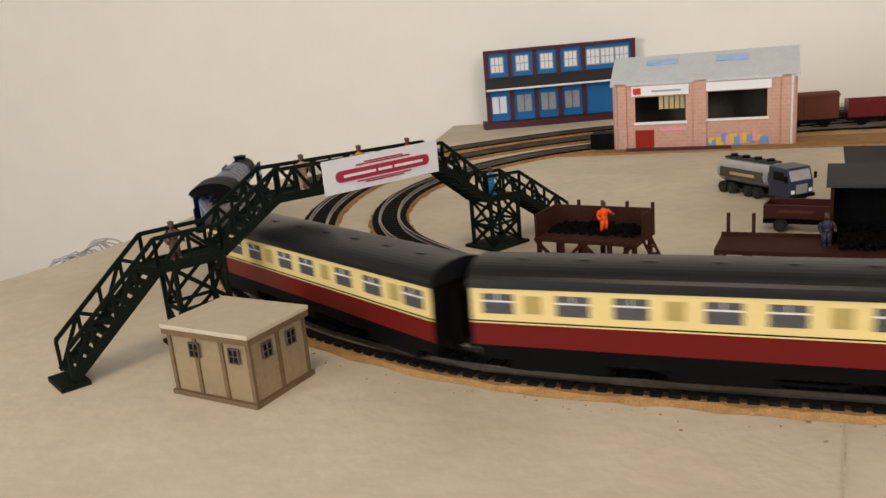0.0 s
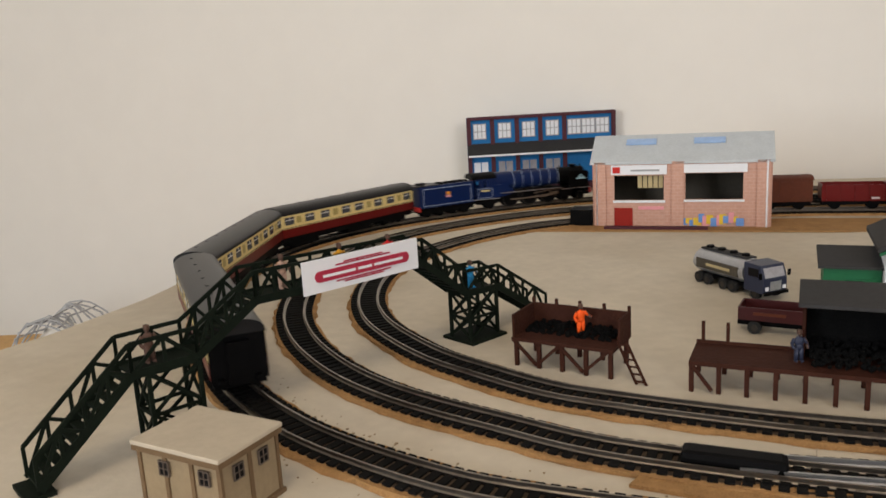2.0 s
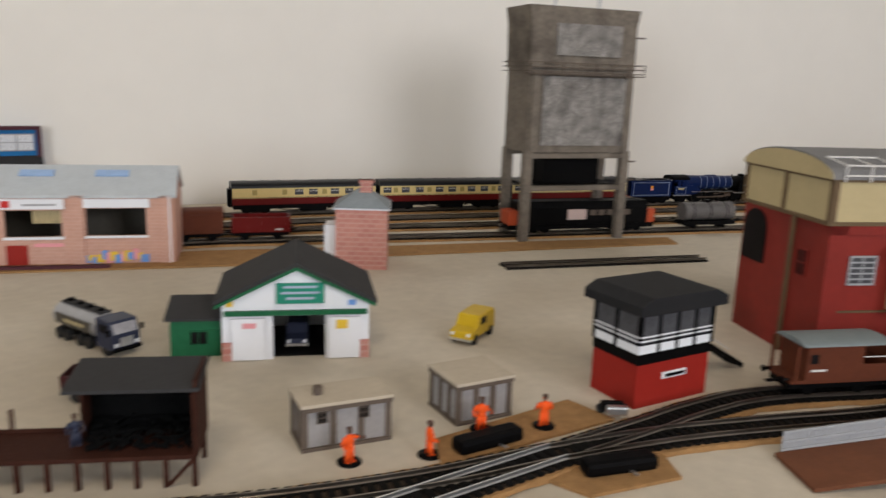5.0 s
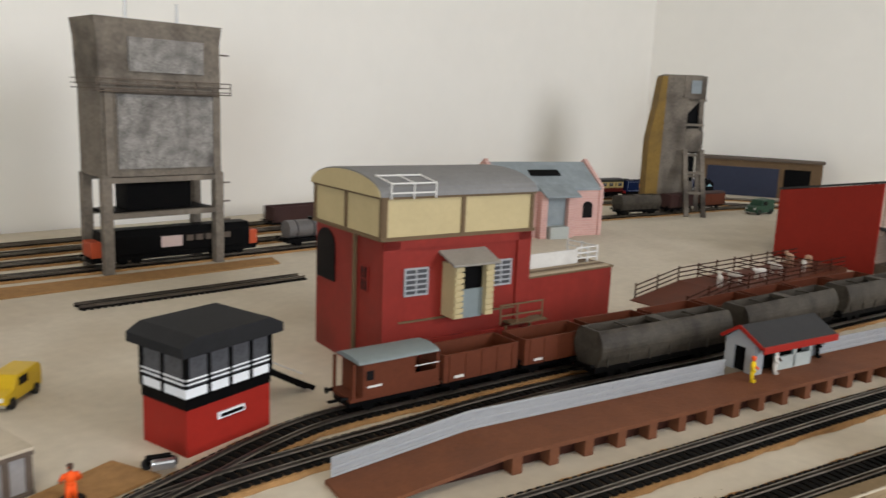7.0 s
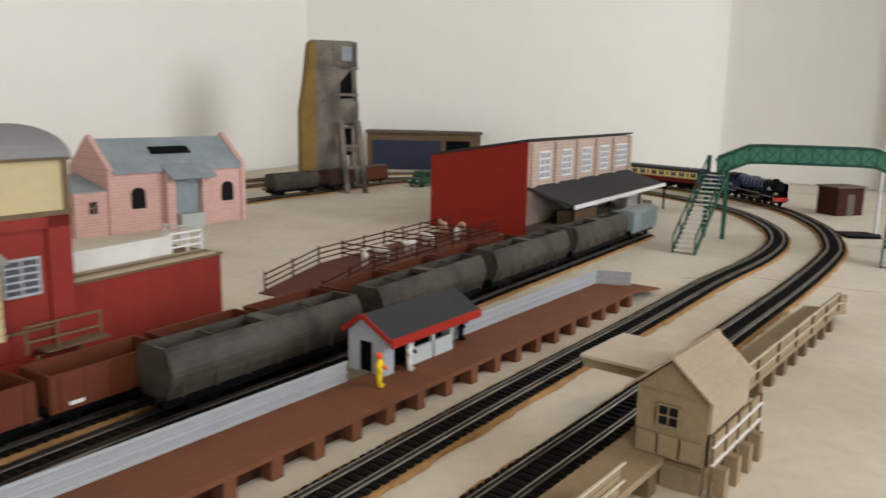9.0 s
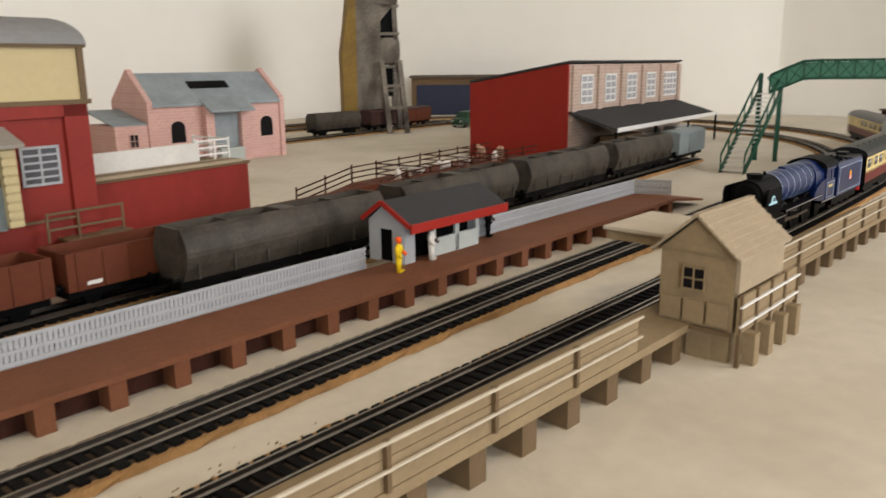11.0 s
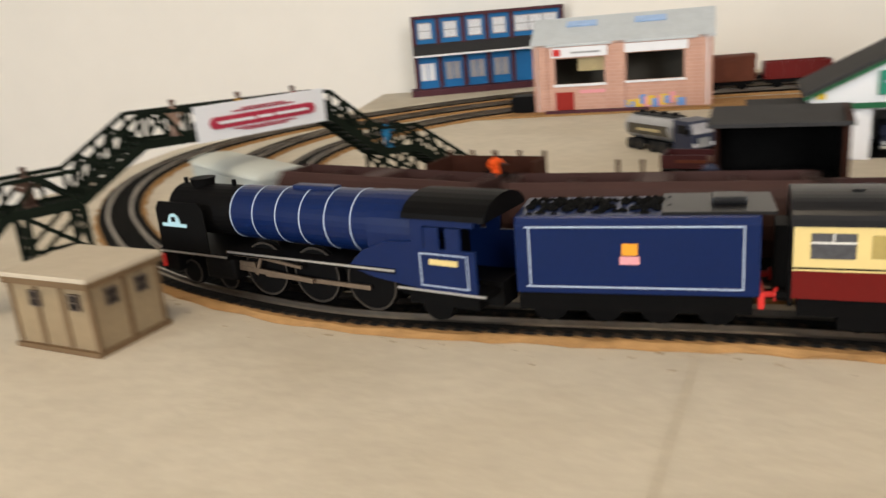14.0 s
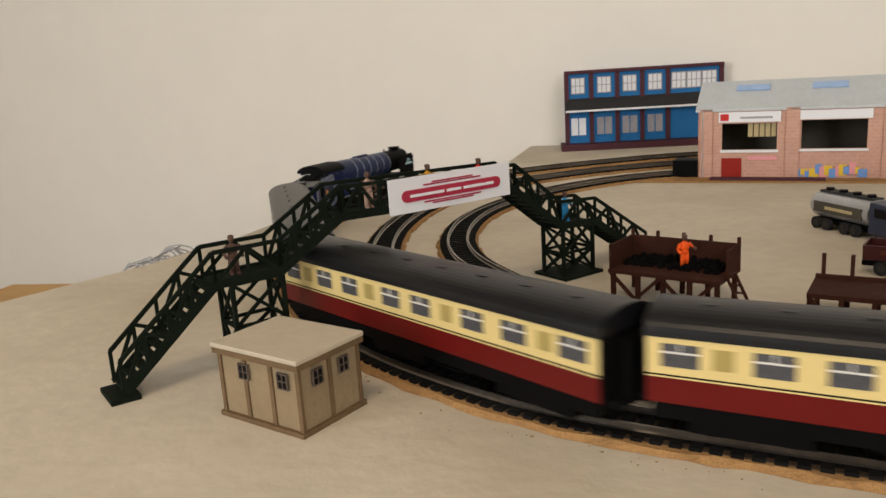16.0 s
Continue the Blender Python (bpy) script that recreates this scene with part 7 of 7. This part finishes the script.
def box_van(m, roof, label, L=0.085, group="vans"):
    ob = thing("box_van", pose(0, 0, 0), label, "wagon", group)
    plain("underframe", ob, M_BLACK, 0, 0, 0.0060, L - 0.002, 0.024, 0.005)
    rail_wheels(ob, (-L * 0.28, L * 0.28), 0.0062)
    plain("body", ob, m, 0, 0, 0.0110, L, 0.0320, 0.0270)
    bm = B()
    prism(bm, [(0.0170 * math.cos(radians(a)), 0.0378 + 0.0052 * math.sin(radians(a))) for a in range(0, 181, 15)], -L / 2 - 0.001, L / 2 + 0.001, "x")
    part("roof", bm, roof, ob)
    for s in (-1, 1):
        plain("door", ob, m, 0, s * 0.0163, 0.0125, L * 0.26, 0.0010, 0.0235)
        buffers(ob, s * (L / 2), s)
    return ob


def brake_van():
    ob = thing("brake_van", pose(0, 0, 0), "red-brown brake van with a grey roof and open verandas", "brake van")
    L = 0.080
    plain("underframe", ob, M_BLACK, 0, 0, 0.0060, L - 0.002, 0.024, 0.005)
    rail_wheels(ob, (-L * 0.26, L * 0.26), 0.0062)
    plain("floor", ob, M_WAGONRED, 0, 0, 0.0110, L, 0.031, 0.0025)
    plain("cabin", ob, M_WAGONRED, 0.007, 0, 0.0135, 0.046, 0.031, 0.0255)
    bm = B()
    prism(bm, [(0.0172 * math.cos(radians(a)), 0.0390 + 0.0040 * math.sin(radians(a))) for a in range(0, 181, 15)], -0.037, 0.034, "x")
    part("roof", bm, M_VANROOF, ob, "grey curved roof")
    for s in (-1, 1):
        for x in (-0.037, 0.037):
            plain("post", ob, M_WAGONRED, x, s * 0.0145, 0.0135, 0.0022, 0.0016, 0.0255)
        plain("veranda_side", ob, M_WAGONRED, -0.027, s * 0.0150, 0.0135, 0.022, 0.0012, 0.0110)
        plain("lettering_bar", ob, M_WHITERAIL, 0.02, s * 0.0157, 0.020, 0.012, 0.0004, 0.0016)
        buffers(ob, s * L / 2, s)
        plain("window", ob, M_PANE, 0.024, s * 0.0157, 0.026, 0.006, 0.0005, 0.007)
        bm = B()
        bar(bm, (-0.038, s * 0.0155, 0.030), (-0.016, s * 0.0155, 0.030), 0.0006, 0.0007)
        part("handrail", bm, M_WHITERAIL, ob)
    plain("veranda_end", ob, M_WAGONRED, -0.0385, 0, 0.0135, 0.0014, 0.029, 0.0110)
    plain("doorway", ob, M_BLACK, -0.0165, 0.0, 0.0135, 0.0006, 0.012, 0.0220)
    return ob


def tank_wagon(m, label):
    ob = thing("tank_wagon", pose(0, 0, 0), label, "wagon")
    L = 0.095
    plain("underframe", ob, M_BLACK, 0, 0, 0.0060, L, 0.024, 0.006)
    rail_wheels(ob, (-L * 0.28, L * 0.28), 0.0062)
    bm = B()
    rod(bm, (-L * 0.47, 0, 0.026), (L * 0.47, 0, 0.026), 0.0140, 24)
    part("tank", bm, m, ob, "grey cylindrical tank")
    bm = B()
    rod(bm, (0, 0, 0.039), (0, 0, 0.0435), 0.0045, 14)
    part("filler", bm, M_BLACK, ob)
    for x in (-0.03, 0, 0.03):
        bm = B()
        rod(bm, (x - 0.001, 0, 0.026), (x + 0.001, 0, 0.026), 0.0143, 24)
        part("strap", bm, M_BLACK, ob)
    for s in (-1, 1):
        buffers(ob, s * L / 2, s)
    return ob


def shunter():
    ob = thing("diesel_locomotive", pose(0, 0, 0), "black diesel locomotive with orange ends and a pale number panel", "locomotive")
    L = 0.235
    plain("underframe", ob, M_BLACK, 0, 0, 0.0060, L, 0.028, 0.007)
    for x in (-0.075, 0.075):
        rail_wheels(ob, (x - 0.018, x, x + 0.018), 0.0070)
    bm = B()
    prism(bm, [(-0.0165, 0.013), (0.0165, 0.013), (0.0165, 0.038), (0.0120, 0.0465), (-0.0120, 0.0465), (-0.0165, 0.038)], -L / 2 + 0.012, L / 2 - 0.012, "x")
    body = part("body", bm, M_BLACK, ob, bevel=0.001)
    for s in (-1, 1):
        plain("nose", ob, M_ORANGEEND, s * (L / 2 - 0.008), 0, 0.013, 0.018, 0.0325, 0.021, "orange warning end", bevel=0.002)
        buffers(ob, s * (L / 2), s)
        plain("number_panel", ob, M_PANELPINK, 0.012, s * 0.0168, 0.0200, 0.030, 0.0006, 0.015, "pale pink number panel")
        for i in range(5):
            plain("vent", ob, M_BATTEN, -0.07 + i * 0.014, s * 0.0167, 0.026, 0.010, 0.0006, 0.008)
    return ob


M_ORANGEEND = mat("dull_orange_paint", (0.42, 0.07, 0.025), 0.5, vary=0.1, scale=50)
M_PANELPINK = mat("pale_pink_panel", (0.55, 0.42, 0.38), 0.5, vary=0.1, scale=60)


def on_track(line, long, s, closed, back=0.035, flip=False):
    """The pose of a vehicle whose middle is at s along a line."""
    a, b = on_line(line, long, s + back, closed), on_line(line, long, s - back, closed)
    ang = math.degrees(math.atan2(*(a - b)[::-1])) + (180 if flip else 0)
    mid = (a + b) / 2
    return pose(mid[0], mid[1], RAILTOP, 0, 0, ang)


def place(ob, line, long, x, y, back=0.03, flip=False):
    """Stand a vehicle on the line at the spot nearest to x, y."""
    i = int(np.hypot(line[:, 0] - x, line[:, 1] - y).argmin())
    ob.matrix_basis = on_track(line, long, i * long / (len(line) - 1), False, back, flip)
    return ob


# parked stock
place(brake_van(), LINE_B, LONG_B, 0.725, 0.315, flip=True)
wagon = open_wagon(M_WAGONRED, "red-brown empty open wagon standing in the siding", 0.077, 0.0225)
place(wagon, LINE_B, LONG_B, 0.806, 0.286)
for i in range(1, 8):
    s0 = float(np.hypot(LINE_B[:, 0] - 0.806, LINE_B[:, 1] - 0.286).argmin()) * LONG_B / (len(LINE_B) - 1)
    if s0 + i * 0.0855 < LONG_B - 0.03:
        copy_thing(wagon, on_track(LINE_B, LONG_B, s0 + i * 0.0855, False))
hop = hopper(M_HOPPER, "weathered grey-brown rounded hopper wagon in the siding", 0.178)
place(hop, LINE_I, LONG_I, 0.962, 0.184, 0.06)
h0 = float(np.hypot(LINE_I[:, 0] - 0.962, LINE_I[:, 1] - 0.184).argmin()) * LONG_I / (len(LINE_I) - 1)
for i in range(1, 4):
    copy_thing(hop, on_track(LINE_I, LONG_I, h0 + i * 0.195, False, 0.06))
grey = box_van(M_VANROOF, M_VANROOF, "pale blue-grey box van at the end of the hoppers", 0.10)
grey.matrix_basis = on_track(LINE_I, LONG_I, h0 + 4 * 0.195 - 0.035, False)
place(shunter(), LINE_I, LONG_I, 0.955, 0.87, 0.07)
place(tank_wagon(M_TANKDARK, "dark grey weathered tank wagon with black straps in the back siding"), LINE_I, LONG_I, 1.165, 0.822)
place(box_van(M_WAGONRED, M_WAGONRED, "plain red-brown box van behind the brick depot", 0.062), LINE_I, LONG_I, 0.425, 0.997)
place(open_wagon(M_MAROON, "dull crimson open wagon behind the brick depot", 0.075), LINE_I, LONG_I, 0.503, 0.98)
place(hopper(M_HOPPER, "dark grey hopper wagon in the far siding", 0.13), LINE_I, LONG_I, 1.97, 0.59)
place(box_van(M_WAGONRED, M_HOPPERBROWN, "brown box van in the far siding", 0.09), LINE_I, LONG_I, 2.22, 0.50)
place(box_van(M_HOPPERBROWN, M_HOPPERBROWN, "dark brown box van in the far siding", 0.09), LINE_I, LONG_I, 2.10, 0.545)

# ---- clutter past the board's left edge ----
bag = thing("netting_bundle", pose(-0.455, 0.86, -0.171), "loose bundle of white plastic netting beyond the board", "netting")
bm = B()
rng = random.Random(2)
for i in range(13):
    pts = [(0.062 * math.cos(radians(a)) * (0.3 + 0.7 * abs(math.cos(radians(i * 14)))), -0.045 + i * 0.0075 + rng.uniform(-0.004, 0.004), 0.118 * math.sin(radians(a)) + rng.uniform(-0.004, 0.004)) for a in range(0, 181, 15)]
    for p, q in zip(pts, pts[1:]):
        bar(bm, p, q, 0.0016, 0.0016)
for j in range(9):
    a = radians(20 + j * 17)
    pts = [(0.062 * math.cos(a) * (0.3 + 0.7 * abs(math.cos(radians(i * 14)))), -0.045 + i * 0.0075, 0.118 * math.sin(a)) for i in range(13)]
    for p, q in zip(pts, pts[1:]):
        bar(bm, p, q, 0.0016, 0.0016)
part("net", bm, M_MESHBAG, bag)
bm = B()
ball(bm, 0, 0, 0.02, 0.052, 0.045, 0.085, 16, 10)
part("filling", bm, M_WALL, bag, smooth=True)
bm = B()
box(bm, 0, 0, -0.012, 0.10, 0.09, 0.02)
part("cloth", bm, M_MESHBAG, bag)
shelf = thing("shelf_unit", pose(-0.66, 1.00, -0.85), "low pine shelf beyond the end of the board", "shelf")
plain("top", shelf, M_PINE, 0, 0, 0.645, 0.6, 0.4, 0.022)
for x in (-0.28, 0.28):
    plain("side", shelf, M_PINE, x, 0, 0, 0.022, 0.38, 0.645)

# crumbs of cork and dust along the track's edges, and the joints of the board
rng = random.Random(21)
bm = B()
for i in range(0, len(LINE_O) - 1, 1):
    p, q = LINE_O[i], LINE_O[i + 1]
    if not (-0.35 < p[0] < 0.75 and p[1] < 0.5):
        continue
    d = (q - p) / np.hypot(*(q - p))
    for _ in range(3):
        off = rng.choice((-1, 1)) * (0.0205 + abs(rng.gauss(0, 0.006)))
        k = rng.uniform(0.0003, 0.0009)
        box(bm, p[0] - d[1] * off + rng.uniform(-0.005, 0.005), p[1] + d[0] * off, 0.0, k * rng.uniform(1, 2), k, k * 0.6)
tagged(part("crumbs", bm, M_CRUMB), "scattered crumbs of cork and dust beside the track", "crumbs", kind="stuff")
for pts in (((0.222, 0.375), (0.189, 0.297), (0.176, 0.261), (0.157, 0.217), (0.118, 0.128)), ((1.407, -0.131), (1.438, -0.217), (1.425, -0.246), (1.403, -0.312), (1.392, -0.359))):
    bm = B()
    for p, q in zip(pts, pts[1:]):
        bar(bm, (*p, 0.0002), (*q, 0.0002), 0.0006, 0.0006)
    tagged(part("board_joint", bm, M_JOINT, bpy.data.objects["baseboard"]), "thin dark worn joint in the board")

lay_sleepers()

# ---- what moves ----
express = [(locomotive(), 0.0, -0.034, -0.140), (tender(), 0.193, -0.02, -0.085)]
first = coach()
for i in range(3):
    car = first if i == 0 else copy_thing(first, pose(0, 0, 0)) if i == 1 else coach(True)
    express.append((car, 0.292 + i * (COACH + 0.008) + COACH / 2, 0.077, -0.077))
goods = [(open_wagon(M_HOPPERBROWN, "long dark maroon wagon leading the goods train", 0.14, 0.027), 0.072), (hopper(M_HOPPERBROWN, "dark brown rounded hopper wagon in the goods train", 0.135), 0.213),
         (None, 0.351), (box_van(M_VANGREY, M_VANPALE, "pale grey box van at the tail of the goods train", 0.105), 0.476)]
goods[2] = (copy_thing(goods[1][0], pose(0, 0, 0)), 0.351)


def express_at(t):
    """How far along the outer line the express's front stands."""
    ts = (0, 0.8, 1.5, 2.0, 2.5, 3.0, 3.5, 4.3, 5.0, 7.5, 9.0, 9.2, 11.5, 12, 12.5, 13, 13.5, 14, 14.5, 15, 15.5, 16)
    ss = (2.526, 2.775, 2.987, 3.158, 3.348, 3.535, 3.742, 4.075, 4.455, 5.86, 6.775, 6.875, 8.10, 8.325, 8.545, 8.737, 8.921, 9.090, 9.247, 9.404, 9.544, 9.690)
    return float(np.interp(t, ts, ss))


def motions():
    steps = [i * 0.25 for i in range(65)]
    for car, off, front, rear in express:
        rows = []
        for t in steps:
            s = express_at(t) - off
            a, b = on_line(LINE_O, LONG_O, s + front), on_line(LINE_O, LONG_O, s + rear)
            d = (a - b) / np.hypot(*(a - b))
            mid = a - d * front
            rows.append((t, pose(mid[0], mid[1], RAILTOP, 0, 0, math.degrees(math.atan2(d[1], d[0])))))
        walk(car, rows)
    for car, off in goods:
        rows = []
        for t in steps:
            s = 1.975 + 0.33 * (14.4 - t) - (0.530 - off)
            a, b = on_line(LINE_M, LONG_M, s - 0.038), on_line(LINE_M, LONG_M, s + 0.038)
            d = (a - b) / np.hypot(*(a - b))
            mid = (a + b) / 2
            rows.append((t, pose(mid[0], mid[1], RAILTOP, 0, 0, math.degrees(math.atan2(d[1], d[0])))))
        walk(car, rows)


motions()
